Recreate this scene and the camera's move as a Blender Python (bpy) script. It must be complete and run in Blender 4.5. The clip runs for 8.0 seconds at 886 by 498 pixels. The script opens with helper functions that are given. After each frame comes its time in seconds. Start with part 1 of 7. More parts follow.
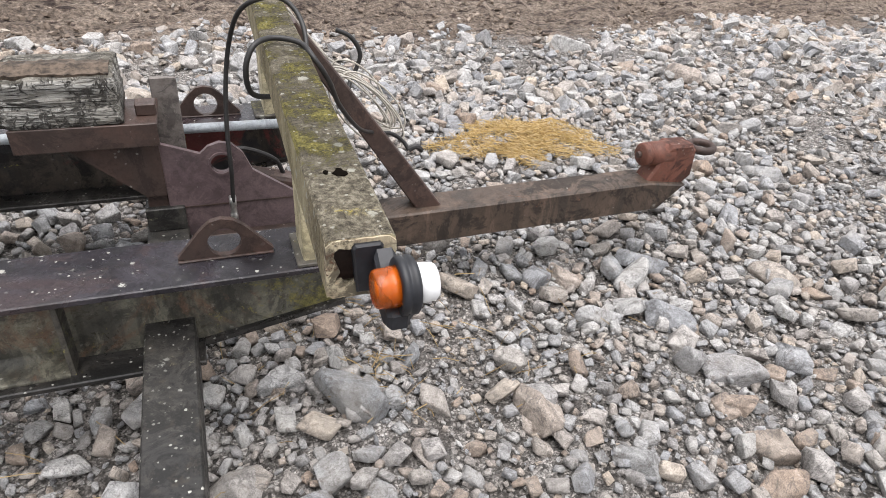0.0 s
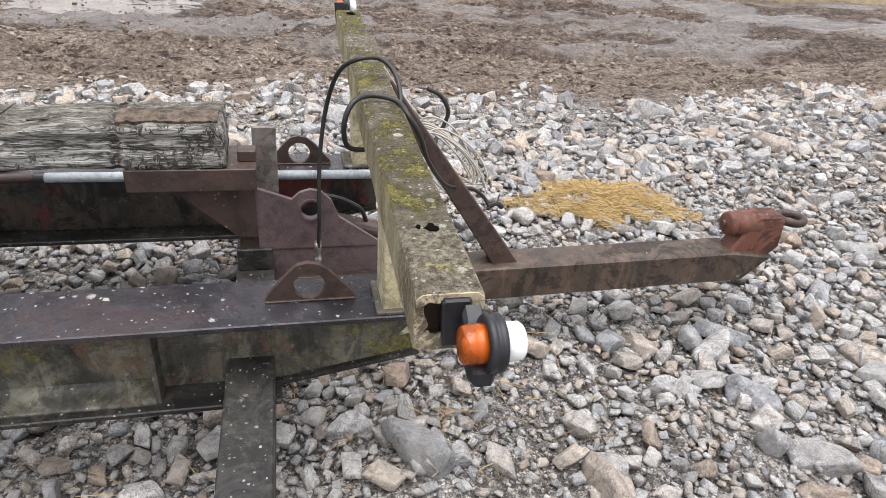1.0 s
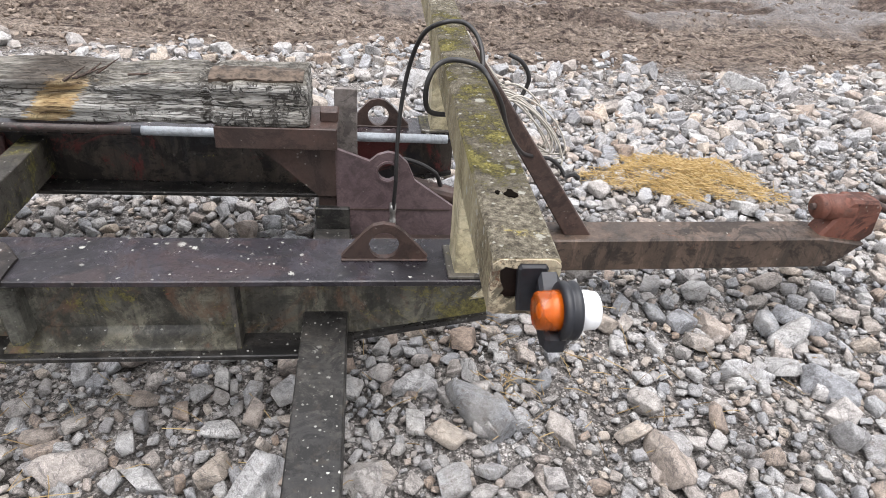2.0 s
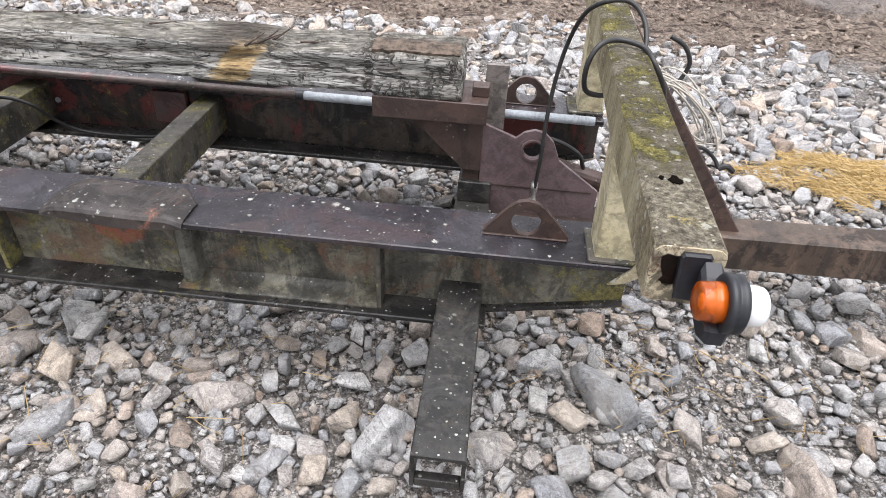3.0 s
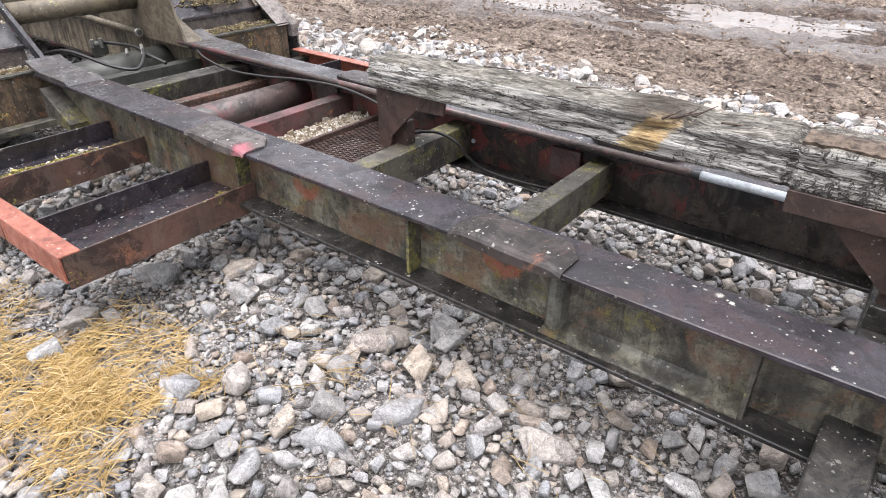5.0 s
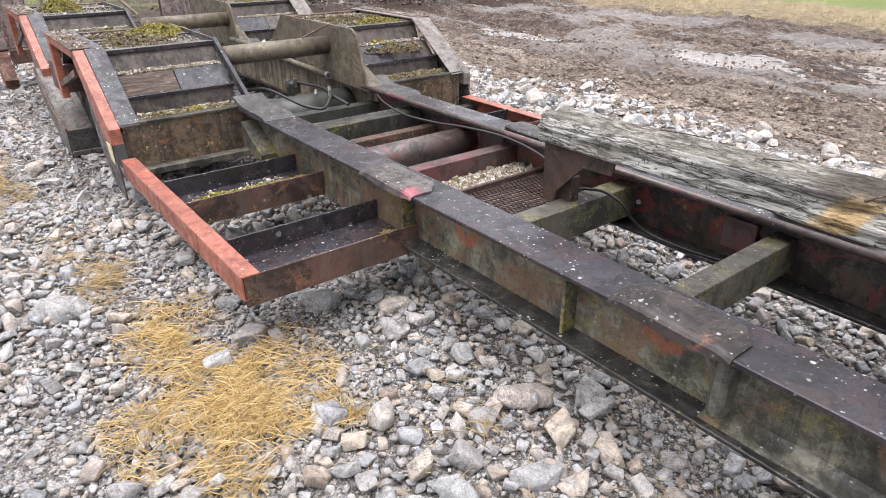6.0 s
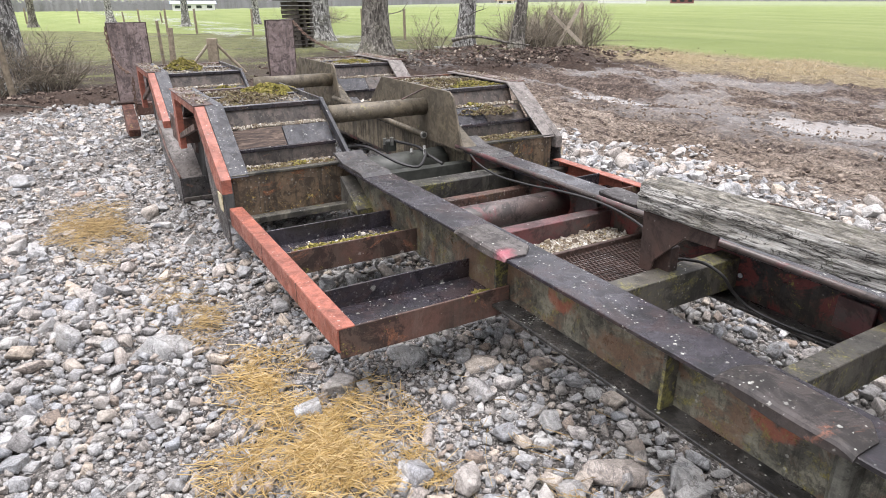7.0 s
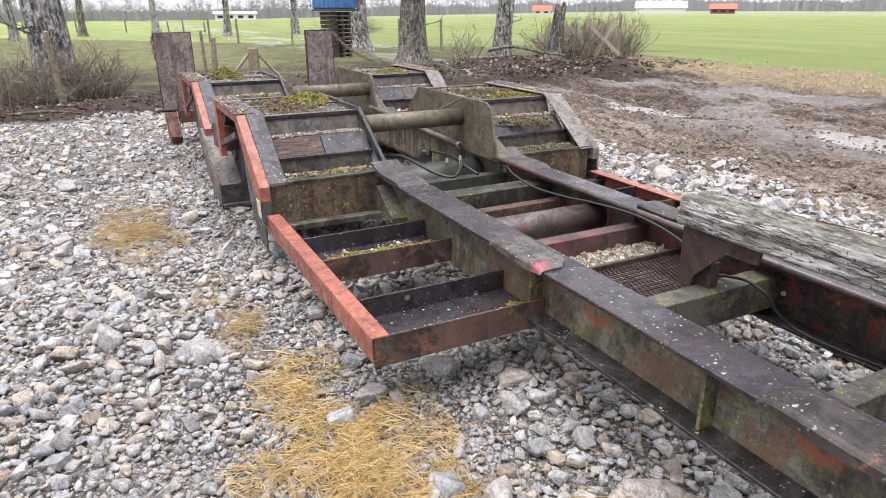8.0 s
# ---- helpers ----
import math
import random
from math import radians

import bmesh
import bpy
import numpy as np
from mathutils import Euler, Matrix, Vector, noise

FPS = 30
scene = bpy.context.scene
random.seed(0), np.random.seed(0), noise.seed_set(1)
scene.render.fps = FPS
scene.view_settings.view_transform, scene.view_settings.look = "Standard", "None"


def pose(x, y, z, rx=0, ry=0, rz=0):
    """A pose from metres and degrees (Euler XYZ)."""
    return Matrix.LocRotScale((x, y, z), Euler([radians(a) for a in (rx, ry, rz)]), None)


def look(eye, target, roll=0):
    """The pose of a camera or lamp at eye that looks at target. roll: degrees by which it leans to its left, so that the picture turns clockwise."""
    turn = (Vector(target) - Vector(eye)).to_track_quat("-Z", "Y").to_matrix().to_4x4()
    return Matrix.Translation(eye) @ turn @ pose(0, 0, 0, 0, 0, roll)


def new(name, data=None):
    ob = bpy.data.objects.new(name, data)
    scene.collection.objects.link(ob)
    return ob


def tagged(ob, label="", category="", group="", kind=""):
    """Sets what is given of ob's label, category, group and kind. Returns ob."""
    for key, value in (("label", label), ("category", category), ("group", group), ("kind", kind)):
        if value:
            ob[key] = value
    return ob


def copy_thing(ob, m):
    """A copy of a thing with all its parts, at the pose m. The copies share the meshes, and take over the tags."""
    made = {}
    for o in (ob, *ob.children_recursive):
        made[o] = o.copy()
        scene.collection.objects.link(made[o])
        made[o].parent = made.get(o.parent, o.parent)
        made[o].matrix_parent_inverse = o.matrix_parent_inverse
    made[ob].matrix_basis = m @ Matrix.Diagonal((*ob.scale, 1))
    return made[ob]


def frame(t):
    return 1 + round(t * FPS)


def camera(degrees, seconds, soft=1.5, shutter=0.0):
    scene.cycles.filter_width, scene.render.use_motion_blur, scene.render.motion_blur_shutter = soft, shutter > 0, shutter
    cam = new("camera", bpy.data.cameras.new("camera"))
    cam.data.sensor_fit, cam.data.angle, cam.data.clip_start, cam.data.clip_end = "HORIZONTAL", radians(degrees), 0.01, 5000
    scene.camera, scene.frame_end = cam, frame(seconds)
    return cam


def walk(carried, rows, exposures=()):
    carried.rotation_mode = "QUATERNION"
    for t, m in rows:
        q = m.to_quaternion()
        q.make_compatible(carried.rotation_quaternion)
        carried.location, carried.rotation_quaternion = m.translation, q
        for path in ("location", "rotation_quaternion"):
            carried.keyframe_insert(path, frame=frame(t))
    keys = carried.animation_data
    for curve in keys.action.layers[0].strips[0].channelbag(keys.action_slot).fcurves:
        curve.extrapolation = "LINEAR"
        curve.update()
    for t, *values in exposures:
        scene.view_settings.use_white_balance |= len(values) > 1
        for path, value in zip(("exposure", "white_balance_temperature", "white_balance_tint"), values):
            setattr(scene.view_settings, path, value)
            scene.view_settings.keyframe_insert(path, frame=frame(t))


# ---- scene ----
cam = camera(69.6, 8.0, soft=0.5)
PATH = [
    (0, (0.109, -1.279, 1.447), (0.751, 0.257, 0.338), 5.3),
    (0.5, (0.092, -1.276, 1.451), (0.624, 0.346, 0.409), 4.9),
    (1, (0.076, -1.28, 1.459), (0.531, 0.4, 0.474), 5.1),
    (1.2, (0.071, -1.282, 1.46), (0.496, 0.41, 0.481), 5.0),
    (2.3, (0.040, -1.308, 1.458), (0.203, 0.334, 0.328), 4.2),
    (2.5, (0.021, -1.322, 1.451), (0.122, 0.313, 0.304), 3.6),
    (3, (0.002, -1.317, 1.461), (-0.119, 0.309, 0.302), 3.2),
    (3.5, (-0.038, -1.318, 1.463), (-0.385, 0.279, 0.309), 2.5),
    (4, (-0.078, -1.318, 1.46), (-0.64, 0.235, 0.332), 1.4),
    (4.5, (-0.106, -1.316, 1.456), (-0.93, 0.152, 0.376), 0.1),
    (5, (-0.138, -1.348, 1.451), (-1.201, 0.013, 0.441), 0.3),
    (5.2, (-0.15, -1.358, 1.453), (-1.309, -0.055, 0.475), 0.2),
    (6.3, (-0.207, -1.389, 1.498), (-1.681, -0.348, 0.634), -0.1),
    (6.5, (-0.215, -1.413, 1.503), (-1.725, -0.39, 0.683), 0.3),
    (7, (-0.233, -1.436, 1.515), (-1.837, -0.496, 0.778), 0.0),
    (7.5, (-0.239, -1.444, 1.521), (-1.884, -0.548, 0.819), -0.0),
    (8, (-0.245, -1.445, 1.522), (-1.906, -0.588, 0.811), -0.0),
]
walk(cam, [(t, look(eye, target, roll)) for t, eye, target, roll in PATH], [(0.0, 0.92, 6550, 12), (1.0, 0.98, 6500, 12), (2.5, 1.12, 6400, 13), (3.5, 1.28, 6350, 13), (5.0, 1.42, 6400, 14), (6.5, 1.26, 6400, 14), (8.0, 1.20, 6400, 14)])

# ---- light: an even, overcast sky ----
world = bpy.data.worlds.new("overcast_sky")
scene.world = world
world.use_nodes = True
wn = world.node_tree.nodes
wl = world.node_tree.links
sky = wn.new("ShaderNodeTexSky")
sky.sky_type = "NISHITA"
sky.sun_disc = False
sky.sun_elevation = radians(80)
sky.sun_rotation = radians(160)
sky.air_density, sky.dust_density, sky.ozone_density = 1.3, 2.5, 0.6
grey = wn.new("ShaderNodeHueSaturation")
grey.inputs["Saturation"].default_value = 0.15
wl.new(sky.outputs[0], grey.inputs["Color"])
cloud = wn.new("ShaderNodeMix")
cloud.data_type = "RGBA"
cloud.inputs[0].default_value = 0.55
cloud.inputs[7].default_value = (7.2, 7.4, 7.7, 1.0)
wl.new(grey.outputs[0], cloud.inputs[6])
wl.new(cloud.outputs[2], wn["Background"].inputs["Color"])
wn["Background"].inputs["Strength"].default_value = 0.10
sun_data = bpy.data.lights.new("sun", "SUN")
sun_data.energy, sun_data.angle, sun_data.color = 2.5, radians(64), (1.0, 0.985, 0.97)
sun = new("sun", sun_data)
sun.matrix_world = look((0, 0, 30), (-2.0, 5.0, 0))


# ---- materials ----
class Nodes:
    """Short names for building a node material."""

    def __init__(self, name):
        self.mat = bpy.data.materials.new(name)
        self.mat.use_nodes = True
        self.tree = self.mat.node_tree
        self.out = self.tree.nodes["Principled BSDF"]
        self.geo = self.tree.nodes.new("ShaderNodeNewGeometry")
        self.pos = self.tree.nodes.new("ShaderNodeTexCoord").outputs["Object"]

    def put(self, value, socket):
        if isinstance(value, bpy.types.NodeSocket):
            self.tree.links.new(value, socket)
        elif isinstance(value, tuple) and len(value) == 3 and socket.type == "RGBA":
            socket.default_value = (*value, 1)
        else:
            socket.default_value = value

    def stretch(self, sx, sy, sz, src=None):
        n = self.tree.nodes.new("ShaderNodeMapping")
        self.put(src or self.pos, n.inputs["Vector"])
        n.inputs["Scale"].default_value = (sx, sy, sz)
        return n.outputs[0]

    def noise(self, scale, detail=4, rough=0.55, src=None, warp=0.0):
        n = self.tree.nodes.new("ShaderNodeTexNoise")
        self.put(src or self.pos, n.inputs["Vector"])
        for key, v in (("Scale", scale), ("Detail", detail), ("Roughness", rough), ("Distortion", warp)):
            n.inputs[key].default_value = v
        return n.outputs["Fac"]

    def cells(self, scale, src=None, feature="F1", out="Distance"):
        n = self.tree.nodes.new("ShaderNodeTexVoronoi")
        n.feature = feature
        self.put(src or self.pos, n.inputs["Vector"])
        n.inputs["Scale"].default_value = scale
        return n.outputs[out]

    def ramp(self, fac, *stops):
        n = self.tree.nodes.new("ShaderNodeValToRGB")
        self.put(fac, n.inputs[0])
        e = n.color_ramp.elements
        while len(e) < len(stops):
            e.new(0.5)
        for el, (p, c) in zip(e, stops):
            el.position = p
            el.color = (*c, 1) if isinstance(c, tuple) else (c, c, c, 1)
        return n.outputs[0]

    def band(self, value, a, b):
        n = self.tree.nodes.new("ShaderNodeMapRange")
        n.interpolation_type = "SMOOTHSTEP"
        self.put(value, n.inputs["Value"])
        n.inputs["From Min"].default_value, n.inputs["From Max"].default_value = a, b
        return n.outputs[0]

    def mix(self, fac, a, b, mode="MIX"):
        n = self.tree.nodes.new("ShaderNodeMix")
        n.data_type, n.blend_type = "RGBA", mode
        self.put(fac, n.inputs[0])
        self.put(a, n.inputs[6])
        self.put(b, n.inputs[7])
        return n.outputs[2]

    def math(self, op, a, b=0.0):
        n = self.tree.nodes.new("ShaderNodeMath")
        n.operation = op
        self.put(a, n.inputs[0])
        self.put(b, n.inputs[1])
        return n.outputs[0]

    def xyz(self, src):
        n = self.tree.nodes.new("ShaderNodeSeparateXYZ")
        self.put(src, n.inputs[0])
        return n.outputs

    def bump(self, height, strength=0.4, distance=0.004):
        n = self.tree.nodes.new("ShaderNodeBump")
        n.inputs["Strength"].default_value, n.inputs["Distance"].default_value = strength, distance
        self.put(height, n.inputs["Height"])
        self.put(n.outputs[0], self.out.inputs["Normal"])

    def done(self, colour, rough=0.8, metal=0.0, spec=None):
        self.put(colour, self.out.inputs["Base Color"])
        self.put(rough, self.out.inputs["Roughness"])
        self.put(metal, self.out.inputs["Metallic"])
        if spec is not None:
            self.put(spec, self.out.inputs["Specular IOR Level"])
        return self.mat


def weathered(name, paint, paint2, rust=0.25, rust_colour=(0.16, 0.055, 0.025), specks=0.5, moss=0.0, rough=0.6, streaks=0.0, dirt=0.35,
              moss_colour=(0.14, 0.13, 0.03), rings=(), blotch=None, grime=0.6, moss_up=0.0, size=1.0, spec=0.42, spray=None, moss_from=None):
    """Old paint on steel: two worn shades, rust blooms, grime, lichen dots, algae on what faces up."""
    n = Nodes(name)
    big, mid, fine = n.noise(2.6 * size, 8, 0.72, warp=0.9), n.noise(12 * size, 8, 0.75, warp=0.5), n.noise(120, 5, 0.8)
    c = n.mix(n.band(big, 0.42, 0.58), paint, paint2)
    c = n.mix(n.math("MULTIPLY", n.band(mid, 0.48, 0.60), 0.6), c, tuple(v * 0.45 for v in paint))
    run = n.noise(2.6, 4, 0.6, n.stretch(6, 6, 0.5), warp=0.3)
    if streaks:
        c = n.mix(n.math("MULTIPLY", n.band(run, 0.52, 0.60), streaks), c, (0.020, 0.017, 0.014))
        c = n.mix(n.math("MULTIPLY", n.band(run, 0.44, 0.38), 0.5 * streaks), c, tuple(min(1.0, v * 1.5) for v in paint2))
    if streaks:
        drip = n.noise(2.2, 3, 0.55, n.stretch(80, 80, 1.6))
        c = n.mix(n.math("MULTIPLY", n.math("MULTIPLY", n.band(drip, 0.54, 0.62), n.band(run, 0.42, 0.56)), 0.6 * streaks), c, (0.018, 0.015, 0.012))
    stain = n.noise(5.5 * size, 9, 0.76, warp=0.6)
    c = n.mix(n.math("MULTIPLY", n.band(stain, 0.50, 0.56), grime * 1.2), c, tuple(v * 0.14 for v in paint))
    worn = n.noise(6 * size, 9, 0.78, n.stretch(1, 1, 0.6), warp=0.5)
    c = n.mix(n.math("MULTIPLY", n.band(worn, 0.55, 0.62), 0.65 * grime), c, tuple(min(1.0, v * 1.9) for v in paint2))
    if blotch:
        c = n.mix(n.math("MULTIPLY", n.band(n.noise(3.1, 9, 0.75, warp=1.0), 0.50, 0.58), 0.8), c, n.mix(fine, tuple(v * 0.5 for v in blotch), tuple(v * 1.6 for v in blotch)))
    bloom = n.noise(4.6 * size, 9, 0.76, n.stretch(1, 1, 1.3), warp=0.8)
    rusty = n.band(bloom, 0.74 - 0.42 * rust, 0.79 - 0.38 * rust)
    tone = n.mix(n.band(fine, 0.3, 0.7), tuple(v * 0.6 for v in rust_colour), tuple(v * 2.1 for v in rust_colour))
    c = n.mix(rusty, c, tone)
    c = n.mix(n.math("MULTIPLY", n.band(n.noise(30, 6, 0.7), 0.54, 0.66), dirt), c, (0.05, 0.04, 0.03))
    up = n.band(n.xyz(n.geo.outputs["Normal"])[2], 0.3, 0.9)
    for rx, rz, rr in rings:
        px, _, pz = n.xyz(n.pos)
        dx, dz = n.math("SUBTRACT", px, rx), n.math("SUBTRACT", pz, rz)
        dist = n.math("SQRT", n.math("ADD", n.math("MULTIPLY", dx, dx), n.math("MULTIPLY", dz, dz)))
        off = n.math("ABSOLUTE", n.math("SUBTRACT", dist, rr))
        frayed = n.math("ADD", off, n.math("MULTIPLY", n.math("SUBTRACT", n.noise(24, 7, 0.75), 0.5), 0.085))
        paintmark = n.math("MULTIPLY", n.band(frayed, 0.034, 0.012), n.band(dz, 0.03, -0.02))
        c = n.mix(n.math("MULTIPLY", paintmark, 0.65), c, n.mix(mid, (0.15, 0.045, 0.026), (0.40, 0.11, 0.06)))
    if moss:
        crumbs = n.noise(55, 7, 0.85)
        spread = n.math("ADD", n.math("MULTIPLY", n.noise(6.5, 6, 0.75, warp=0.5), 0.62), n.math("MULTIPLY", crumbs, 0.38))
        if moss_from is not None:
            spread = n.math("ADD", spread, n.math("MULTIPLY", n.band(n.xyz(n.pos)[0], moss_from, moss_from + 0.3), 0.055))
        patch = n.band(spread, 0.64 - 0.24 * moss, 0.68 - 0.20 * moss)
        tint = n.mix(n.band(crumbs, 0.35, 0.68), tuple(v * 0.35 for v in moss_colour), tuple(v * 2.3 for v in moss_colour))
        if moss_up:
            patch = n.math("MULTIPLY", patch, n.math("ADD", 1.0 - moss_up, n.math("MULTIPLY", up, moss_up)))
        c = n.mix(n.math("MULTIPLY", patch, 0.8), c, tint)
    if spray:
        sx, sy, _ = n.xyz(n.pos)
        ox, oy = n.math("SUBTRACT", sx, spray[0]), n.math("SUBTRACT", sy, spray[1])
        away = n.math("ADD", n.math("SQRT", n.math("ADD", n.math("MULTIPLY", ox, ox), n.math("MULTIPLY", oy, oy))), n.math("MULTIPLY", n.math("SUBTRACT", n.noise(28, 7, 0.8), 0.5), 0.09))
        c = n.mix(n.math("MULTIPLY", n.band(away, spray[2], spray[2] * 0.2), 0.6), c, n.mix(fine, (0.26, 0.045, 0.070), (0.50, 0.13, 0.17)))
    c = n.mix(0.28, c, n.ramp(fine, (0.30, 0.16), (0.5, 0.5), (0.70, 0.86)), "OVERLAY")
    if specks:
        ragged = n.math("MULTIPLY", n.math("SUBTRACT", n.noise(170, 4, 0.8), 0.5), 0.7)
        where = n.band(n.noise(3.7, 6, 0.7, warp=0.4), 0.36, 0.60)
        for scale, top, share in ((17, 0.22, 0.10), (40, 0.30, 0.20), (90, 0.36, 0.32)):
            near, tone = n.cells(scale), n.xyz(n.cells(scale, out="Color"))
            size = n.math("MULTIPLY", tone[1], top)
            edge = n.math("SUBTRACT", size, n.math("ADD", near, ragged))
            dot = n.math("MULTIPLY", n.band(edge, -0.02, 0.06), n.band(tone[0], 1.0 - share * specks, 1.015 - share * specks))
            dot = n.math("MULTIPLY", n.math("MULTIPLY", dot, n.math("ADD", 0.25, n.math("MULTIPLY", where, 0.75))), n.math("ADD", n.math("MULTIPLY", up, 0.5), 0.4))
            c = n.mix(n.math("MULTIPLY", dot, 0.85), c, (0.50, 0.50, 0.455))
    n.bump(n.math("ADD", n.math("MULTIPLY", fine, 0.6), n.math("ADD", n.math("MULTIPLY", rusty, 0.9), n.math("ADD", mid, n.math("MULTIPLY", stain, 0.8)))), 0.4, 0.003)
    r = n.math("ADD", n.math("MULTIPLY", rusty, 0.25), n.math("ADD", n.math("MULTIPLY", n.band(stain, 0.40, 0.62), 0.28), n.math("ADD", n.math("MULTIPLY", mid, 0.3), rough - 0.30)))
    return n.done(c, r, 0.0, spec)


DARK = weathered("dark_beam_paint", (0.034, 0.032, 0.029), (0.090, 0.084, 0.066), rust=0.27, specks=0.45, moss=0.30, rough=0.5, streaks=0.55, rust_colour=(0.17, 0.055, 0.028), moss_colour=(0.09, 0.085, 0.02))
NEARWEB = weathered("marked_beam_paint", (0.064, 0.062, 0.052), (0.185, 0.174, 0.134), rust=0.25, specks=0.4, moss=0.42, rough=0.42, streaks=0.45, rust_colour=(0.12, 0.045, 0.028), moss_colour=(0.100, 0.088, 0.026), rings=((-1.03, 0.45, 0.060), (-1.93, 0.44, 0.055)), blotch=(0.125, 0.074, 0.048), grime=0.45, size=1.5, moss_from=-0.05)
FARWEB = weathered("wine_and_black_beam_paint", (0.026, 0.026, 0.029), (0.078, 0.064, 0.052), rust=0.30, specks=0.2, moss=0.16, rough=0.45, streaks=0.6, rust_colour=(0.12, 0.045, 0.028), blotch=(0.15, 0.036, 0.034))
FLANGE = weathered("dark_flange_paint", (0.0195, 0.0175, 0.0215), (0.037, 0.033, 0.040), blotch=(0.036, 0.025, 0.026), rust=0.20, specks=0.75, moss=0.0, rough=0.30, rust_colour=(0.052, 0.026, 0.022), dirt=0.2, grime=0.45, spec=0.5)
PALEWEB = weathered("pale_worn_web_paint", (0.085, 0.084, 0.072), (0.150, 0.147, 0.124), rust=0.12, specks=0.4, moss=0.25, rough=0.45, streaks=0.4, rust_colour=(0.12, 0.05, 0.03), moss_colour=(0.085, 0.080, 0.028), grime=0.5)
LOWFLANGE = weathered("black_wet_flange", (0.015, 0.0145, 0.014), (0.042, 0.039, 0.036), rust=0.15, specks=0.7, moss=0.18, rough=0.38, dirt=0.3, grime=0.6, spec=0.45)
ARM = weathered("black_lichen_steel", (0.024, 0.023, 0.022), (0.046, 0.043, 0.038), rust=0.05, specks=1.2, moss=0.24, rough=0.5, dirt=0.4, moss_colour=(0.105, 0.100, 0.066), size=2.0)
RUST = weathered("brown_rusty_steel", (0.070, 0.042, 0.034), (0.050, 0.033, 0.028), rust=0.3, specks=0.2, rough=0.55, rust_colour=(0.085, 0.042, 0.030), dirt=0.2, grime=0.4)
PADM = weathered("brown_black_pad_steel", (0.040, 0.031, 0.028), (0.030, 0.025, 0.024), rust=0.30, specks=0.9, rough=0.5, rust_colour=(0.10, 0.045, 0.03), dirt=0.3)
PLATE = weathered("purple_brown_primer", (0.108, 0.074, 0.079), (0.128, 0.090, 0.092), rust=0.08, specks=0.1, rough=0.5, dirt=0.1, grime=0.12)
TONGUE = weathered("brown_drawbar_steel", (0.062, 0.043, 0.032), (0.090, 0.062, 0.046), rust=0.3, specks=0.1, rough=0.6, streaks=0.55, rust_colour=(0.10, 0.045, 0.025))
REDRUST = weathered("red_rusted_casting", (0.135, 0.050, 0.033), (0.095, 0.042, 0.030), rust=0.4, specks=0.2, moss=0.25, rough=0.7, rust_colour=(0.2, 0.07, 0.035))
RED = weathered("faded_red_paint", (0.33, 0.112, 0.076), (0.23, 0.080, 0.056), rust=0.17, specks=0.5, moss=0.10, rough=0.5, rust_colour=(0.13, 0.052, 0.035), dirt=0.3, grime=0.14, size=2.0)
WORN = weathered("worn_red_to_brown_paint", (0.108, 0.056, 0.044), (0.076, 0.052, 0.042), rust=0.45, specks=0.9, moss=0.22, rough=0.55, streaks=0.3, rust_colour=(0.12, 0.055, 0.033))
TAN = weathered("tan_muddy_paint", (0.135, 0.092, 0.055), (0.085, 0.062, 0.042), rust=0.42, specks=1.6, moss=0.34, rough=0.65, streaks=0.6, rust_colour=(0.12, 0.055, 0.028), moss_colour=(0.23, 0.165, 0.05), size=1.7, grime=0.5)
OLIVE = weathered("olive_brown_plate", (0.135, 0.110, 0.076), (0.095, 0.079, 0.056), rust=0.18, specks=0.25, moss=0.2, rough=0.6, dirt=0.35, grime=0.35, size=1.6)
CREAM = weathered("cream_paint", (0.52, 0.46, 0.31), (0.46, 0.40, 0.25), rust=0.2, specks=0.1, moss=0.16, rough=0.6, rust_colour=(0.20, 0.10, 0.04), moss_colour=(0.15, 0.125, 0.05), dirt=0.25, grime=0.3, size=1.8)
DECKSHEET = weathered("dark_brown_deck_sheet", (0.056, 0.044, 0.038), (0.088, 0.068, 0.056), rust=0.36, specks=0.4, rough=0.55, dirt=0.45, grime=0.5, streaks=0.5, rust_colour=(0.085, 0.046, 0.032), size=2.2, spec=0.5)
NAVY = weathered("navy_black_strap_paint", (0.016, 0.0165, 0.023), (0.046, 0.044, 0.050), rust=0.26, specks=0.6, rough=0.42, dirt=0.35, grime=0.4, rust_colour=(0.062, 0.042, 0.036), size=2.2, spec=0.4)
BLUEGREY = weathered("blue_black_deck_paint", (0.040, 0.038, 0.040), (0.086, 0.079, 0.077), rust=0.34, specks=0.7, rough=0.40, dirt=0.55, grime=0.5, streaks=0.5, rust_colour=(0.085, 0.050, 0.036), size=2.4, spec=0.6)
PINKRED = weathered("red_oxide_inner_paint", (0.115, 0.032, 0.034), (0.060, 0.046, 0.042), rust=0.3, specks=0.15, moss=0.1, rough=0.55, spec=0.8)
ALGAE = weathered("algae_covered_crossbeam", (0.086, 0.077, 0.062), (0.062, 0.056, 0.046), rust=0.2, specks=0.4, moss=0.52, rough=0.65, moss_colour=(0.105, 0.095, 0.026), streaks=0.5, spec=0.6)
GALV = weathered("galvanised_pipe", (0.42, 0.45, 0.48), (0.34, 0.37, 0.40), rust=0.03, specks=0.1, rough=0.4, dirt=0.2, grime=0.2)
PIPE = weathered("rusty_pipe", (0.088, 0.064, 0.058), (0.062, 0.050, 0.045), rust=0.25, specks=0.4, rough=0.45, blotch=(0.11, 0.036, 0.038), spec=0.6)
BLUE = weathered("blue_tank_plastic", (0.06, 0.19, 0.45), (0.05, 0.15, 0.36), rust=0.0, specks=0.05, rough=0.5, streaks=0.2, grime=0.2)
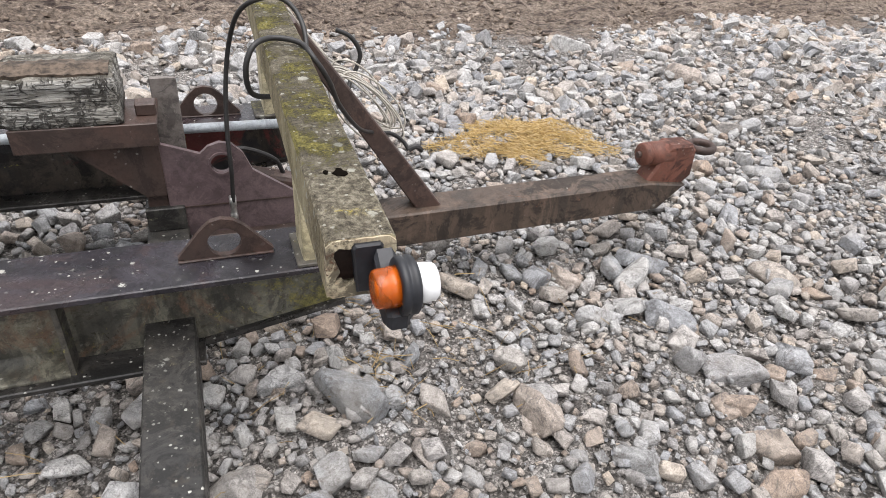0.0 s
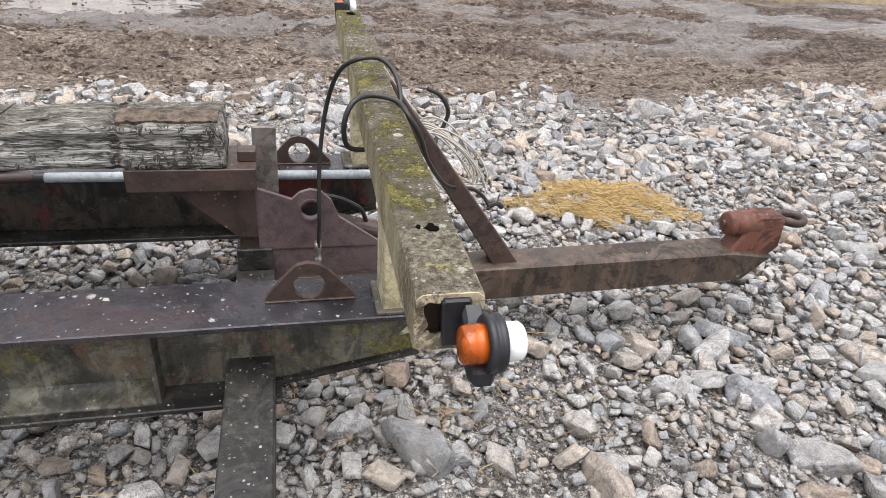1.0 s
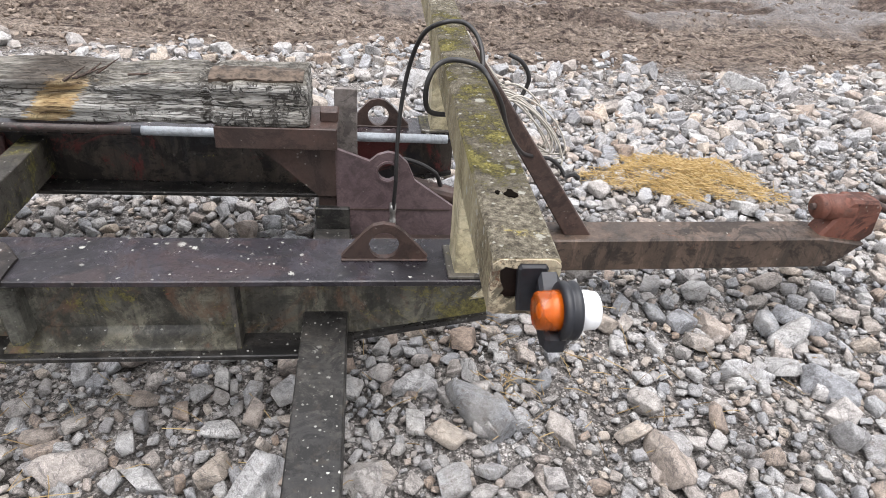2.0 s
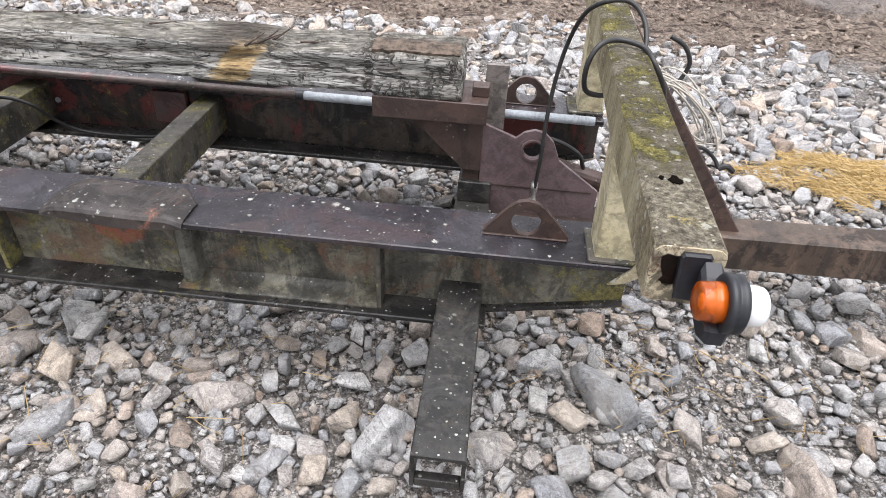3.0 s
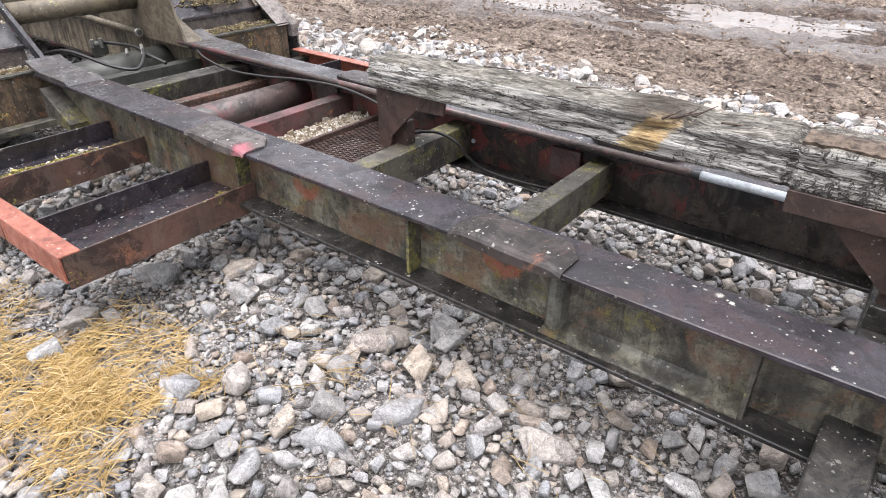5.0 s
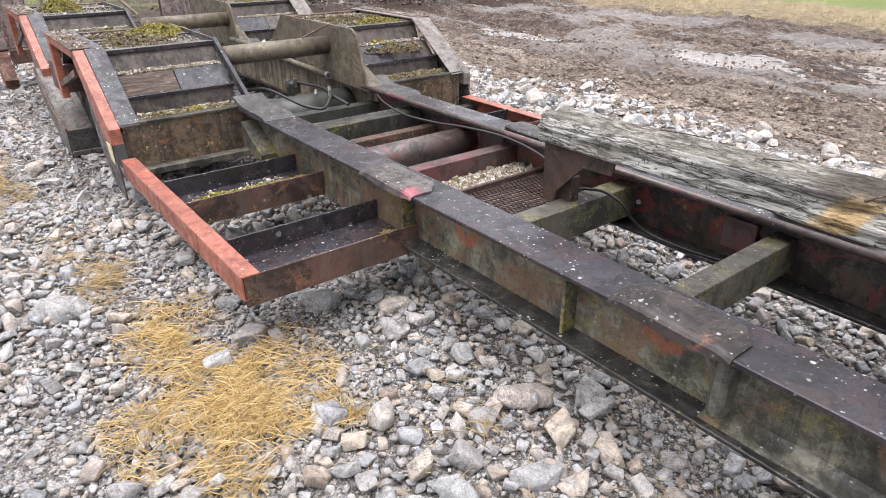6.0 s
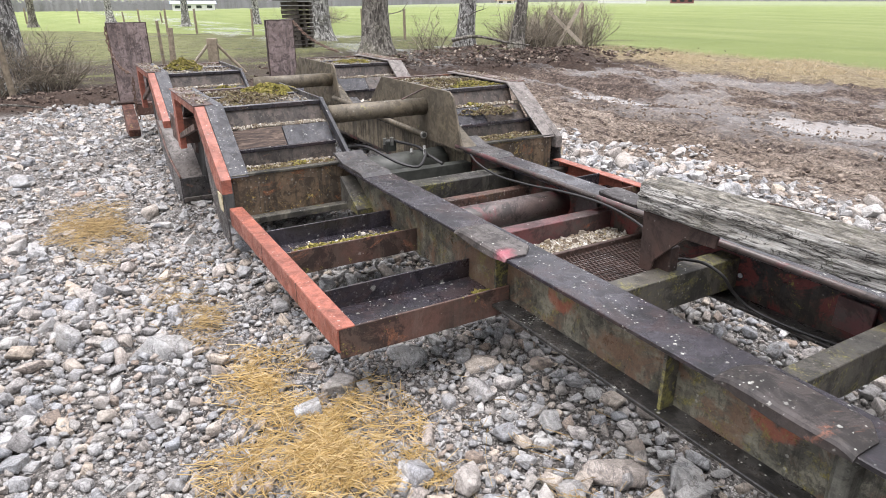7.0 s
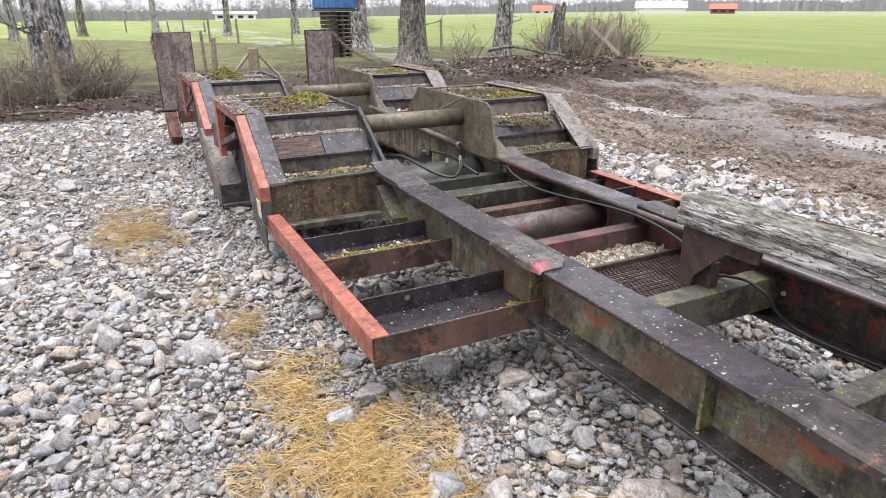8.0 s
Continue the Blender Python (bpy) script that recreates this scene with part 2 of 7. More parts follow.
PADGREY = weathered("grey_brown_pad_paint", (0.105, 0.092, 0.086), (0.076, 0.066, 0.062), rust=0.22, specks=0.7, rough=0.5, grime=0.5, size=2.0, rust_colour=(0.08, 0.045, 0.035), spray=(-2.20, 0.012, 0.055))
GREYBROWN = weathered("grey_brown_worn_plate", (0.20, 0.178, 0.165), (0.145, 0.125, 0.115), rust=0.2, specks=0.4, rough=0.55, grime=0.4, size=3.0)
RAMP = weathered("rusty_tread_plate", (0.30, 0.235, 0.225), (0.20, 0.15, 0.14), rust=0.25, specks=0.6, rough=0.65, streaks=0.35, grime=0.5, rust_colour=(0.10, 0.05, 0.042), size=2.0)


def lichen_bar():
    """Steel crusted over with lichen: dark grime, yellow-green and chalky crumbs, bare cream paint on the sides."""
    n = Nodes("lichen_crusted_bar")
    up = n.band(n.xyz(n.geo.outputs["Normal"])[2], 0.3, 0.8)
    crumbs, dust, big, mid = n.noise(85, 6, 0.82), n.noise(230, 4, 0.8), n.noise(3.6, 6, 0.65, warp=0.5), n.noise(13, 7, 0.75, warp=0.3)
    grime = n.ramp(crumbs, (0.36, (0.034, 0.029, 0.022)), (0.50, (0.14, 0.122, 0.090)), (0.64, (0.34, 0.31, 0.24)))
    side = n.ramp(n.math("ADD", n.math("MULTIPLY", n.noise(6, 7, 0.72, n.stretch(1, 1, 0.35)), 0.6), n.math("MULTIPLY", crumbs, 0.4)), (0.36, (0.075, 0.063, 0.044)), (0.46, (0.27, 0.228, 0.150)), (0.57, (0.50, 0.44, 0.30)))
    c = n.mix(up, side, grime)
    green = n.band(n.math("ADD", n.math("MULTIPLY", big, 0.45), n.math("ADD", n.math("MULTIPLY", mid, 0.25), n.math("MULTIPLY", crumbs, 0.30))), 0.488, 0.545)
    green = n.math("MULTIPLY", green, n.math("ADD", 0.22, n.math("MULTIPLY", up, 0.72)))
    c = n.mix(green, c, n.ramp(dust, (0.34, (0.058, 0.053, 0.016)), (0.5, (0.15, 0.132, 0.036)), (0.66, (0.30, 0.26, 0.075))))
    gold = n.math("MULTIPLY", n.band(n.noise(5.2, 5, 0.7, warp=0.6), 0.63, 0.69), n.band(crumbs, 0.46, 0.56))
    c = n.mix(n.math("MULTIPLY", gold, 0.7), c, (0.42, 0.33, 0.03))
    ragged = n.math("MULTIPLY", n.math("SUBTRACT", dust, 0.5), 0.6)
    for scale, top, share in ((26, 0.34, 0.78), (55, 0.38, 0.72), (110, 0.40, 0.66)):
        near, tone = n.cells(scale), n.xyz(n.cells(scale, out="Color"))
        dot = n.band(n.math("SUBTRACT", n.math("MULTIPLY", tone[1], top), n.math("ADD", near, ragged)), -0.02, 0.06)
        c = n.mix(n.math("MULTIPLY", n.math("MULTIPLY", dot, n.band(tone[0], share, share + 0.02)), 0.8), c, (0.44, 0.43, 0.37))
    n.bump(n.math("ADD", n.math("MULTIPLY", crumbs, 1.3), n.math("ADD", mid, n.math("ADD", n.math("MULTIPLY", green, 0.7), n.math("MULTIPLY", dust, 0.5)))), 1.0, 0.006)
    return n.done(c, 0.92, 0.0, 0.2)


BARSIDE = lichen_bar()
WEBPLATE = weathered("pale_olive_web_paint", (0.20, 0.168, 0.12), (0.27, 0.225, 0.16), rust=0.25, specks=0.2, moss=0.15, rough=0.55, streaks=0.7, grime=0.4, rust_colour=(0.12, 0.06, 0.035))
BARE_END = weathered("flaking_cream_end", (0.46, 0.40, 0.28), (0.24, 0.19, 0.13), rust=0.55, specks=0.3, moss=0.15, rough=0.75, rust_colour=(0.065, 0.034, 0.020), dirt=0.5, grime=0.7, size=2.5)


def simple(name, colour, rough, var=0.25, scale=30.0, bump=0.2, metal=0.0, spec=None):
    n = Nodes(name)
    f = n.noise(scale, 5, 0.65)
    c = n.mix(n.band(f, 0.3, 0.7), tuple(v * (1 - var) for v in colour), tuple(min(1, v * (1 + var)) for v in colour))
    n.bump(f, bump, 0.002)
    return n.done(c, rough, metal, spec)


RUBBER = simple("black_rubber", (0.012, 0.013, 0.017), 0.5, 0.3, 60)
HOSE = simple("hose_rubber", (0.016, 0.015, 0.015), 0.5, 0.35, 120)
STEEL = simple("crimped_steel", (0.45, 0.44, 0.42), 0.35, 0.2, 80, metal=0.9)
CABLE = simple("grey_cable_sheath", (0.36, 0.335, 0.29), 0.55, 0.2, 90)
TYRE = simple("old_tyre_rubber", (0.035, 0.034, 0.032), 0.85, 0.4, 25, 0.5)
CHAIN = simple("rusty_chain", (0.12, 0.075, 0.055), 0.65, 0.3, 90, metal=0.4)
BLACKIN = simple("hydraulic_black_steel", (0.042, 0.044, 0.038), 0.5, 0.4, 18)
HOUSEWHITE = simple("white_render", (0.75, 0.75, 0.73), 0.9, 0.06, 2)
ROOFBLUE = simple("pale_metal_roof", (0.36, 0.45, 0.52), 0.5, 0.08, 2)
ROOFRED = simple("red_tile_roof", (0.36, 0.12, 0.075), 0.85, 0.15, 4)
HOUSERED = simple("falu_red_boards", (0.23, 0.10, 0.095), 0.9, 0.12, 3)
GLASSDARK = simple("dark_window_glass", (0.03, 0.035, 0.04), 0.1, 0.1, 3)


def lens_material(name, colour, trans):
    n = Nodes(name)
    n.out.inputs["Transmission Weight"].default_value = trans
    n.out.inputs["IOR"].default_value = 1.45
    ribs = n.noise(3, 2, 0.5, n.stretch(1, 60, 60))
    n.bump(ribs, 0.25, 0.001)
    dirt = n.band(n.noise(55, 5, 0.7), 0.45, 0.75)
    return n.done(n.mix(n.math("MULTIPLY", dirt, 0.25), colour, tuple(v * 0.6 for v in colour)), 0.22)


AMBER = lens_material("amber_lens", (0.86, 0.17, 0.008), 0.72)
HOLE_SHADE = simple("hole_shade", (0.006, 0.005, 0.004), 1.0, 0.2, 60, 0.0, 0.0, 0.0)
MILK = lens_material("white_lens", (0.86, 0.87, 0.88), 0.1)


def log_material():
    """Silver-grey timber: fine fibres, a net of long narrow checks, charred and freshly torn places."""
    n = Nodes("weathered_timber")
    fibre = n.noise(9, 8, 0.72, n.stretch(0.5, 15, 15), warp=0.10)
    coarse, blotch = n.noise(3.0, 5, 0.65, n.stretch(0.8, 2.5, 2.5), warp=0.4), n.noise(7, 6, 0.75)
    c = n.ramp(fibre, (0.34, (0.09, 0.080, 0.066)), (0.42, (0.29, 0.278, 0.252)), (0.52, (0.46, 0.448, 0.42)), (0.66, (0.60, 0.59, 0.56)))
    c = n.mix(n.math("MULTIPLY", n.band(coarse, 0.52, 0.66), 0.5), c, (0.17, 0.15, 0.115))
    px, py, pz = n.xyz(n.pos)
    def line(sx, syz, width, detail=4):
        return n.band(n.math("ABSOLUTE", n.math("SUBTRACT", n.noise(1.0, detail, 0.6, n.stretch(sx, syz, syz), warp=0.25), 0.5)), width, width * 0.25)

    long = n.math("MULTIPLY", line(3.5, 34, 0.030), n.band(n.noise(9, 4, 0.7, n.stretch(1, 2, 2)), 0.42, 0.52))
    close = n.math("MULTIPLY", line(9, 85, 0.045, 3), n.band(blotch, 0.40, 0.54))
    ticks = n.math("MULTIPLY", line(42, 17, 0.030, 2), n.band(n.noise(16, 4, 0.7), 0.52, 0.60))
    check = n.math("MAXIMUM", n.math("MAXIMUM", long, n.math("MULTIPLY", close, 0.75)), n.math("MULTIPLY", ticks, 0.85))
    tail = n.math("MULTIPLY", n.math("MULTIPLY", line(30, 14, 0.055, 3), n.band(px, -0.42, -0.34)), n.band(n.noise(12, 4, 0.7), 0.44, 0.54))
    check = n.math("MAXIMUM", check, tail)
    c = n.mix(n.math("MULTIPLY", check, 0.93), c, (0.030, 0.026, 0.022))
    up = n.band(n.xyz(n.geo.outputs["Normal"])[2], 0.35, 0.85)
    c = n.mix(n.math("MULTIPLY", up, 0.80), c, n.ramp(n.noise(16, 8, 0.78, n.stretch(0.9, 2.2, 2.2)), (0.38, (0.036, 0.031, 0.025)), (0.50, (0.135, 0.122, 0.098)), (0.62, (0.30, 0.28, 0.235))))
    c = n.mix(n.math("MULTIPLY", n.band(n.noise(4, 6, 0.7), 0.55, 0.66), 0.4), c, (0.15, 0.145, 0.095))
    # the dark cross split near the end
    split = n.math("ADD", n.math("ABSOLUTE", n.math("ADD", px, 0.385)), n.math("MULTIPLY", n.math("SUBTRACT", n.noise(26, 6, 0.75), 0.5), 0.10))
    c = n.mix(n.math("MULTIPLY", n.math("MULTIPLY", n.band(split, 0.030, 0.004), n.band(fibre, 0.60, 0.48)), 0.85), c, (0.035, 0.029, 0.023))
    slant = n.math("SUBTRACT", n.math("ADD", px, 0.80), n.math("MULTIPLY", n.math("SUBTRACT", pz, 0.765), 0.75))
    frayed = n.math("MULTIPLY", n.math("SUBTRACT", n.noise(9, 7, 0.75, n.stretch(1, 4, 4)), 0.5), 0.22)
    char = n.math("MULTIPLY", n.band(n.math("ADD", n.math("ABSOLUTE", n.math("ADD", slant, 0.055)), frayed), 0.15, 0.05), n.band(n.math("ADD", pz, n.math("MULTIPLY", frayed, 0.2)), 0.775, 0.835))
    c = n.mix(n.math("MULTIPLY", char, 0.9), c, n.mix(fibre, (0.022, 0.017, 0.014), (0.10, 0.080, 0.062)))
    jag = n.math("ADD", n.math("ABSOLUTE", slant), frayed)
    torn = n.math("MULTIPLY", n.band(jag, 0.064, 0.047), n.math("MULTIPLY", n.band(py, 0.56, 0.535), n.band(pz, 0.845, 0.80)))
    fresh = n.ramp(n.noise(11, 8, 0.75, n.stretch(0.9, 7, 7)), (0.36, (0.10, 0.060, 0.03)), (0.46, (0.38, 0.255, 0.115)), (0.60, (0.64, 0.49, 0.27)))
    c = n.mix(n.math("MULTIPLY", torn, 0.95), c, fresh)
    n.bump(n.math("SUBTRACT", n.math("MULTIPLY", fibre, 0.8), n.math("MULTIPLY", check, 1.3)), 1.0, 0.009)
    return n.done(c, 0.92)


LOG = log_material()




def plank_wood():
    n = Nodes("old_deck_plank")
    g = n.noise(18, 7, 0.7, n.stretch(5, 0.6, 5), warp=0.6)
    n.bump(g, 0.8, 0.005)
    return n.done(n.ramp(g, (0.38, (0.022, 0.017, 0.015)), (0.52, (0.070, 0.048, 0.038)), (0.66, (0.16, 0.118, 0.092))), 0.9)


PLANK = plank_wood()


def per_island(name, stops, rough=0.9, grain=40.0, bump=0.5, mottled=0.35, dust=None):
    """Loose stuff whose pieces each take their own shade."""
    n = Nodes(name)
    c = n.ramp(n.geo.outputs["Random Per Island"], *stops)
    f = n.noise(grain, 6, 0.7)
    c = n.mix(mottled, c, n.ramp(f, (0.3, 0.12), (0.7, 0.95)), "OVERLAY")
    if dust:
        c = n.mix(n.math("MULTIPLY", n.band(n.noise(grain * 0.35, 4, 0.7), 0.42, 0.72), 0.55), c, dust)
    n.bump(f, bump, 0.006)
    return n.done(c, rough, 0.0, 0.25)


def stone_material():
    n = Nodes("crushed_limestone")
    own = n.tree.nodes.new("ShaderNodeObjectInfo").outputs["Random"]
    r = n.math("FRACT", n.math("ADD", n.geo.outputs["Random Per Island"], n.math("MULTIPLY", own, 7.31)))
    c = n.ramp(r, (0.0, (0.392, 0.368, 0.349)), (0.12, (0.262, 0.268, 0.278)), (0.26, (0.454, 0.443, 0.427)), (0.38, (0.280, 0.287, 0.303)), (0.50, (0.440, 0.372, 0.304)), (0.62, (0.262, 0.268, 0.284)), (0.76, (0.454, 0.447, 0.440)), (0.88, (0.309, 0.241, 0.193)), (1.0, (0.378, 0.356, 0.334)))
    p = n.geo.outputs["Position"]
    vein, grit, fine = n.noise(18, 8, 0.75, p, warp=0.8), n.noise(75, 7, 0.85, p), n.noise(300, 4, 0.85, p)
    c = n.mix(0.6, c, n.ramp(vein, (0.32, 0.12), (0.5, 0.5), (0.68, 0.88)), "OVERLAY")
    seam = n.band(n.math("ABSOLUTE", n.math("SUBTRACT", n.noise(9, 5, 0.65, p, warp=0.6), 0.5)), 0.022, 0.004)
    c = n.mix(n.math("MULTIPLY", seam, 0.55), c, (0.10, 0.095, 0.095))
    c = n.mix(0.42, c, n.ramp(grit, (0.32, 0.12), (0.5, 0.5), (0.68, 0.9)), "OVERLAY")
    c = n.mix(0.34, c, n.ramp(fine, (0.34, 0.08), (0.66, 0.92)), "OVERLAY")
    dusty = n.band(n.noise(4, 6, 0.7, p), 0.45, 0.7)
    c = n.mix(n.math("MULTIPLY", dusty, 0.40), c, (0.43, 0.395, 0.355))
    c = n.mix(n.math("MULTIPLY", n.band(vein, 0.58, 0.70), 0.4), c, (0.54, 0.53, 0.51))
    c = n.mix(n.math("MULTIPLY", n.band(n.noise(33, 6, 0.8, p), 0.55, 0.66), 0.6), c, (0.13, 0.105, 0.085))
    n.bump(n.math("ADD", n.math("MULTIPLY", vein, 1.8), n.math("ADD", n.math("MULTIPLY", grit, 0.7), n.math("MULTIPLY", fine, 0.2))), 0.8, 0.010)
    return n.done(c, 0.88, 0.0, 0.3)


STONE = stone_material()
STRAW = per_island("golden_straw", [(0.0, (0.19, 0.120, 0.045)), (0.25, (0.40, 0.275, 0.105)), (0.5, (0.50, 0.360, 0.155)), (0.75, (0.62, 0.48, 0.265)), (1.0, (0.28, 0.185, 0.075))], 0.7, 30, 0.2, 0.15)
OLDSTRAW = per_island("dull_wet_straw", [(0.0, (0.17, 0.115, 0.055)), (0.3, (0.33, 0.235, 0.115)), (0.6, (0.46, 0.345, 0.175)), (1.0, (0.24, 0.165, 0.08))], 0.8, 30, 0.2, 0.15)
DRYGRASS = per_island("dry_grass", [(0.0, (0.36, 0.28, 0.18)), (0.4, (0.50, 0.41, 0.275)), (0.8, (0.38, 0.325, 0.20)), (1.0, (0.24, 0.22, 0.11))], 0.9, 12, 0.2, 0.15)
MOSS = per_island("yellow_green_moss", [(0.0, (0.055, 0.050, 0.014)), (0.4, (0.15, 0.132, 0.030)), (0.7, (0.23, 0.205, 0.050)), (0.85, (0.13, 0.095, 0.042)), (1.0, (0.29, 0.25, 0.09))], 0.95, 60, 0.5, 0.3)
DEBRIS = per_island("deck_grit_and_leaves", [(0.0, (0.15, 0.12, 0.088)), (0.25, (0.34, 0.315, 0.27)), (0.5, (0.085, 0.060, 0.042)), (0.75, (0.21, 0.17, 0.12)), (0.9, (0.50, 0.475, 0.43)), (1.0, (0.20, 0.16, 0.07))], 0.9, 60, 0.5, 0.3)
OLDMOSS = per_island("brown_dying_moss", [(0.0, (0.038, 0.028, 0.018)), (0.35, (0.085, 0.062, 0.038)), (0.6, (0.135, 0.104, 0.060)), (0.8, (0.105, 0.092, 0.034)), (1.0, (0.27, 0.235, 0.18))], 0.95, 60, 0.5, 0.3)
CLODS = per_island("dark_soil_clods", [(0.0, (0.032, 0.023, 0.019)), (0.5, (0.066, 0.047, 0.039)), (0.9, (0.12, 0.088, 0.070)), (1.0, (0.34, 0.29, 0.24))], 0.9, 30, 0.6, 0.35)
MUDCLODS = per_island("mud_clods", [(0.0, (0.10, 0.076, 0.060)), (0.5, (0.195, 0.153, 0.122)), (0.97, (0.28, 0.23, 0.188)), (1.0, (0.40, 0.37, 0.34))], 0.85, 30, 0.6, 0.3)
TWIGS = per_island("bare_twigs", [(0.0, (0.075, 0.062, 0.048)), (0.5, (0.16, 0.135, 0.105)), (1.0, (0.32, 0.28, 0.22))], 0.9, 30, 0.2, 0.2)
# pale violet greys carry the haze of distance in the wood's own colour
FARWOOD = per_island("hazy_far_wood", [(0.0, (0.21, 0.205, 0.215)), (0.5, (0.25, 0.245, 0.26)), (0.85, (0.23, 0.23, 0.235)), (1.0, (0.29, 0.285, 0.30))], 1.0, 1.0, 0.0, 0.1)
BARKSLAB = simple("loose_brown_bark", (0.075, 0.056, 0.042), 0.95, 0.75, 38, 0.9)
PALLET = simple("dark_wet_pallet_wood", (0.055, 0.046, 0.038), 0.9, 0.4, 10, 0.4)
POSTWOOD = simple("weathered_fence_wood", (0.22, 0.18, 0.13), 0.9, 0.35, 14, 0.5)
PALEWOOD = simple("grey_board", (0.36, 0.31, 0.25), 0.9, 0.25, 14, 0.4)
WIRE = simple("fence_wire", (0.20, 0.19, 0.18), 0.5, 0.2, 20, 0.0, 0.6)


def bark_material(name, dark, pale):
    n = Nodes(name)
    f = n.noise(7, 9, 0.82, n.stretch(1.8, 1.8, 0.5), warp=0.5)
    crust = n.noise(9, 8, 0.82, warp=0.3)
    c = n.ramp(f, (0.36, tuple(v * 0.55 for v in dark)), (0.46, dark), (0.56, tuple((a + b) / 2 for a, b in zip(dark, pale))), (0.68, pale))
    c = n.mix(n.math("MULTIPLY", n.band(crust, 0.53, 0.60), 0.7), c, tuple(min(1.0, v * 1.25) for v in pale))
    c = n.mix(n.math("MULTIPLY", n.band(n.noise(1.3, 5, 0.65), 0.50, 0.65), 0.35), c, (0.13, 0.13, 0.08))
    n.bump(n.math("ADD", f, n.math("MULTIPLY", crust, 0.4)), 1.0, 0.05)
    return n.done(c, 0.95)


BARK = bark_material("oak_bark", (0.050, 0.043, 0.036), (0.34, 0.315, 0.275))
BARKPALE = bark_material("pale_lichened_bark", (0.050, 0.046, 0.042), (0.60, 0.59, 0.56))


PUDDLES = ((-2.2, 7.35, 1.4, 0.55), (-4.6, 6.75, 1.1, 0.6), (-8.0, 6.15, 1.1, 0.40), (0.6, 9.0, 1.8, 0.45))


def ground_material():
    n = Nodes("ground")
    p = n.geo.outputs["Position"]
    x, y = n.xyz(p)[0], n.xyz(p)[1]
    w = n.math("MULTIPLY", n.math("SUBTRACT", n.noise(0.55, 5, 0.6, p), 0.5), 2.0)
    wf = n.math("MULTIPLY", n.math("SUBTRACT", n.noise(3.2, 5, 0.65, p), 0.5), 1.0)
    wob = n.math("ADD", w, wf)
    xw, yw = n.math("ADD", x, wob), n.math("ADD", y, wob)
    fine, mid, big = n.noise(38, 6, 0.75, p), n.noise(6, 6, 0.7, p), n.noise(0.8, 5, 0.65, p)
    grit = n.cells(75, p)
    # fine crushed stone and dust between the rocks
    gravel = n.ramp(n.math("MULTIPLY", n.math("ADD", fine, mid), 0.5), (0.40, (0.09, 0.082, 0.075)), (0.5, (0.25, 0.235, 0.22)), (0.60, (0.43, 0.415, 0.395)))
    gravel = n.mix(0.8, gravel, n.ramp(n.xyz(n.cells(75, p, out="Color"))[0], (0.0, 0.12), (1.0, 0.92)), "OVERLAY")
    gravel = n.mix(0.7, gravel, n.ramp(n.xyz(n.cells(190, p, out="Color"))[0], (0.0, 0.08), (1.0, 0.94)), "OVERLAY")
    # dark rims round the grit cells: shade of the gaps put into colour
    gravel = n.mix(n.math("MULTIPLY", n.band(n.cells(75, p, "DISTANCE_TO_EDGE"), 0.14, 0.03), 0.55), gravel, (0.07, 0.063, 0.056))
    # driven mud: drier pale crust, dark wet bands along the tracks
    track = n.noise(1.6, 6, 0.65, n.stretch(0.25, 1.5, 1, p), warp=0.5)
    lumps, lines = n.noise(11, 5, 0.62, p, warp=0.3), n.noise(6.5, 5, 0.62, n.stretch(0.38, 2.2, 1, p), warp=0.4)
    streak = n.math("ADD", n.math("MULTIPLY", lumps, 0.5), n.math("MULTIPLY", lines, 0.5))
    mud = n.ramp(n.math("ADD", n.math("MULTIPLY", track, 0.6), n.math("MULTIPLY", streak, 0.4)), (0.38, (0.13, 0.098, 0.078)), (0.5, (0.265, 0.212, 0.170)), (0.62, (0.42, 0.352, 0.292)))
    band_y = n.math("MULTIPLY", n.band(yw, 4.4, 6.4), n.band(n.noise(0.42, 5, 0.62, n.stretch(0.5, 1.3, 1, p), warp=0.6), 0.41, 0.50))
    mud = n.mix(n.math("MULTIPLY", band_y, 0.8), mud, n.mix(n.band(streak, 0.42, 0.58), (0.050, 0.036, 0.030), (0.185, 0.140, 0.118)))
    # low streaks darkened: shade of the track relief put into the mud colour
    mud = n.mix(n.band(streak, 0.475, 0.42), mud, tuple(v for v in (0.085, 0.062, 0.053)))
    mud = n.mix(0.75, mud, n.ramp(fine, (0.36, 0.10), (0.5, 0.5), (0.64, 0.88)), "OVERLAY")
    mud = n.mix(0.55, mud, n.ramp(n.noise(17, 6, 0.75, p), (0.38, 0.15), (0.62, 0.82)), "OVERLAY")
    soil = n.ramp(n.math("MULTIPLY", n.math("ADD", mid, fine), 0.5), (0.35, (0.03, 0.02, 0.015)), (0.65, (0.10, 0.068, 0.052)))
    dry = n.ramp(n.math("MULTIPLY", n.math("ADD", mid, fine), 0.5), (0.40, (0.17, 0.135, 0.08)), (0.60, (0.46, 0.38, 0.245)))
    pasture = n.ramp(n.math("ADD", n.math("MULTIPLY", big, 0.5), n.math("MULTIPLY", n.noise(3.0, 5, 0.65, p), 0.5)), (0.36, (0.09, 0.085, 0.045)), (0.5, (0.165, 0.175, 0.075)), (0.64, (0.235, 0.24, 0.115)))
    field = n.ramp(n.math("ADD", n.math("MULTIPLY", n.noise(0.3, 5, 0.6, n.stretch(0.25, 1.2, 1, p)), 0.6), n.math("MULTIPLY", fine, 0.4)),
                   (0.36, (0.185, 0.235, 0.078)), (0.5, (0.245, 0.300, 0.104)), (0.64, (0.31, 0.355, 0.145)))
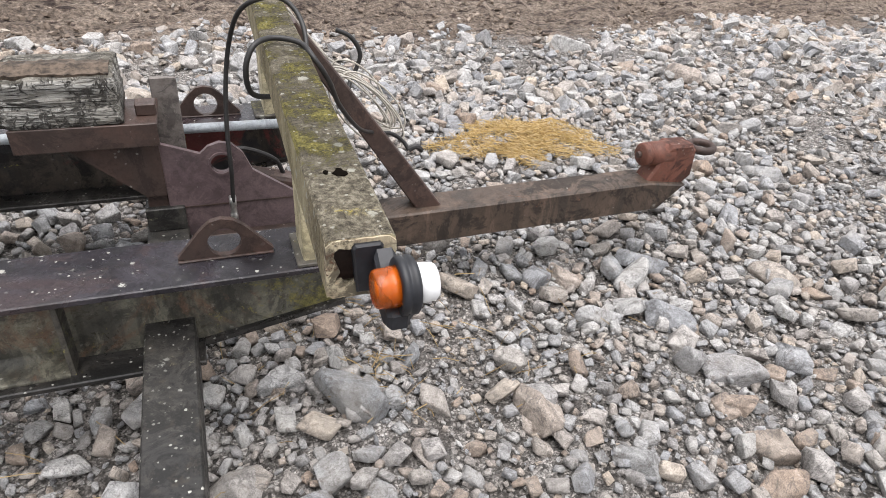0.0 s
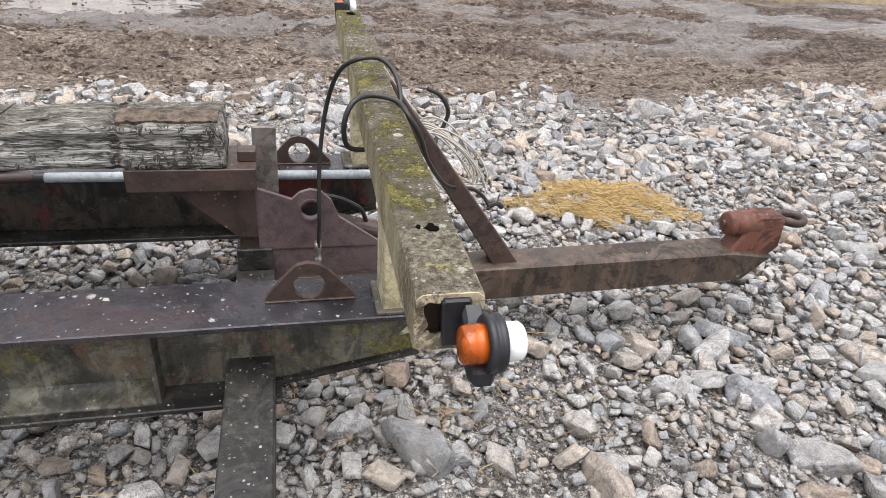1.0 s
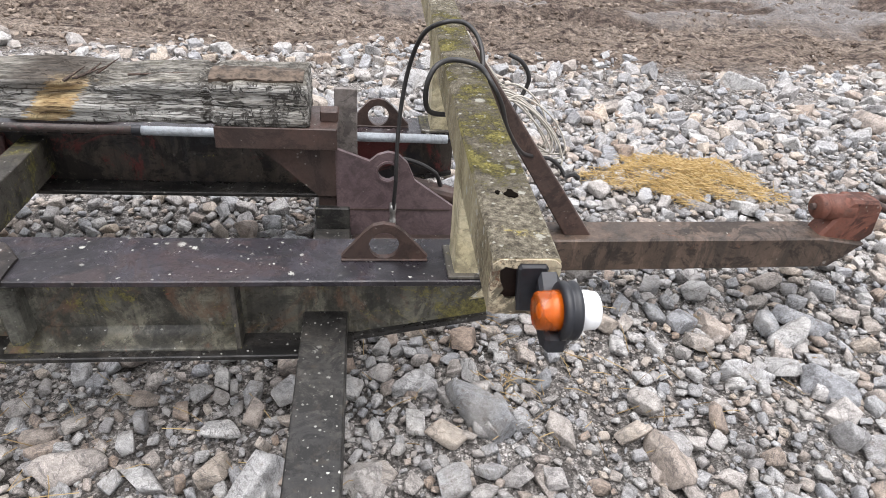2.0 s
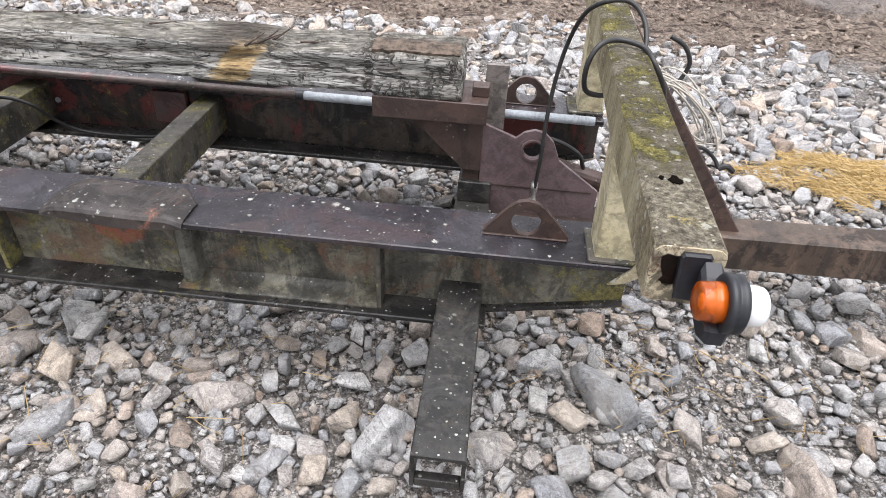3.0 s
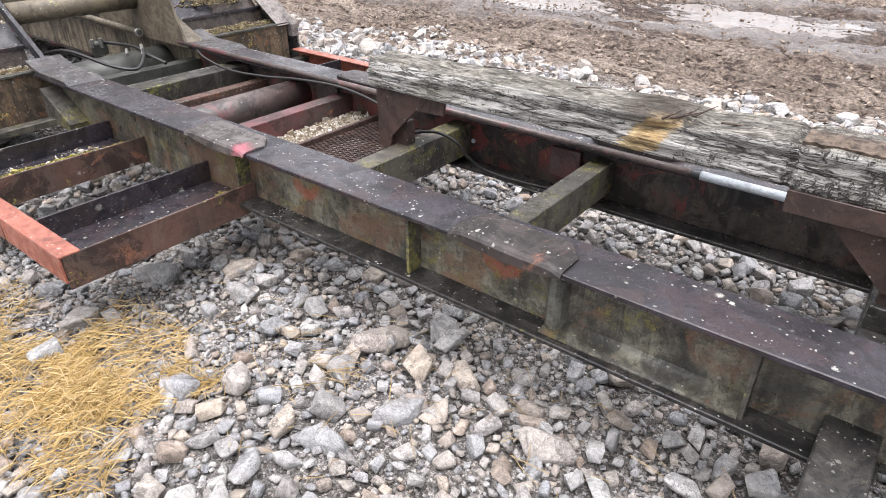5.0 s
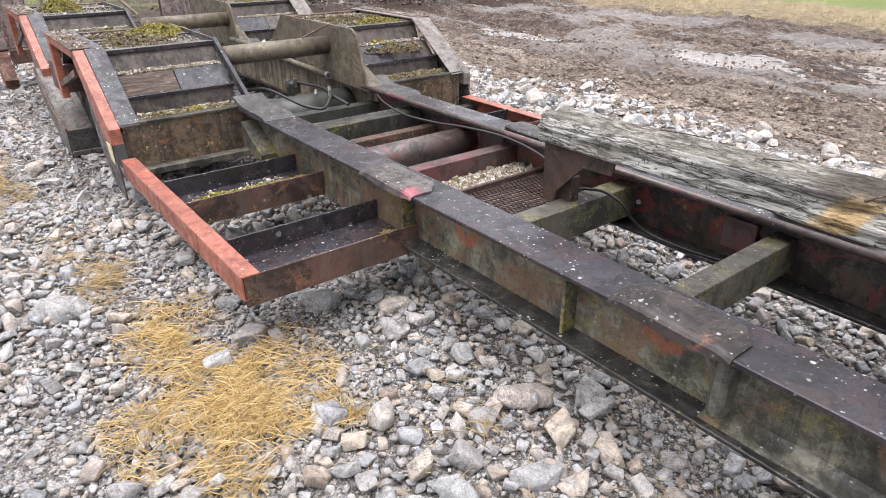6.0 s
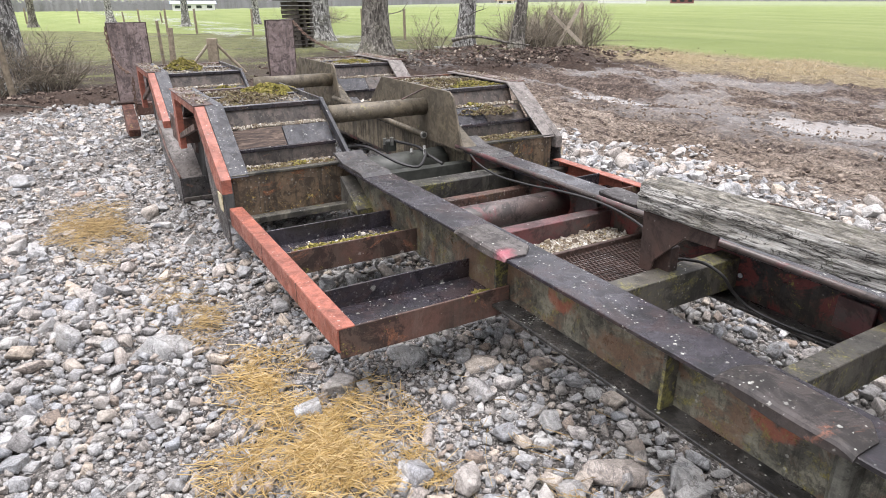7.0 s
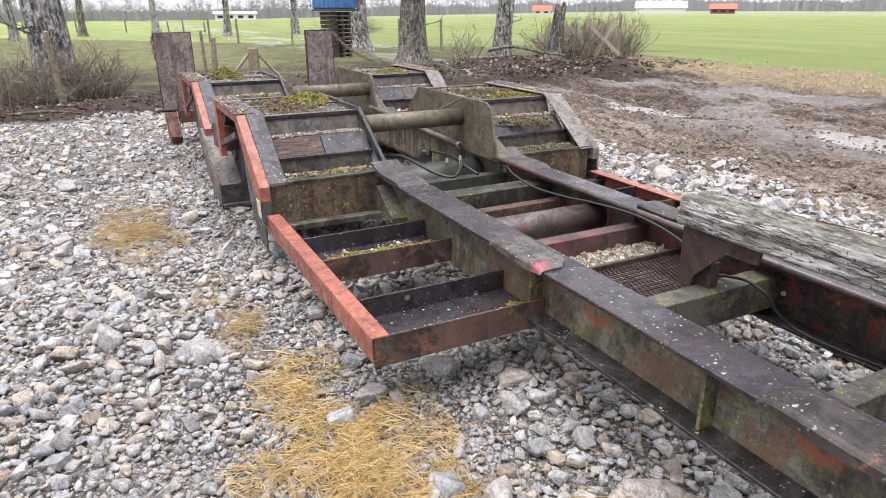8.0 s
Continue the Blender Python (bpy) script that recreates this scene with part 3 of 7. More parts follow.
    wet = n.math("MULTIPLY", n.band(n.math("ADD", n.noise(0.5, 4, 0.55, n.stretch(0.6, 1.2, 1, p)), n.math("MULTIPLY", track, 0.25)), 0.60, 0.66),
                 n.math("MULTIPLY", n.band(yw, 5.0, 6.0), n.band(yw, 10.6, 9.6)))
    is_mud = n.band(yw, 3.35, 3.95)
    behind = n.band(n.math("ADD", x, n.math("MULTIPLY", wob, 0.8)), -10.6, -11.2)
    c = n.mix(is_mud, gravel, mud)
    wet_sheen = n.math("MULTIPLY", wet, is_mud)
    # standing water: silt under a smooth film
    pool = 0.0
    for cx, cy, rx, ry in PUDDLES:
        dx, dy = n.math("DIVIDE", n.math("SUBTRACT", x, cx), rx), n.math("DIVIDE", n.math("SUBTRACT", y, cy), ry)
        off = n.math("ADD", n.math("ADD", n.math("MULTIPLY", dx, dx), n.math("MULTIPLY", dy, dy)), n.math("MULTIPLY", n.math("SUBTRACT", n.noise(2.6, 6, 0.7, n.stretch(0.6, 1.5, 1, p)), 0.5), 3.2))
        pool = n.math("MAXIMUM", pool, n.band(off, 0.85, 0.65))
    # sky reflection put into the colour: wet mud and silt are paled
    c = n.mix(n.math("MULTIPLY", wet_sheen, 0.6), c, (0.36, 0.335, 0.32))
    c = n.mix(n.math("MULTIPLY", pool, 0.7), c, (0.26, 0.235, 0.215))
    is_soil = n.math("MAXIMUM", n.math("MULTIPLY", behind, n.band(yw, 4.6, 3.2)), n.math("MULTIPLY", n.band(xw, -10.8, -12.0), n.band(yw, 11.4, 10.4)))
    c = n.mix(is_soil, c, soil)
    is_dry = n.band(n.math("ADD", yw, n.math("MULTIPLY", n.math("MULTIPLY", wob, 1.2), 1.0)), 10.2, 11.6)
    c = n.mix(n.math("MULTIPLY", is_dry, n.band(mid, 0.30, 0.45)), c, dry)
    is_past = n.band(n.math("ADD", xw, n.math("MULTIPLY", mid, -1.5)), -14.2, -15.8)
    c = n.mix(is_past, c, pasture)
    c = n.mix(n.math("MULTIPLY", is_past, n.math("MULTIPLY", n.band(big, 0.56, 0.66), 0.6)), c, soil)
    edge = n.math("ADD", x, n.math("MULTIPLY", y, -1.4))
    is_field = n.math("MAXIMUM", n.math("MULTIPLY", n.band(yw, 14.0, 15.6), n.band(xw, -19.0, -17.0)), n.band(n.math("ADD", edge, w), -41.5, -43.0))
    trodden = n.math("MULTIPLY", n.math("MULTIPLY", n.band(n.math("ADD", x, n.math("MULTIPLY", wob, 1.5)), -20.5, -18.0), n.band(n.math("ADD", x, wob), -12.5, -14.0)), n.math("MULTIPLY", n.band(n.noise(0.7, 6, 0.7, n.stretch(1.4, 0.5, 1, p)), 0.36, 0.48), n.band(yw, 11.0, 9.0)))
    c = n.mix(n.math("MULTIPLY", trodden, 0.92), c, n.mix(n.band(fine, 0.35, 0.65), (0.036, 0.027, 0.023), (0.11, 0.085, 0.070)))
    c = n.mix(is_field, c, field)
    # distance haze put into the colour: far ground is paled
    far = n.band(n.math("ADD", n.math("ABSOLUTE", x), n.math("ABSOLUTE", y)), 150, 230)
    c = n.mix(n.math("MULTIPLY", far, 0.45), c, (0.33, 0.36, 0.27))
    ridges = n.math("MULTIPLY", n.math("ADD", n.math("MULTIPLY", streak, 5.0), fine), is_mud)
    ridges = n.math("MULTIPLY", ridges, 1.6)
    relief = n.math("ADD", n.math("ADD", ridges, n.math("ADD", fine, n.math("MULTIPLY", mid, 1.4))), n.math("MULTIPLY", grit, -0.6))
    n.bump(n.math("MULTIPLY", relief, n.math("SUBTRACT", 1.0, n.math("MULTIPLY", pool, 0.97))), 0.9, 0.025)
    c = n.mix(1.0, c, (0.82, 0.81, 0.81), "MULTIPLY")
    rough = n.math("SUBTRACT", n.math("SUBTRACT", 0.92, n.math("MULTIPLY", wet_sheen, 0.72)), n.math("MULTIPLY", pool, 0.88))
    return n.done(c, n.math("MAXIMUM", rough, 0.15), 0.0, n.math("ADD", n.math("ADD", 0.25, n.math("MULTIPLY", wet_sheen, 0.20)), n.math("MULTIPLY", pool, 0.12)))


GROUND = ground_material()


# ---- mesh tools ----
def mesh_object(name, bm, material, smooth=False):
    bmesh.ops.recalc_face_normals(bm, faces=bm.faces[:])
    me = bpy.data.meshes.new(name)
    for f in bm.faces:
        f.smooth = smooth
    bm.to_mesh(me)
    bm.free()
    me.materials.append(material)
    return new(name, me)


def part(name, bm, material, parent, label="", smooth=False):
    ob = mesh_object(name, bm, material, smooth)
    ob.parent = parent
    return tagged(ob, label)


def box(x0, x1, y0, y1, z0, z1, bevel=0.003, bm=None):
    bm = bm or bmesh.new()
    m = Matrix.LocRotScale(((x0 + x1) / 2, (y0 + y1) / 2, (z0 + z1) / 2), None, (abs(x1 - x0), abs(y1 - y0), abs(z1 - z0)))
    made = bmesh.ops.create_cube(bm, size=1.0, matrix=m)
    if bevel:
        edges = {e for v in made["verts"] for e in v.link_edges}
        bmesh.ops.bevel(bm, geom=list(edges), offset=bevel, segments=1, affect="EDGES")
    return bm


def prism(points, axis, a, b, bevel=0.0, bm=None):
    """A flat outline drawn in the two other axes, made solid from a to b along the axis."""
    bm = bm or bmesh.new()

    def at(p, d):
        return {"x": (d, p[0], p[1]), "y": (p[0], d, p[1]), "z": (p[0], p[1], d)}[axis]

    lo = [bm.verts.new(at(p, a)) for p in points]
    hi = [bm.verts.new(at(p, b)) for p in points]
    faces = [bm.faces.new(lo), bm.faces.new(hi[::-1])]
    k = len(points)
    for i in range(k):
        faces.append(bm.faces.new((lo[i], lo[(i + 1) % k], hi[(i + 1) % k], hi[i])))
    if bevel:
        bmesh.ops.recalc_face_normals(bm, faces=faces)
        edges = {e for f in faces[:2] for e in f.edges}
        bmesh.ops.bevel(bm, geom=list(edges), offset=bevel, segments=1, affect="EDGES")
    return bm


def ring_plate(outline, centre, radius, axis, a, b, steps=24):
    """A flat outline with one round hole, made solid."""
    bm = bmesh.new()

    def at(p, d):
        return {"x": (d, p[0], p[1]), "y": (p[0], d, p[1])}[axis]

    cx, cz = centre
    outer = []
    for i in range(steps):
        a0 = 2 * math.pi * i / steps
        d = (math.cos(a0), math.sin(a0))
        best = None
        for (px, pz), (qx, qz) in zip(outline, outline[1:] + outline[:1]):
            ex, ez = qx - px, qz - pz
            det = d[0] * -ez + d[1] * ex
            if abs(det) < 1e-9:
                continue
            s = ((px - cx) * -ez + (pz - cz) * ex) / det
            u = (d[0] * (pz - cz) - d[1] * (px - cx)) / det
            if s > 0 and -1e-6 <= u <= 1 + 1e-6 and (best is None or s < best):
                best = s
        outer.append((cx + d[0] * best, cz + d[1] * best))
    for px, pz in outline:
        ang = math.atan2(pz - cz, px - cx) % (2 * math.pi)
        i = round(ang / (2 * math.pi) * steps) % steps
        outer[i] = (px, pz)
    inner = [(cx + radius * math.cos(2 * math.pi * i / steps), cz + radius * math.sin(2 * math.pi * i / steps)) for i in range(steps)]
    v = [[bm.verts.new(at(p, d)) for p in loop] for d in (a, b) for loop in (outer, inner)]
    for i in range(steps):
        j = (i + 1) % steps
        bm.faces.new((v[0][i], v[0][j], v[1][j], v[1][i]))
        bm.faces.new((v[2][j], v[2][i], v[3][i], v[3][j]))
        bm.faces.new((v[0][j], v[0][i], v[2][i], v[2][j]))
        bm.faces.new((v[1][i], v[1][j], v[3][j], v[3][i]))
    return bm


def rod(p, q, r, r2=None, n=16, bm=None, caps=True):
    bm = bm or bmesh.new()
    p, q = Vector(p), Vector(q)
    turn = (q - p).to_track_quat("Z", "Y").to_matrix().to_4x4()
    m = Matrix.Translation((p + q) / 2) @ turn
    bmesh.ops.create_cone(bm, cap_ends=caps, segments=n, radius1=r, radius2=r if r2 is None else r2, depth=(q - p).length, matrix=m)
    return bm


def lathe(profile, centre, axis="x", n=28, bm=None, caps=True):
    """Turns (along, radius) pairs about an axis through the centre."""
    bm = bm or bmesh.new()
    rings = []
    for d, r in profile:
        loop = []
        for i in range(n):
            a = 2 * math.pi * i / n
            u, v = r * math.cos(a), r * math.sin(a)
            off = {"x": (d, u, v), "y": (u, d, v), "z": (u, v, d)}[axis]
            loop.append(bm.verts.new(Vector(centre) + Vector(off)))
        rings.append(loop)
    for a, b in zip(rings, rings[1:]):
        for i in range(n):
            bm.faces.new((a[i], a[(i + 1) % n], b[(i + 1) % n], b[i]))
    if caps:
        bm.faces.new(rings[0][::-1])
        bm.faces.new(rings[-1])
    return bm


def glide(points, steps=8):
    """A smooth line through the points."""
    pts = [Vector(p) for p in points]
    pts = [2 * pts[0] - pts[1]] + pts + [2 * pts[-1] - pts[-2]]
    out = []
    for a, b, c, d in zip(pts, pts[1:], pts[2:], pts[3:]):
        for k in range(steps):
            t = k / steps
            out.append(0.5 * (2 * b + (c - a) * t + (2 * a - 5 * b + 4 * c - d) * t * t + (3 * b - a - 3 * c + d) * t ** 3))
    return out + [pts[-2]]


def sweep(points, radius, n=8, bm=None, steps=8):
    """A round cord along a smooth line; radius may be a pair that tapers."""
    bm = bm or bmesh.new()
    line = glide(points, steps)
    r0, r1 = radius if isinstance(radius, tuple) else (radius, radius)
    rings, side = [], Vector((0.31, 0.52, 0.79))
    for i, p in enumerate(line):
        d = (line[min(i + 1, len(line) - 1)] - line[max(i - 1, 0)]).normalized()
        side = (side - d * side.dot(d)).normalized()
        up = d.cross(side)
        r = r0 + (r1 - r0) * i / (len(line) - 1)
        rings.append([bm.verts.new(p + (side * math.cos(2 * math.pi * k / n) + up * math.sin(2 * math.pi * k / n)) * r) for k in range(n)])
    for a, b in zip(rings, rings[1:]):
        for k in range(n):
            bm.faces.new((a[k], a[(k + 1) % n], b[(k + 1) % n], b[k]))
    bm.faces.new(rings[0][::-1])
    bm.faces.new(rings[-1])
    return bm


def from_arrays(name, verts, faces, material, smooth=False):
    me = bpy.data.meshes.new(name)
    verts, faces = np.asarray(verts, np.float32), np.asarray(faces, np.int32)
    k = faces.shape[1]
    me.vertices.add(len(verts))
    me.vertices.foreach_set("co", verts.ravel())
    me.loops.add(faces.size)
    me.loops.foreach_set("vertex_index", faces.ravel())
    me.polygons.add(len(faces))
    me.polygons.foreach_set("loop_start", np.arange(0, faces.size, k, dtype=np.int32))
    me.update(calc_edges=True)
    me.polygons.foreach_set("use_smooth", np.full(len(faces), smooth))
    me.materials.append(material)
    return new(name, me)


def turns(rng, n, upright=False):
    """Random rotation matrices; upright ones only spin about z with a slight tilt."""
    q = rng.normal(size=(n, 4))
    if upright:
        q[:, 1:3] *= 0.18
    q /= np.linalg.norm(q, axis=1)[:, None]
    w, x, y, z = q.T
    return np.stack([1 - 2 * (y * y + z * z), 2 * (x * y - z * w), 2 * (x * z + y * w), 2 * (x * y + z * w), 1 - 2 * (x * x + z * z), 2 * (y * z - x * w),
                     2 * (x * z - y * w), 2 * (y * z + x * w), 1 - 2 * (x * x + y * y)], 1).reshape(n, 3, 3)


def rock_shape(rng, level, planes=11, soft=26.0):
    """A broken stone: a ball cut back by random planes, with slightly worn edges."""
    bm = bmesh.new()
    bmesh.ops.create_icosphere(bm, subdivisions=level, radius=1.0)
    v = np.array([p.co[:] for p in bm.verts])
    f = np.array([[p.index for p in q.verts] for q in bm.faces])
    bm.free()
    v /= np.linalg.norm(v, axis=1)[:, None]
    nrm = rng.normal(size=(planes, 3))
    nrm /= np.linalg.norm(nrm, axis=1)[:, None]
    d = rng.uniform(0.55, 0.95, planes)
    reach = np.maximum(v @ nrm.T, 1e-3) / d
    r = 1.0 / (np.sum(reach ** soft, 1) ** (1 / soft) + 1e-6)
    r = np.minimum(r, 1.15)
    v = v * r[:, None] * np.array([1.0, rng.uniform(0.65, 0.95), rng.uniform(0.45, 0.75)])
    return v, f


def chip_shape(rng, chamfer=0.26, extra=2, worn=0.0, segments=1):
    """A broken stone: the hull of a skewed block with knocked-off corners; worn rounds its edges."""
    bm = bmesh.new()
    half = np.array([0.85, 0.85 * rng.uniform(0.6, 0.95), 0.85 * rng.uniform(0.42, 0.75)])
    pts = []
    for sx in (-1, 1):
        for sy in (-1, 1):
            for sz in (-1, 1):
                c = np.array([sx, sy, sz]) * half * rng.uniform(0.55, 1.0, 3)
                for axis in rng.permutation(3)[:2 if chamfer else 1]:
                    q = c.copy()
                    q[axis] *= 1 - (chamfer * rng.uniform(0.3, 1.6) if chamfer else 0)
                    pts.append(q)
    for k in range(extra):
        d = rng.normal(size=3)
        pts.append(d / np.linalg.norm(d) * half * rng.uniform(0.85, 1.1))
    pts = np.array(pts)
    pts[:, 0] += rng.normal() * 0.25 * pts[:, 1] + rng.normal() * 0.25 * pts[:, 2]
    pts[:, 2] += rng.normal() * 0.18 * pts[:, 0]
    for q in pts:
        bm.verts.new(q)
    bmesh.ops.convex_hull(bm, input=bm.verts[:])
    bmesh.ops.delete(bm, geom=[v for v in bm.verts if not v.link_faces], context="VERTS")
    if worn:
        bmesh.ops.dissolve_limit(bm, angle_limit=radians(16), verts=bm.verts[:], edges=bm.edges[:])
        bmesh.ops.bevel(bm, geom=bm.edges[:], offset=worn, segments=segments, profile=0.5, affect="EDGES", clamp_overlap=True)
        bmesh.ops.remove_doubles(bm, verts=bm.verts[:], dist=0.01)
    bmesh.ops.triangulate(bm, faces=bm.faces[:])
    bmesh.ops.recalc_face_normals(bm, faces=bm.faces[:])
    bm.verts.index_update()
    v = np.array([q.co[:] for q in bm.verts])
    f = np.array([[q.index for q in g.verts] for g in bm.faces])
    bm.free()
    if worn and segments > 1:
        v = v * (1 + 0.05 * np.array([noise.fractal(Vector(p) * 2.1, 0.9, 2.1, 3) for p in v])[:, None])
    return v, f


def scatter(name, shapes, rng, places, sizes, material, upright=True, smooth=False):
    """Many small pieces joined into one mesh."""
    order = rng.integers(0, len(shapes), len(places))
    spin = turns(rng, len(places), upright)
    allv, allf, base = [], [], 0
    for s, (v, f) in enumerate(shapes):
        idx = np.nonzero(order == s)[0]
        if not len(idx):
            continue
        vv = np.einsum("nij,vj->nvi", spin[idx], v) * sizes[idx][:, None, None] + places[idx][:, None, :]
        ff = f[None] + (np.arange(len(idx)) * len(v))[:, None, None] + base
        allv.append(vv.reshape(-1, 3))
        allf.append(ff.reshape(-1, f.shape[1]))
        base += len(idx) * len(v)
    return from_arrays(name, np.concatenate(allv), np.concatenate(allf), material, smooth)


# ---- ground: one sheet to the horizon ----
def lift(x, y):
    """The height of the ground."""
    h = 0.03 * np.sin(x * 0.9 + 0.4) * np.cos(y * 1.1) + 0.018 * np.sin(x * 2.7 + y * 1.9) + 0.012 * np.sin(x * 5.1 - y * 4.3)
    mud = np.clip((y - 3.6) / 0.6, 0, 1) * np.clip((12.0 - y) / 1.5, 0, 1) * np.clip((x + 16) / 3, 0, 1)
    rut = 0.0
    for centre, wide in ((5.2, 0.22), (6.9, 0.24), (7.9, 0.2), (9.1, 0.26)):
        off = y - centre - 0.25 * np.sin(x * 0.35 + centre)
        rut = rut - 0.075 * np.exp(-(off / wide) ** 2) + 0.04 * np.exp(-((np.abs(off) - wide * 1.9) / 0.16) ** 2)
        rut = rut + 0.016 * np.exp(-(off / (wide * 0.9)) ** 2) * np.sin(x * 22 + off * 12)
    bank = 0.10 * np.exp(-((x + 11.9) / 0.8) ** 2) * np.clip((5 - y) / 2, 0, 1)
    heap = 0.26 * np.exp(-((x + 15.2) / 1.3) ** 2 - ((y - 8.3) / 2.6) ** 2) + 0.20 * np.exp(-((x + 13.8) / 0.9) ** 2 - ((y - 10.6) / 1.2) ** 2)
    reach = np.hypot(x, y)
    fade = np.clip((60 - reach) / 40, 0.05, 1)
    turn = np.degrees(np.arctan2(y, -x))
    fall = 0.0095 * np.clip(reach - 14, 0, 260) * np.clip((42 - turn) / 36, 0, 1) * (x < 0)
    return (h + rut * mud + bank + heap) * fade - 0.02 - fall


def graded(lo, hi, step, far):
    fine = list(np.arange(lo, hi + step / 2, step))
    out, s, v = [], step, fine[0]
    while v > -far:
        s *= 1.28
        v -= s
        out.append(v)
    right, s, v = [], step, fine[-1]
    while v < far:
        s *= 1.28
        v += s
        right.append(v)
    return np.array(out[::-1] + fine + right)


def churn(rng, shape):
    """Lumps of trodden mud at two sizes."""
    fine, wide = rng.normal(0, 1, shape), rng.normal(0, 1, shape)
    for k in range(3):
        wide = (wide + np.roll(wide, 1, 0) + np.roll(wide, -1, 0) + np.roll(wide, 1, 1) + np.roll(wide, -1, 1)) / 5
    return 0.012 * fine + 0.075 * wide


def build_ground():
    gx, gy = graded(-16, 7, 0.085, 900), graded(-3, 12.5, 0.075, 900)
    xx, yy = np.meshgrid(gx, gy, indexing="ij")
    rng = np.random.default_rng(3)
    muddy = np.clip((yy - 3.7) / 0.6, 0, 1) * np.clip((13.0 - yy) / 1.5, 0, 1) * (xx > -17)
    zz = lift(xx, yy) + rng.normal(0, 0.008, xx.shape) * (np.hypot(xx, yy) < 25) + muddy * churn(rng, xx.shape)
    nx, ny = xx.shape
    idx = np.arange(nx * ny).reshape(nx, ny)
    faces = np.stack([idx[:-1, :-1], idx[1:, :-1], idx[1:, 1:], idx[:-1, 1:]], -1).reshape(-1, 4)
    # shallow puddles lie smooth in hollows of the ruts
    for cx, cy, rx, ry in PUDDLES:
        bowl = np.exp(-0.9 * (((xx - cx) / rx) ** 2 + ((yy - cy) / ry) ** 2) ** 2)
        zz = zz * (1 - 0.9 * bowl) - 0.05 * bowl
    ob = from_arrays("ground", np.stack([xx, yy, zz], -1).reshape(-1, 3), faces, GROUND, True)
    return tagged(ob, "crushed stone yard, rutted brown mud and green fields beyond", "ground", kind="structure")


ground = build_ground()


# ---- the low-loader trailer; x runs along it, front at +x, near beam at y 0 to 0.2 ----
W = 1.1            # over both beams
TOP = 0.52         # upper face of the beams
DECK = 0.345       # upper edge of outriggers and side rails
trailer = tagged(new("trailer"), "long rusty low-loader trailer frame parked on crushed stone", "trailer")


def side(y0, y1, far):
    return (W - y1, W - y0) if far else (y0, y1)


def main_beam(far):
    a, b = side(0.0, 0.2, far)
    w0, w1 = side(0.092, 0.108, far)
    web = prism([(-9.0, 0.20), (-2.3, 0.20), (-2.25, 0.275), (0.03, 0.275), (0.40, 0.345), (0.40, 0.5), (-9.0, 0.5)], "y", w0, w1)
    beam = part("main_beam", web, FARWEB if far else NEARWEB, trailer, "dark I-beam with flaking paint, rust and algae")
    part("top_flange", box(-4.05, 0.40, a, b, 0.502, TOP, 0.003), FLANGE, beam, "dark top flange dotted with pale lichen")
    part("top_flange", box(-9.0, -4.1, a + 0.02, b - 0.02, 0.502, TOP, 0.003), FLANGE, beam)
    part("bottom_flange", box(-2.3, 0.03, a, b, 0.262, 0.278, 0.003), LOWFLANGE, beam, "black wet bottom flange")
    part("bottom_flange", prism([(0.03, 0.262), (0.40, 0.332), (0.40, 0.346), (0.03, 0.278)], "y", a + 0.075, b - 0.075), LOWFLANGE, beam)
    for x in (-0.27, -1.365, -2.29):
        s0, s1 = side(0.030, 0.094, far)
        lean = [(x - 0.006, 0.278), (x + 0.006, 0.278), (x + 0.006, 0.503), (x - 0.006, 0.503)]
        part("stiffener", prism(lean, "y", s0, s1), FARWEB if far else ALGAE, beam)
    # a half-round stiffener that runs out into a filled lower corner
    wide = [(-0.860, 0.094), (-0.850, 0.062), (-0.835, 0.045), (-0.815, 0.045), (-0.800, 0.062), (-0.790, 0.094)]
    curve = [(0.094, 0.277), (0.022, 0.277), (0.030, 0.283), (0.058, 0.285), (0.080, 0.293), (0.090, 0.304), (0.094, 0.316)]
    if far:
        wide, curve = [(u, W - v) for u, v in wide], [(W - u, v) for u, v in curve]
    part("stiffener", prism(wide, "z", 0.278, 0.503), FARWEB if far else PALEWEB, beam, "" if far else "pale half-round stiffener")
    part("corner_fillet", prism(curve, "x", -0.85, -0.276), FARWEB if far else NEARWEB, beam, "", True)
    return beam


near_beam = main_beam(False)
far_beam = main_beam(True)


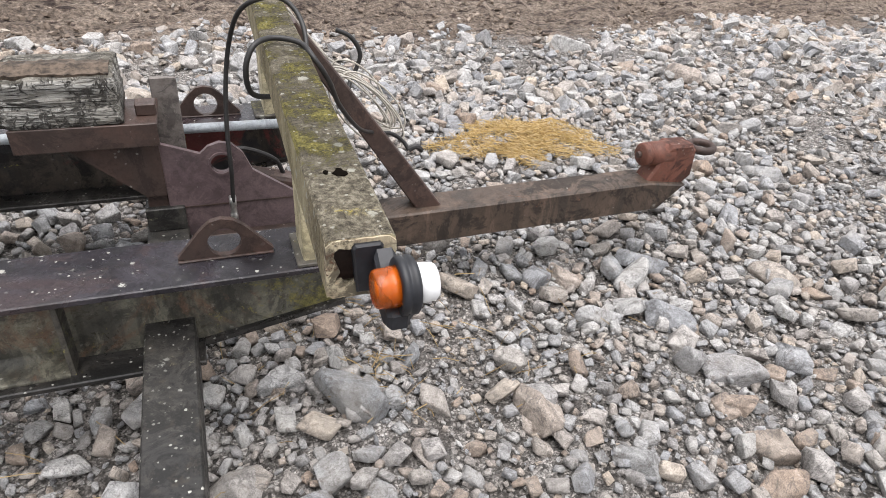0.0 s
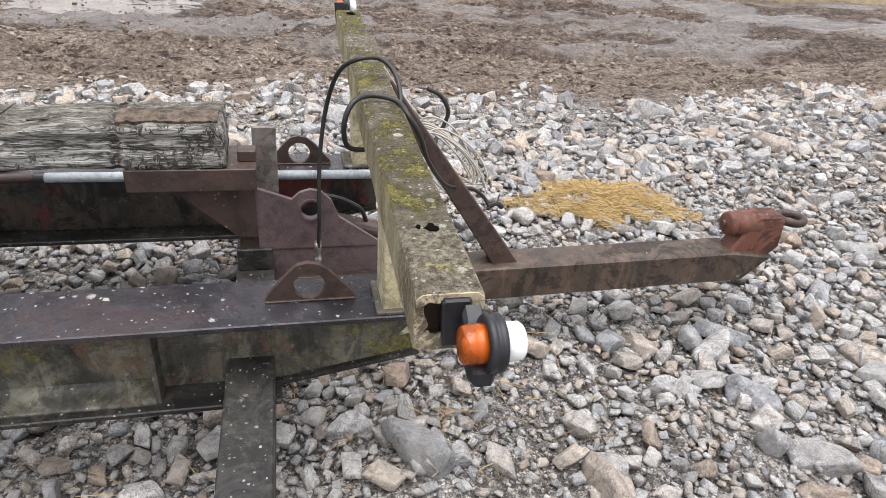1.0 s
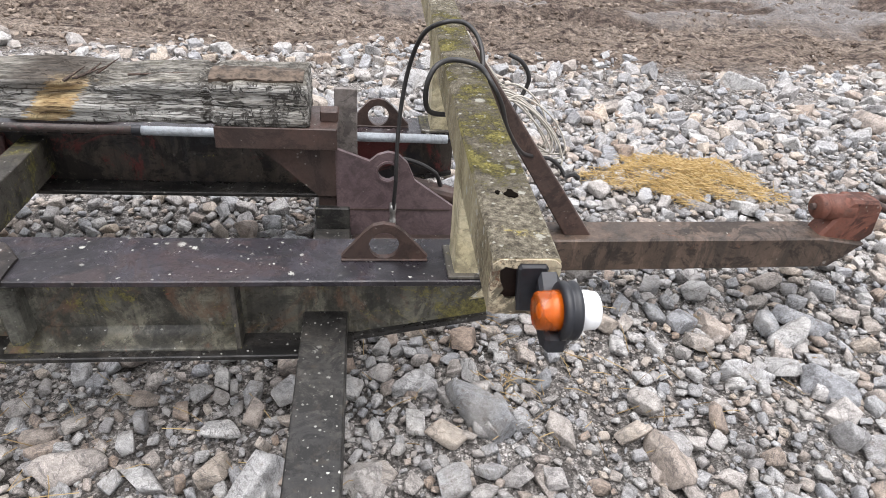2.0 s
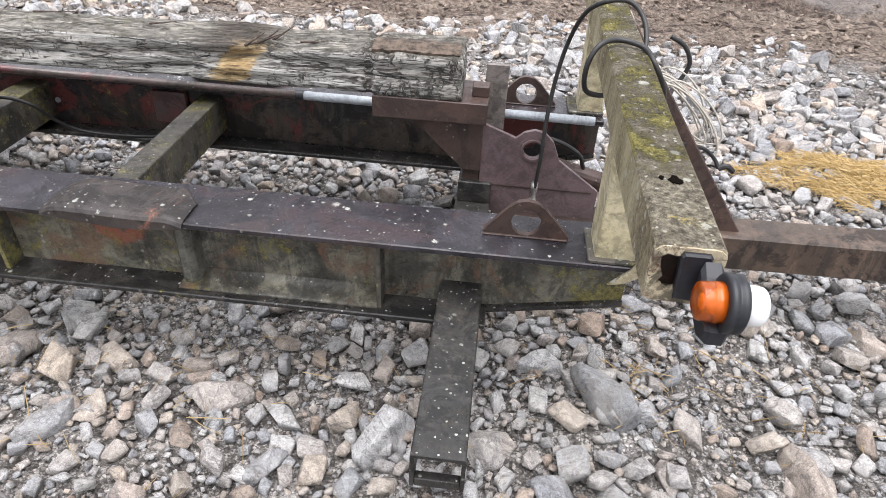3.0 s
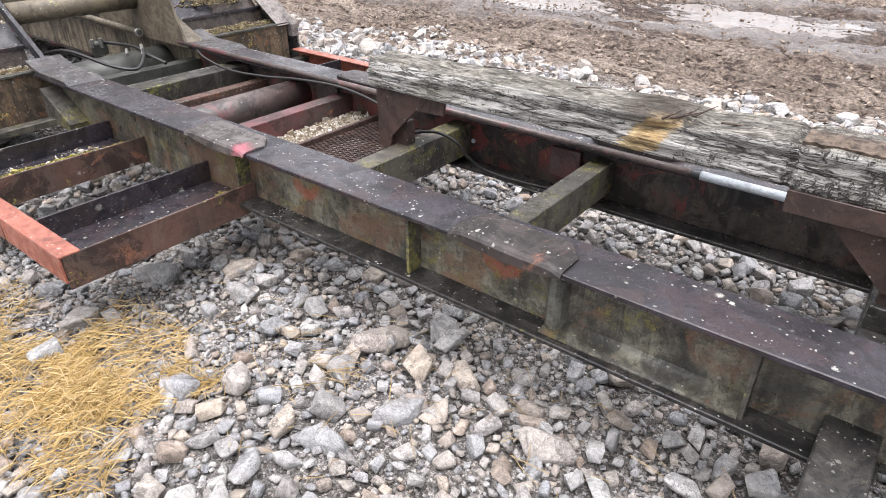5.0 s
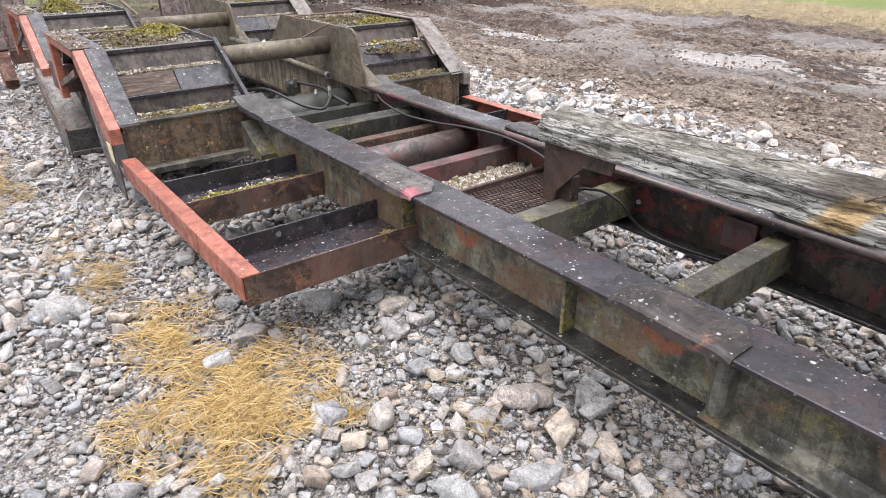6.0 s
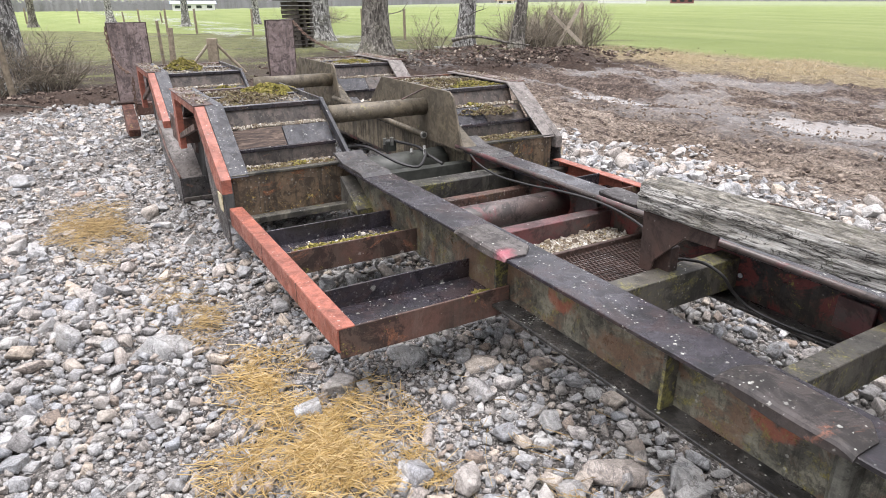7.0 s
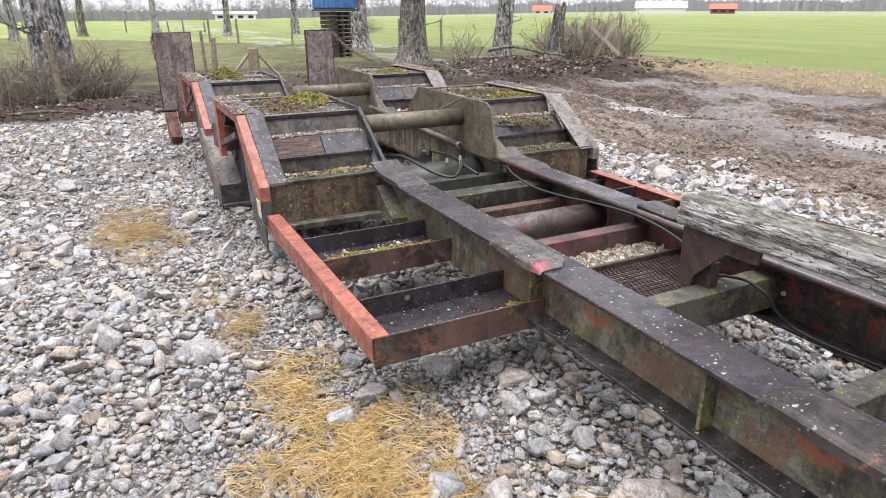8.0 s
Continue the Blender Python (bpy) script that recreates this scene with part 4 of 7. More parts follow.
def pad(x0, x1, far, pink=False):
    """A wearing plate welded over the flange: its ends slope down, its front edge is beaten over the flange."""
    rng = random.Random(int(-x0 * 100))
    bm = bmesh.new()
    n, rows = 22, []
    for i in range(n + 1):
        u = i / n
        x = x0 + (x1 - x0) * u
        end = min(u, 1 - u) * (x1 - x0)
        drop = max(0.0, 1 - end / 0.05)
        back = 0.15 - 0.055 * drop
        top = TOP + 0.021 - 0.014 * drop ** 1.5 + 0.003 * math.sin(u * 5 + 1)
        curl = 0.016 + 0.014 * math.sin(u * 3.0) + rng.uniform(-0.002, 0.002)
        line = [(back, TOP + 0.001), (back, top - 0.004), (back - 0.006, top), (0.06, top + 0.002), (0.008, top), (-0.006, top - 0.004), (-0.013, top - 0.012), (-0.015, top - 0.012 - curl * (1 - 0.7 * drop)),
                (-0.007, top - 0.012 - curl * (1 - 0.7 * drop)), (-0.005, top - 0.016), (-0.003, TOP + 0.001)]
        rows.append([bm.verts.new((x, W - y if far else y, z)) for y, z in line])
    k = len(rows[0])
    for p, q in zip(rows, rows[1:]):
        for j in range(k):
            bm.faces.new((p[j], p[(j + 1) % k], q[(j + 1) % k], q[j]))
    bm.faces.new(rows[0])
    bm.faces.new(rows[-1][::-1])
    part("wear_pad", bm, PADGREY if pink else PADM, trailer, "grey wear plate with a pink spray mark at its corner" if pink else "thick rusty wear plate bent over the beam's edge")


pad(-1.165, -0.78, False)
pad(-2.56, -2.165, False, True)
pad(-2.70, -2.36, True)
pad(-1.20, -0.80, True)


def lug(far):
    c0, c1 = side(0.092, 0.108, far)
    outline = [(0.0, TOP), (0.224, TOP), (0.224, TOP + 0.012), (0.160, TOP + 0.085), (0.135, TOP + 0.104), (0.108, TOP + 0.110), (0.082, TOP + 0.104), (0.06, TOP + 0.085), (0.0, TOP + 0.012)]
    ob = part("lifting_lug", ring_plate(outline, (0.110, TOP + 0.045), 0.039, "y", c0, c1, 36), RUST, trailer, "triangular brown lifting lug with a round hole")
    part("weld_bead", box(0.0, 0.224, c0 - 0.006, c1 + 0.006, TOP, TOP + 0.006, 0.002), RUST, ob)


lug(False)
lug(True)


# front crossbar on two posts
def hollow_bar(x0, x1, y0, y1, z0, z1, t, steps=1, sag=0.0):
    """A square steel tube along y, open at both ends."""
    bm = bmesh.new()
    loops = []
    for i in range(steps + 1):
        y = y0 + (y1 - y0) * i / steps
        dz = sag * math.sin(y * 9)
        outer = [(x0, z0), (x0, z1 - 0.005), (x0 + 0.005, z1), (x1 - 0.005, z1), (x1, z1 - 0.005), (x1, z0)]
        inner = [(x0 + t, z0 + t), (x0 + t, z1 - t - 0.003), (x0 + t + 0.003, z1 - t), (x1 - t - 0.003, z1 - t), (x1 - t, z1 - t - 0.003), (x1 - t, z0 + t)]
        loops.append([[bm.verts.new((px, y, pz + dz)) for px, pz in ring] for ring in (outer, inner)])
    for a, b in zip(loops, loops[1:]):
        for ra, rb in zip(a, b):
            for j in range(6):
                bm.faces.new((ra[j], ra[(j + 1) % 6], rb[(j + 1) % 6], rb[j]))
    for ends in (loops[0], loops[-1]):
        for j in range(6):
            bm.faces.new((ends[0][j], ends[0][(j + 1) % 6], ends[1][(j + 1) % 6], ends[1][j]))
    return bm


def askew(y):
    """How far the crossbar has been knocked forward at y."""
    return 0.026 * (y + 0.605)


def crossbar():
    x0, x1, y0, y1, z0, z1, t = 0.229, 0.322, -0.605, 1.46, 0.905, 0.995, 0.006
    bm = hollow_bar(x0, x1, y0, y1, z0, z1, t, 60, 0.002)
    for v in bm.verts:
        v.co.x += askew(v.co.y)
    rng = random.Random(4)
    bar = part("crossbar", bm, BARSIDE, trailer, "square steel crossbar crusted with yellow-green lichen")
    for y, d in ((y0 - 0.003, 0.012), (y1 - 0.009, 0.012)):
        rim = bmesh.new()
        outer, inner = [], []
        for k in range(32):
            a = 2 * math.pi * (k + 0.5) / 32
            c, q = math.cos(a), math.sin(a)
            r = 1 / max(abs(c), abs(q))
            mx, mz = (x0 + x1) / 2, (z0 + z1) / 2
            ragged = rng.uniform(0.60, 0.80) - (0.10 if q < -0.6 else 0.0)
            mx += askew(y)
            outer.append((mx + c * r * (x1 - x0) / 2 * rng.uniform(0.985, 1.03), mz + q * r * (z1 - z0) / 2 * rng.uniform(0.985, 1.03)))
            inner.append((mx + c * r * (x1 - x0) / 2 * ragged, mz + q * r * (z1 - z0) / 2 * ragged))
        v = [[rim.verts.new((px, yy, pz)) for px, pz in loop] for yy in (y, y + d) for loop in (outer, inner)]
        for i in range(32):
            j = (i + 1) % 32
            for a, b in ((0, 1), (1, 3), (3, 2), (2, 0)):
                rim.faces.new((v[a][i], v[a][j], v[b][j], v[b][i]))
        part("end_rim", rim, BARE_END, bar, "flaking cream paint round the open end")
        # brown plate added inside to stand in for the tube's shaded depth
        inside = y + 0.03 if y < 0 else y - 0.02
        part("end_plug", box(x0 + 0.007 + askew(y), x1 - 0.007 + askew(y), inside, inside + 0.006, z0 + 0.007, z1 - 0.008, 0), RUST, bar, "rusty brown plate added for the dark inside of the tube")
    # rusted-through holes: black flakes laid on top paint in their inner shade
    for hx, hy, r in ((0.287, -0.425, 0.011), (0.266, -0.42, 0.004), (0.282 + askew(1.385), 1.385, 0.018)):
        hole = bmesh.new()
        pts = [(hx + r * rng.uniform(0.6, 1.3) * math.cos(a), hy + r * rng.uniform(0.7, 1.9) * math.sin(a)) for a in [k * math.pi / 5 for k in range(10)]]
        prism(pts, "z", z1 + 0.0005, z1 + 0.0032, bm=hole)
        part("rust_hole_shade", hole, HOLE_SHADE, bar, "black flake for the dark inside of a rusted-through hole")
    for far in (False, True):
        a, b = side(0.02, 0.14, far)
        lean = 0.022 if far else 0.004
        post = part("crossbar_post", prism([(0.283 + lean, TOP), (0.40, TOP), (0.345 + lean, 0.906), (0.278 + lean, 0.906)], "y", a, b, 0.004), CREAM, trailer, "cream-painted crossbar post with rust-stained edges")
        part("foot_plate", box(0.27, 0.40, a - 0.015, b + 0.015, TOP, TOP + 0.01, 0.002), ALGAE, post)
        f0, f1 = side(-0.016, -0.004, far)
        part("foot_flap", prism([(0.325, 0.470), (0.365, 0.478), (0.405, 0.506), (0.415, 0.545), (0.395, 0.560), (0.375, 0.522)], "y", f0, f1, 0.003), BARSIDE, post, "mossy bent-down flap at the foot")
    return bar


crossbar()


def marker_lamp(y, out, label, dx=0.0, dz=0.0):
    """Rubber-armed end marker: amber lens to the rear, white to the front."""
    s = -1 if out < 0 else 1
    lamp = part("marker_lamp", prism([(0.268, 0.914), (0.298, 0.912), (0.304, 0.985), (0.300, 0.990), (0.266, 0.990), (0.262, 0.985)], "y", y - s * 0.006, y + s * 0.010, 0.003), RUBBER, trailer, label)
    arm = bmesh.new()
    pts = [(y + s * 0.012, 0.983), (y + s * 0.030, 0.972), (y + s * 0.066, 0.945), (y + s * 0.094, 0.934), (y + s * 0.092, 0.912), (y + s * 0.070, 0.902), (y + s * 0.045, 0.908), (y + s * 0.012, 0.928)]
    prism(pts, "x", 0.288, 0.318, 0.005, arm)
    part("rubber_arm", arm, RUBBER, lamp)
    c = (0.316, y + s * 0.068, 0.962)
    part("rubber_ring", lathe([(-0.012, 0.027), (-0.012, 0.036), (-0.009, 0.0385), (-0.004, 0.0385), (-0.002, 0.0365), (0.001, 0.0365), (0.003, 0.0385), (0.009, 0.0385), (0.012, 0.035), (0.012, 0.026)], c, n=40), RUBBER, lamp, smooth=True)
    part("amber_lens", lathe([(-0.042, 0.010), (-0.042, 0.0215), (-0.040, 0.0242), (-0.038, 0.0250), (-0.026, 0.0260), (-0.025, 0.0254), (-0.023, 0.0254), (-0.022, 0.0263), (-0.012, 0.0270)], c, n=36), AMBER, lamp, "ribbed amber lens", True)
    part("reflector", lathe([(-0.030, 0.004), (-0.026, 0.009), (-0.012, 0.018)], c), MILK, lamp, smooth=True)
    part("white_lens", lathe([(0.012, 0.0270), (0.030, 0.0255), (0.036, 0.0248), (0.0395, 0.022), (0.040, 0.012)], c, n=36), MILK, lamp, "milky white lens", True)
    part("lamp_foot", box(0.304, 0.326, y + s * 0.052, y + s * 0.084, 0.908, 0.936, 0.008), RUBBER, lamp)
    lamp.location.x, lamp.location.z = dx, dz


marker_lamp(-0.605, -1, "amber and white end marker lamp on a rubber arm")
marker_lamp(1.46, 1, "amber and white end marker lamp on a rubber arm", askew(1.46) - 0.04, 0.035)


# drawbar
def drawbar():
    bar = part("drawbar", prism([(0.15, 0.185), (1.77, 0.215), (1.86, 0.30), (1.88, 0.315), (1.70, 0.340), (0.15, 0.318)], "y", 0.50, 0.63, 0.006), TONGUE, trailer, "brown steel box drawbar with rain streaks")
    cup = part("coupling_bracket", prism([(1.70, 0.336), (1.79, 0.222), (1.915, 0.345), (1.905, 0.452), (1.88, 0.480), (1.78, 0.482), (1.755, 0.46), (1.735, 0.40)], "y", 0.522, 0.608, 0.010), REDRUST, bar, "rust-red mossy coupling bracket")
    sleeve = [(-0.090, 0.012), (-0.090, 0.026), (-0.086, 0.030), (-0.086, 0.038), (-0.080, 0.044), (-0.060, 0.046), (-0.056, 0.041), (-0.050, 0.041), (-0.046, 0.047), (0.045, 0.048), (0.045, 0.02)]
    part("coupling_sleeve", lathe(sleeve, (1.758, 0.565, 0.437), n=32), REDRUST, cup, "rust-red round sleeve with a dished cap", True)
    part("sleeve_bolt", lathe([(-0.102, 0.004), (-0.102, 0.012), (-0.088, 0.014)], (1.758, 0.565, 0.437), n=8), RUST, cup)
    eye = bmesh.new()
    for k in range(20):
        a = 2 * math.pi * k / 20
        loop = []
        for j in range(10):
            b = 2 * math.pi * j / 10
            r = 0.047 + 0.014 * math.cos(b)
            loop.append(eye.verts.new((1.958 + r * math.cos(a), 0.565 + r * math.sin(a), 0.447 + 0.016 * math.sin(b))))
    eye.verts.ensure_lookup_table()
    for k in range(20):
        for j in range(10):
            i0, i1, i2, i3 = k * 10 + j, ((k + 1) % 20) * 10 + j, ((k + 1) % 20) * 10 + (j + 1) % 10, k * 10 + (j + 1) % 10
            eye.faces.new([eye.verts[i] for i in (i0, i1, i2, i3)])
    part("towing_eye", eye, RUST, cup, "worn steel towing eye", True)
    brace = bmesh.new()
    prism([(0.32, 0.965), (0.372, 0.965), (0.852, 0.318), (0.755, 0.318)], "y", 0.535, 0.60, 0.004, brace)
    part("brace", brace, RUST, bar, "slanted brown brace up to the crossbar")
    outline = [(-0.03, 0.318), (0.36, 0.322), (0.36, 0.455), (0.22, 0.525), (0.195, 0.585), (0.165, 0.615), (0.132, 0.622), (0.10, 0.612), (0.075, 0.59), (0.055, 0.588), (-0.03, 0.63)]
    plate = part("drawbar_plate", ring_plate(outline, (0.132, 0.556), 0.030, "y", 0.540, 0.556, 48), PLATE, trailer, "purple-brown primed plate with a rimmed round hole")
    part("hole_rim", lathe([(-0.004, 0.031), (-0.004, 0.037), (0.004, 0.037), (0.004, 0.031), (-0.004, 0.031)], (0.132, 0.536, 0.556), "y", caps=False), PLATE, plate)
    part("weld_line", box(-0.02, 0.34, 0.5365, 0.5405, 0.418, 0.4215, 0), RUST, plate)
    part("base_rail", box(0.02, 0.37, 0.515, 0.58, 0.275, 0.322, 0.003), RUST, plate)
    # hydraulic stub seen behind the plate
    ram = part("hydraulic_ram", rod((0.20, 0.76, 0.40), (0.42, 0.72, 0.36), 0.035), RUST, trailer, "short rust-brown ram behind the plate")
    part("ram_hose", sweep([(0.03, 0.75, 0.42), (0.10, 0.72, 0.50), (0.20, 0.71, 0.52), (0.30, 0.72, 0.47), (0.33, 0.73, 0.41)], 0.008), HOSE, ram)


drawbar()

# square arm that crosses below the front beams
AX0, AX1, AZ0, AZ1 = -0.104, 0.014, 0.248, 0.352
arm_bm = prism([(AX0, AZ0), (AX0, AZ1 - 0.004), (AX0 + 0.004, AZ1), (AX1 - 0.004, AZ1), (AX1, AZ1 - 0.004), (AX1, AZ0), (AX1 - 0.009, AZ0), (AX1 - 0.009, AZ1 - 0.009), (AX0 + 0.009, AZ1 - 0.009), (AX0 + 0.009, AZ0)], "y", -0.50, 1.60)
arm = part("side_arm", arm_bm, ARM, trailer, "black open-ended square steel arm, dotted with lichen")
part("tie_bar", box(AX0 + 0.009, AX1 - 0.009, -0.497, -0.475, AZ0 - 0.004, AZ0 + 0.022, 0.002), ARM, arm)


# stands that carry the timber
def stand(front):
    if front:
        post = part("timber_stand", box(-0.088, -0.030, 0.545, 0.60, 0.352, 0.70, 0.004), RUST, trailer, "brown angle-iron stand under the timber")
        part("ledge", box(-0.375, -0.022, 0.50, 0.70, 0.690, 0.708, 0.003), RUST, post)
        part("ledge_lip", box(-0.375, -0.022, 0.494, 0.502, 0.645, 0.712, 0.002), RUST, post)
        part("gusset", prism([(-0.32, 0.690), (-0.030, 0.690), (-0.030, 0.47), (-0.085, 0.47)], "y", 0.532, 0.543), RUST, post)
        part("stop", box(-0.075, -0.022, 0.560, 0.610, 0.708, 0.742, 0.003), RUST, post)
        part("post_base", box(-0.098, 0.012, 0.525, 0.605, 0.352, 0.428, 0.003), ARM, post, "black lichened base block")
        part("tall_stop", box(-0.040, 0.035, 0.735, 0.75, 0.36, 0.755, 0.003), GREYBROWN, post, "grey-green upright flat bar")
    else:
        plate = [(-1.975, 0.700), (-1.612, 0.694), (-1.620, 0.642), (-1.760, 0.636), (-1.893, 0.500), (-1.905, 0.446), (-1.966, 0.440)]
        post = part("timber_stand", prism(plate, "y", 0.545, 0.557, 0.002), RUST, trailer, "brown notched plate stand under the timber")
        part("ledge", box(-1.975, -1.615, 0.557, 0.70, 0.688, 0.702, 0.003), RUST, post)
        part("leg", box(-1.955, -1.845, 0.585, 0.64, 0.44, 0.56, 0.003), RUST, post)


stand(True)
stand(False)

# cross beams between the main beams
for x0, x1, z0, z1, m, label in ((-1.160, -1.075, 0.32, 0.455, ALGAE, "algae-green box cross beam"), (-1.90, -1.80, 0.31, 0.455, ALGAE, "algae-green box cross beam"),
                                 (-2.366, -2.346, 0.33, 0.395, RUST, "rust-brown cross angle"), (-2.665, -2.585, 0.30, 0.445, PINKRED, "wine-red primed cross channel"),
                                 (-3.37, -3.30, 0.29, 0.40, WORN, "rust-brown cross channel"), (-3.60, -3.46, 0.30, 0.465, DARK, "dark green cross channel"),
                                 (-4.05, -3.97, 0.26, 0.42, BLACKIN, "black cross channel")):
    bm = prism([(x0, z0), (x0, z1 - 0.003), (x0 + 0.003, z1), (x1 - 0.003, z1), (x1, z1 - 0.003), (x1, z0), (x1 - 0.007, z0), (x1 - 0.007, z1 - 0.01), (x0 + 0.007, z1 - 0.01), (x0 + 0.007, z0)], "y", 0.109, W - 0.109)
    part("cross_beam", bm, m, trailer, label)
part("cross_tube", rod((-2.99, 0.106, 0.385), (-2.99, W - 0.106, 0.385), 0.078, n=28), PIPE, trailer, "thick round cross tube with worn red paint", True)
part("red_plate", box(-1.36, -1.22, 0.965, 0.985, 0.33, 0.46, 0.003), PINKRED, far_beam, "red-painted plate on the inner web")
part("red_plate", box(-2.85, -2.68, 0.972, 0.988, 0.33, 0.47, 0.003), PINKRED, far_beam)
part("web_plate", box(-8.9, -3.97, 0.978, 0.989, 0.23, 0.498, 0.002), WEBPLATE, far_beam, "pale olive inner web with rain streaks")
part("web_bolt", rod((-1.783, 0.985, 0.374), (-1.783, 0.99, 0.374), 0.011), GALV, far_beam, "pale hole in the web")


def grate():
    """Expanded-metal floor panel."""
    x0, x1, y0, y1, z = -2.345, -1.90, 0.12, 0.98, 0.365
    bm = bmesh.new()
    nx, ny = 13, 36
    for i in range(nx):
        for j in range(ny):
            cx = x0 + (x1 - x0) * (i + 0.5) / nx
            cy = y0 + (y1 - y0) * (j + (0.5 if i % 2 else 0.0)) / ny
            dx, dy = (x1 - x0) / nx, (y1 - y0) / ny
            for sx, sy in ((1, 1), (1, -1)):
                p = Vector((cx - dx * 0.5, cy, z))
                q = Vector((cx + dx * 0.5, cy + sy * dy * 0.5, z + 0.002))
                d = (q - p).normalized().cross(Vector((0, 0, 1))) * 0.0022
                v = [bm.verts.new(c) for c in (p - d, p + d, q + d, q - d)]
                u = [bm.verts.new(c.co + Vector((0, 0, 0.006))) for c in v]
                bm.faces.new(u)
                for k in range(4):
                    bm.faces.new((v[k], v[(k + 1) % 4], u[(k + 1) % 4], u[k]))
    ob = part("mesh_floor", bm, RUST, trailer, "rusty expanded-metal floor panel")
    part("mesh_frame", box(-2.346, -2.325, 0.11, 0.99, 0.345, 0.362, 0.002), RUST, ob)


grate()


def outriggers(far):
    def lane(name, x0, x1, z0, z1, y0, y1, material, parent, label="", bevel=0.002):
        a, b = side(y0, y1, far)
        return part(name, box(x0, x1, a, b, z0, z1, bevel), material, parent, label)

    rail = lane("side_rail", -3.97, -2.262, DECK - 0.004, DECK + 0.004, -0.71, -0.635, RED, trailer, "faded red side rail with chipped paint")
    lane("rail_face", -3.97, -2.262, 0.245, DECK - 0.004, -0.71, -0.702, RED, rail)
    lane("rail_back", -3.97, -2.262, 0.245, 0.253, -0.702, -0.650, RED, rail)
    for x in (-2.75, -3.3):
        lane("rail_joint", x, x + 0.006, 0.245, DECK + 0.005, -0.7115, -0.70, RUST, rail)
    for x0, x1 in ((-2.60, -2.262), (-3.46, -3.12)):
        ch = lane("outrigger", x1 - 0.010, x1, 0.215, DECK, -0.70, 0.09, WORN, trailer, "open-topped outrigger channel, rust red outside")
        lane("channel_floor", x0 + 0.010, x1 - 0.010, 0.255, 0.263, -0.70, 0.09, FLANGE, ch, "dark painted channel floor")
        lane("channel_back", x0, x0 + 0.010, 0.215, DECK + 0.01, -0.632, 0.09, FLANGE, ch)
    gus = side(-0.22, 0.09, far)
    lane("flat_bar", -3.93, -3.86, 0.265, 0.30, -0.70, 0.09, DARK, trailer, "dark flat bar at the foot of the wall")
    part("web_gusset", prism([(-3.96, 0.27), (-3.70, 0.27), (-3.70, 0.30), (-3.96, 0.45)], "y", gus[1] - 0.10 if not far else gus[0], gus[1] if not far else gus[0] + 0.10), ALGAE, trailer, "small angled gusset on the web")


outriggers(False)
outriggers(True)


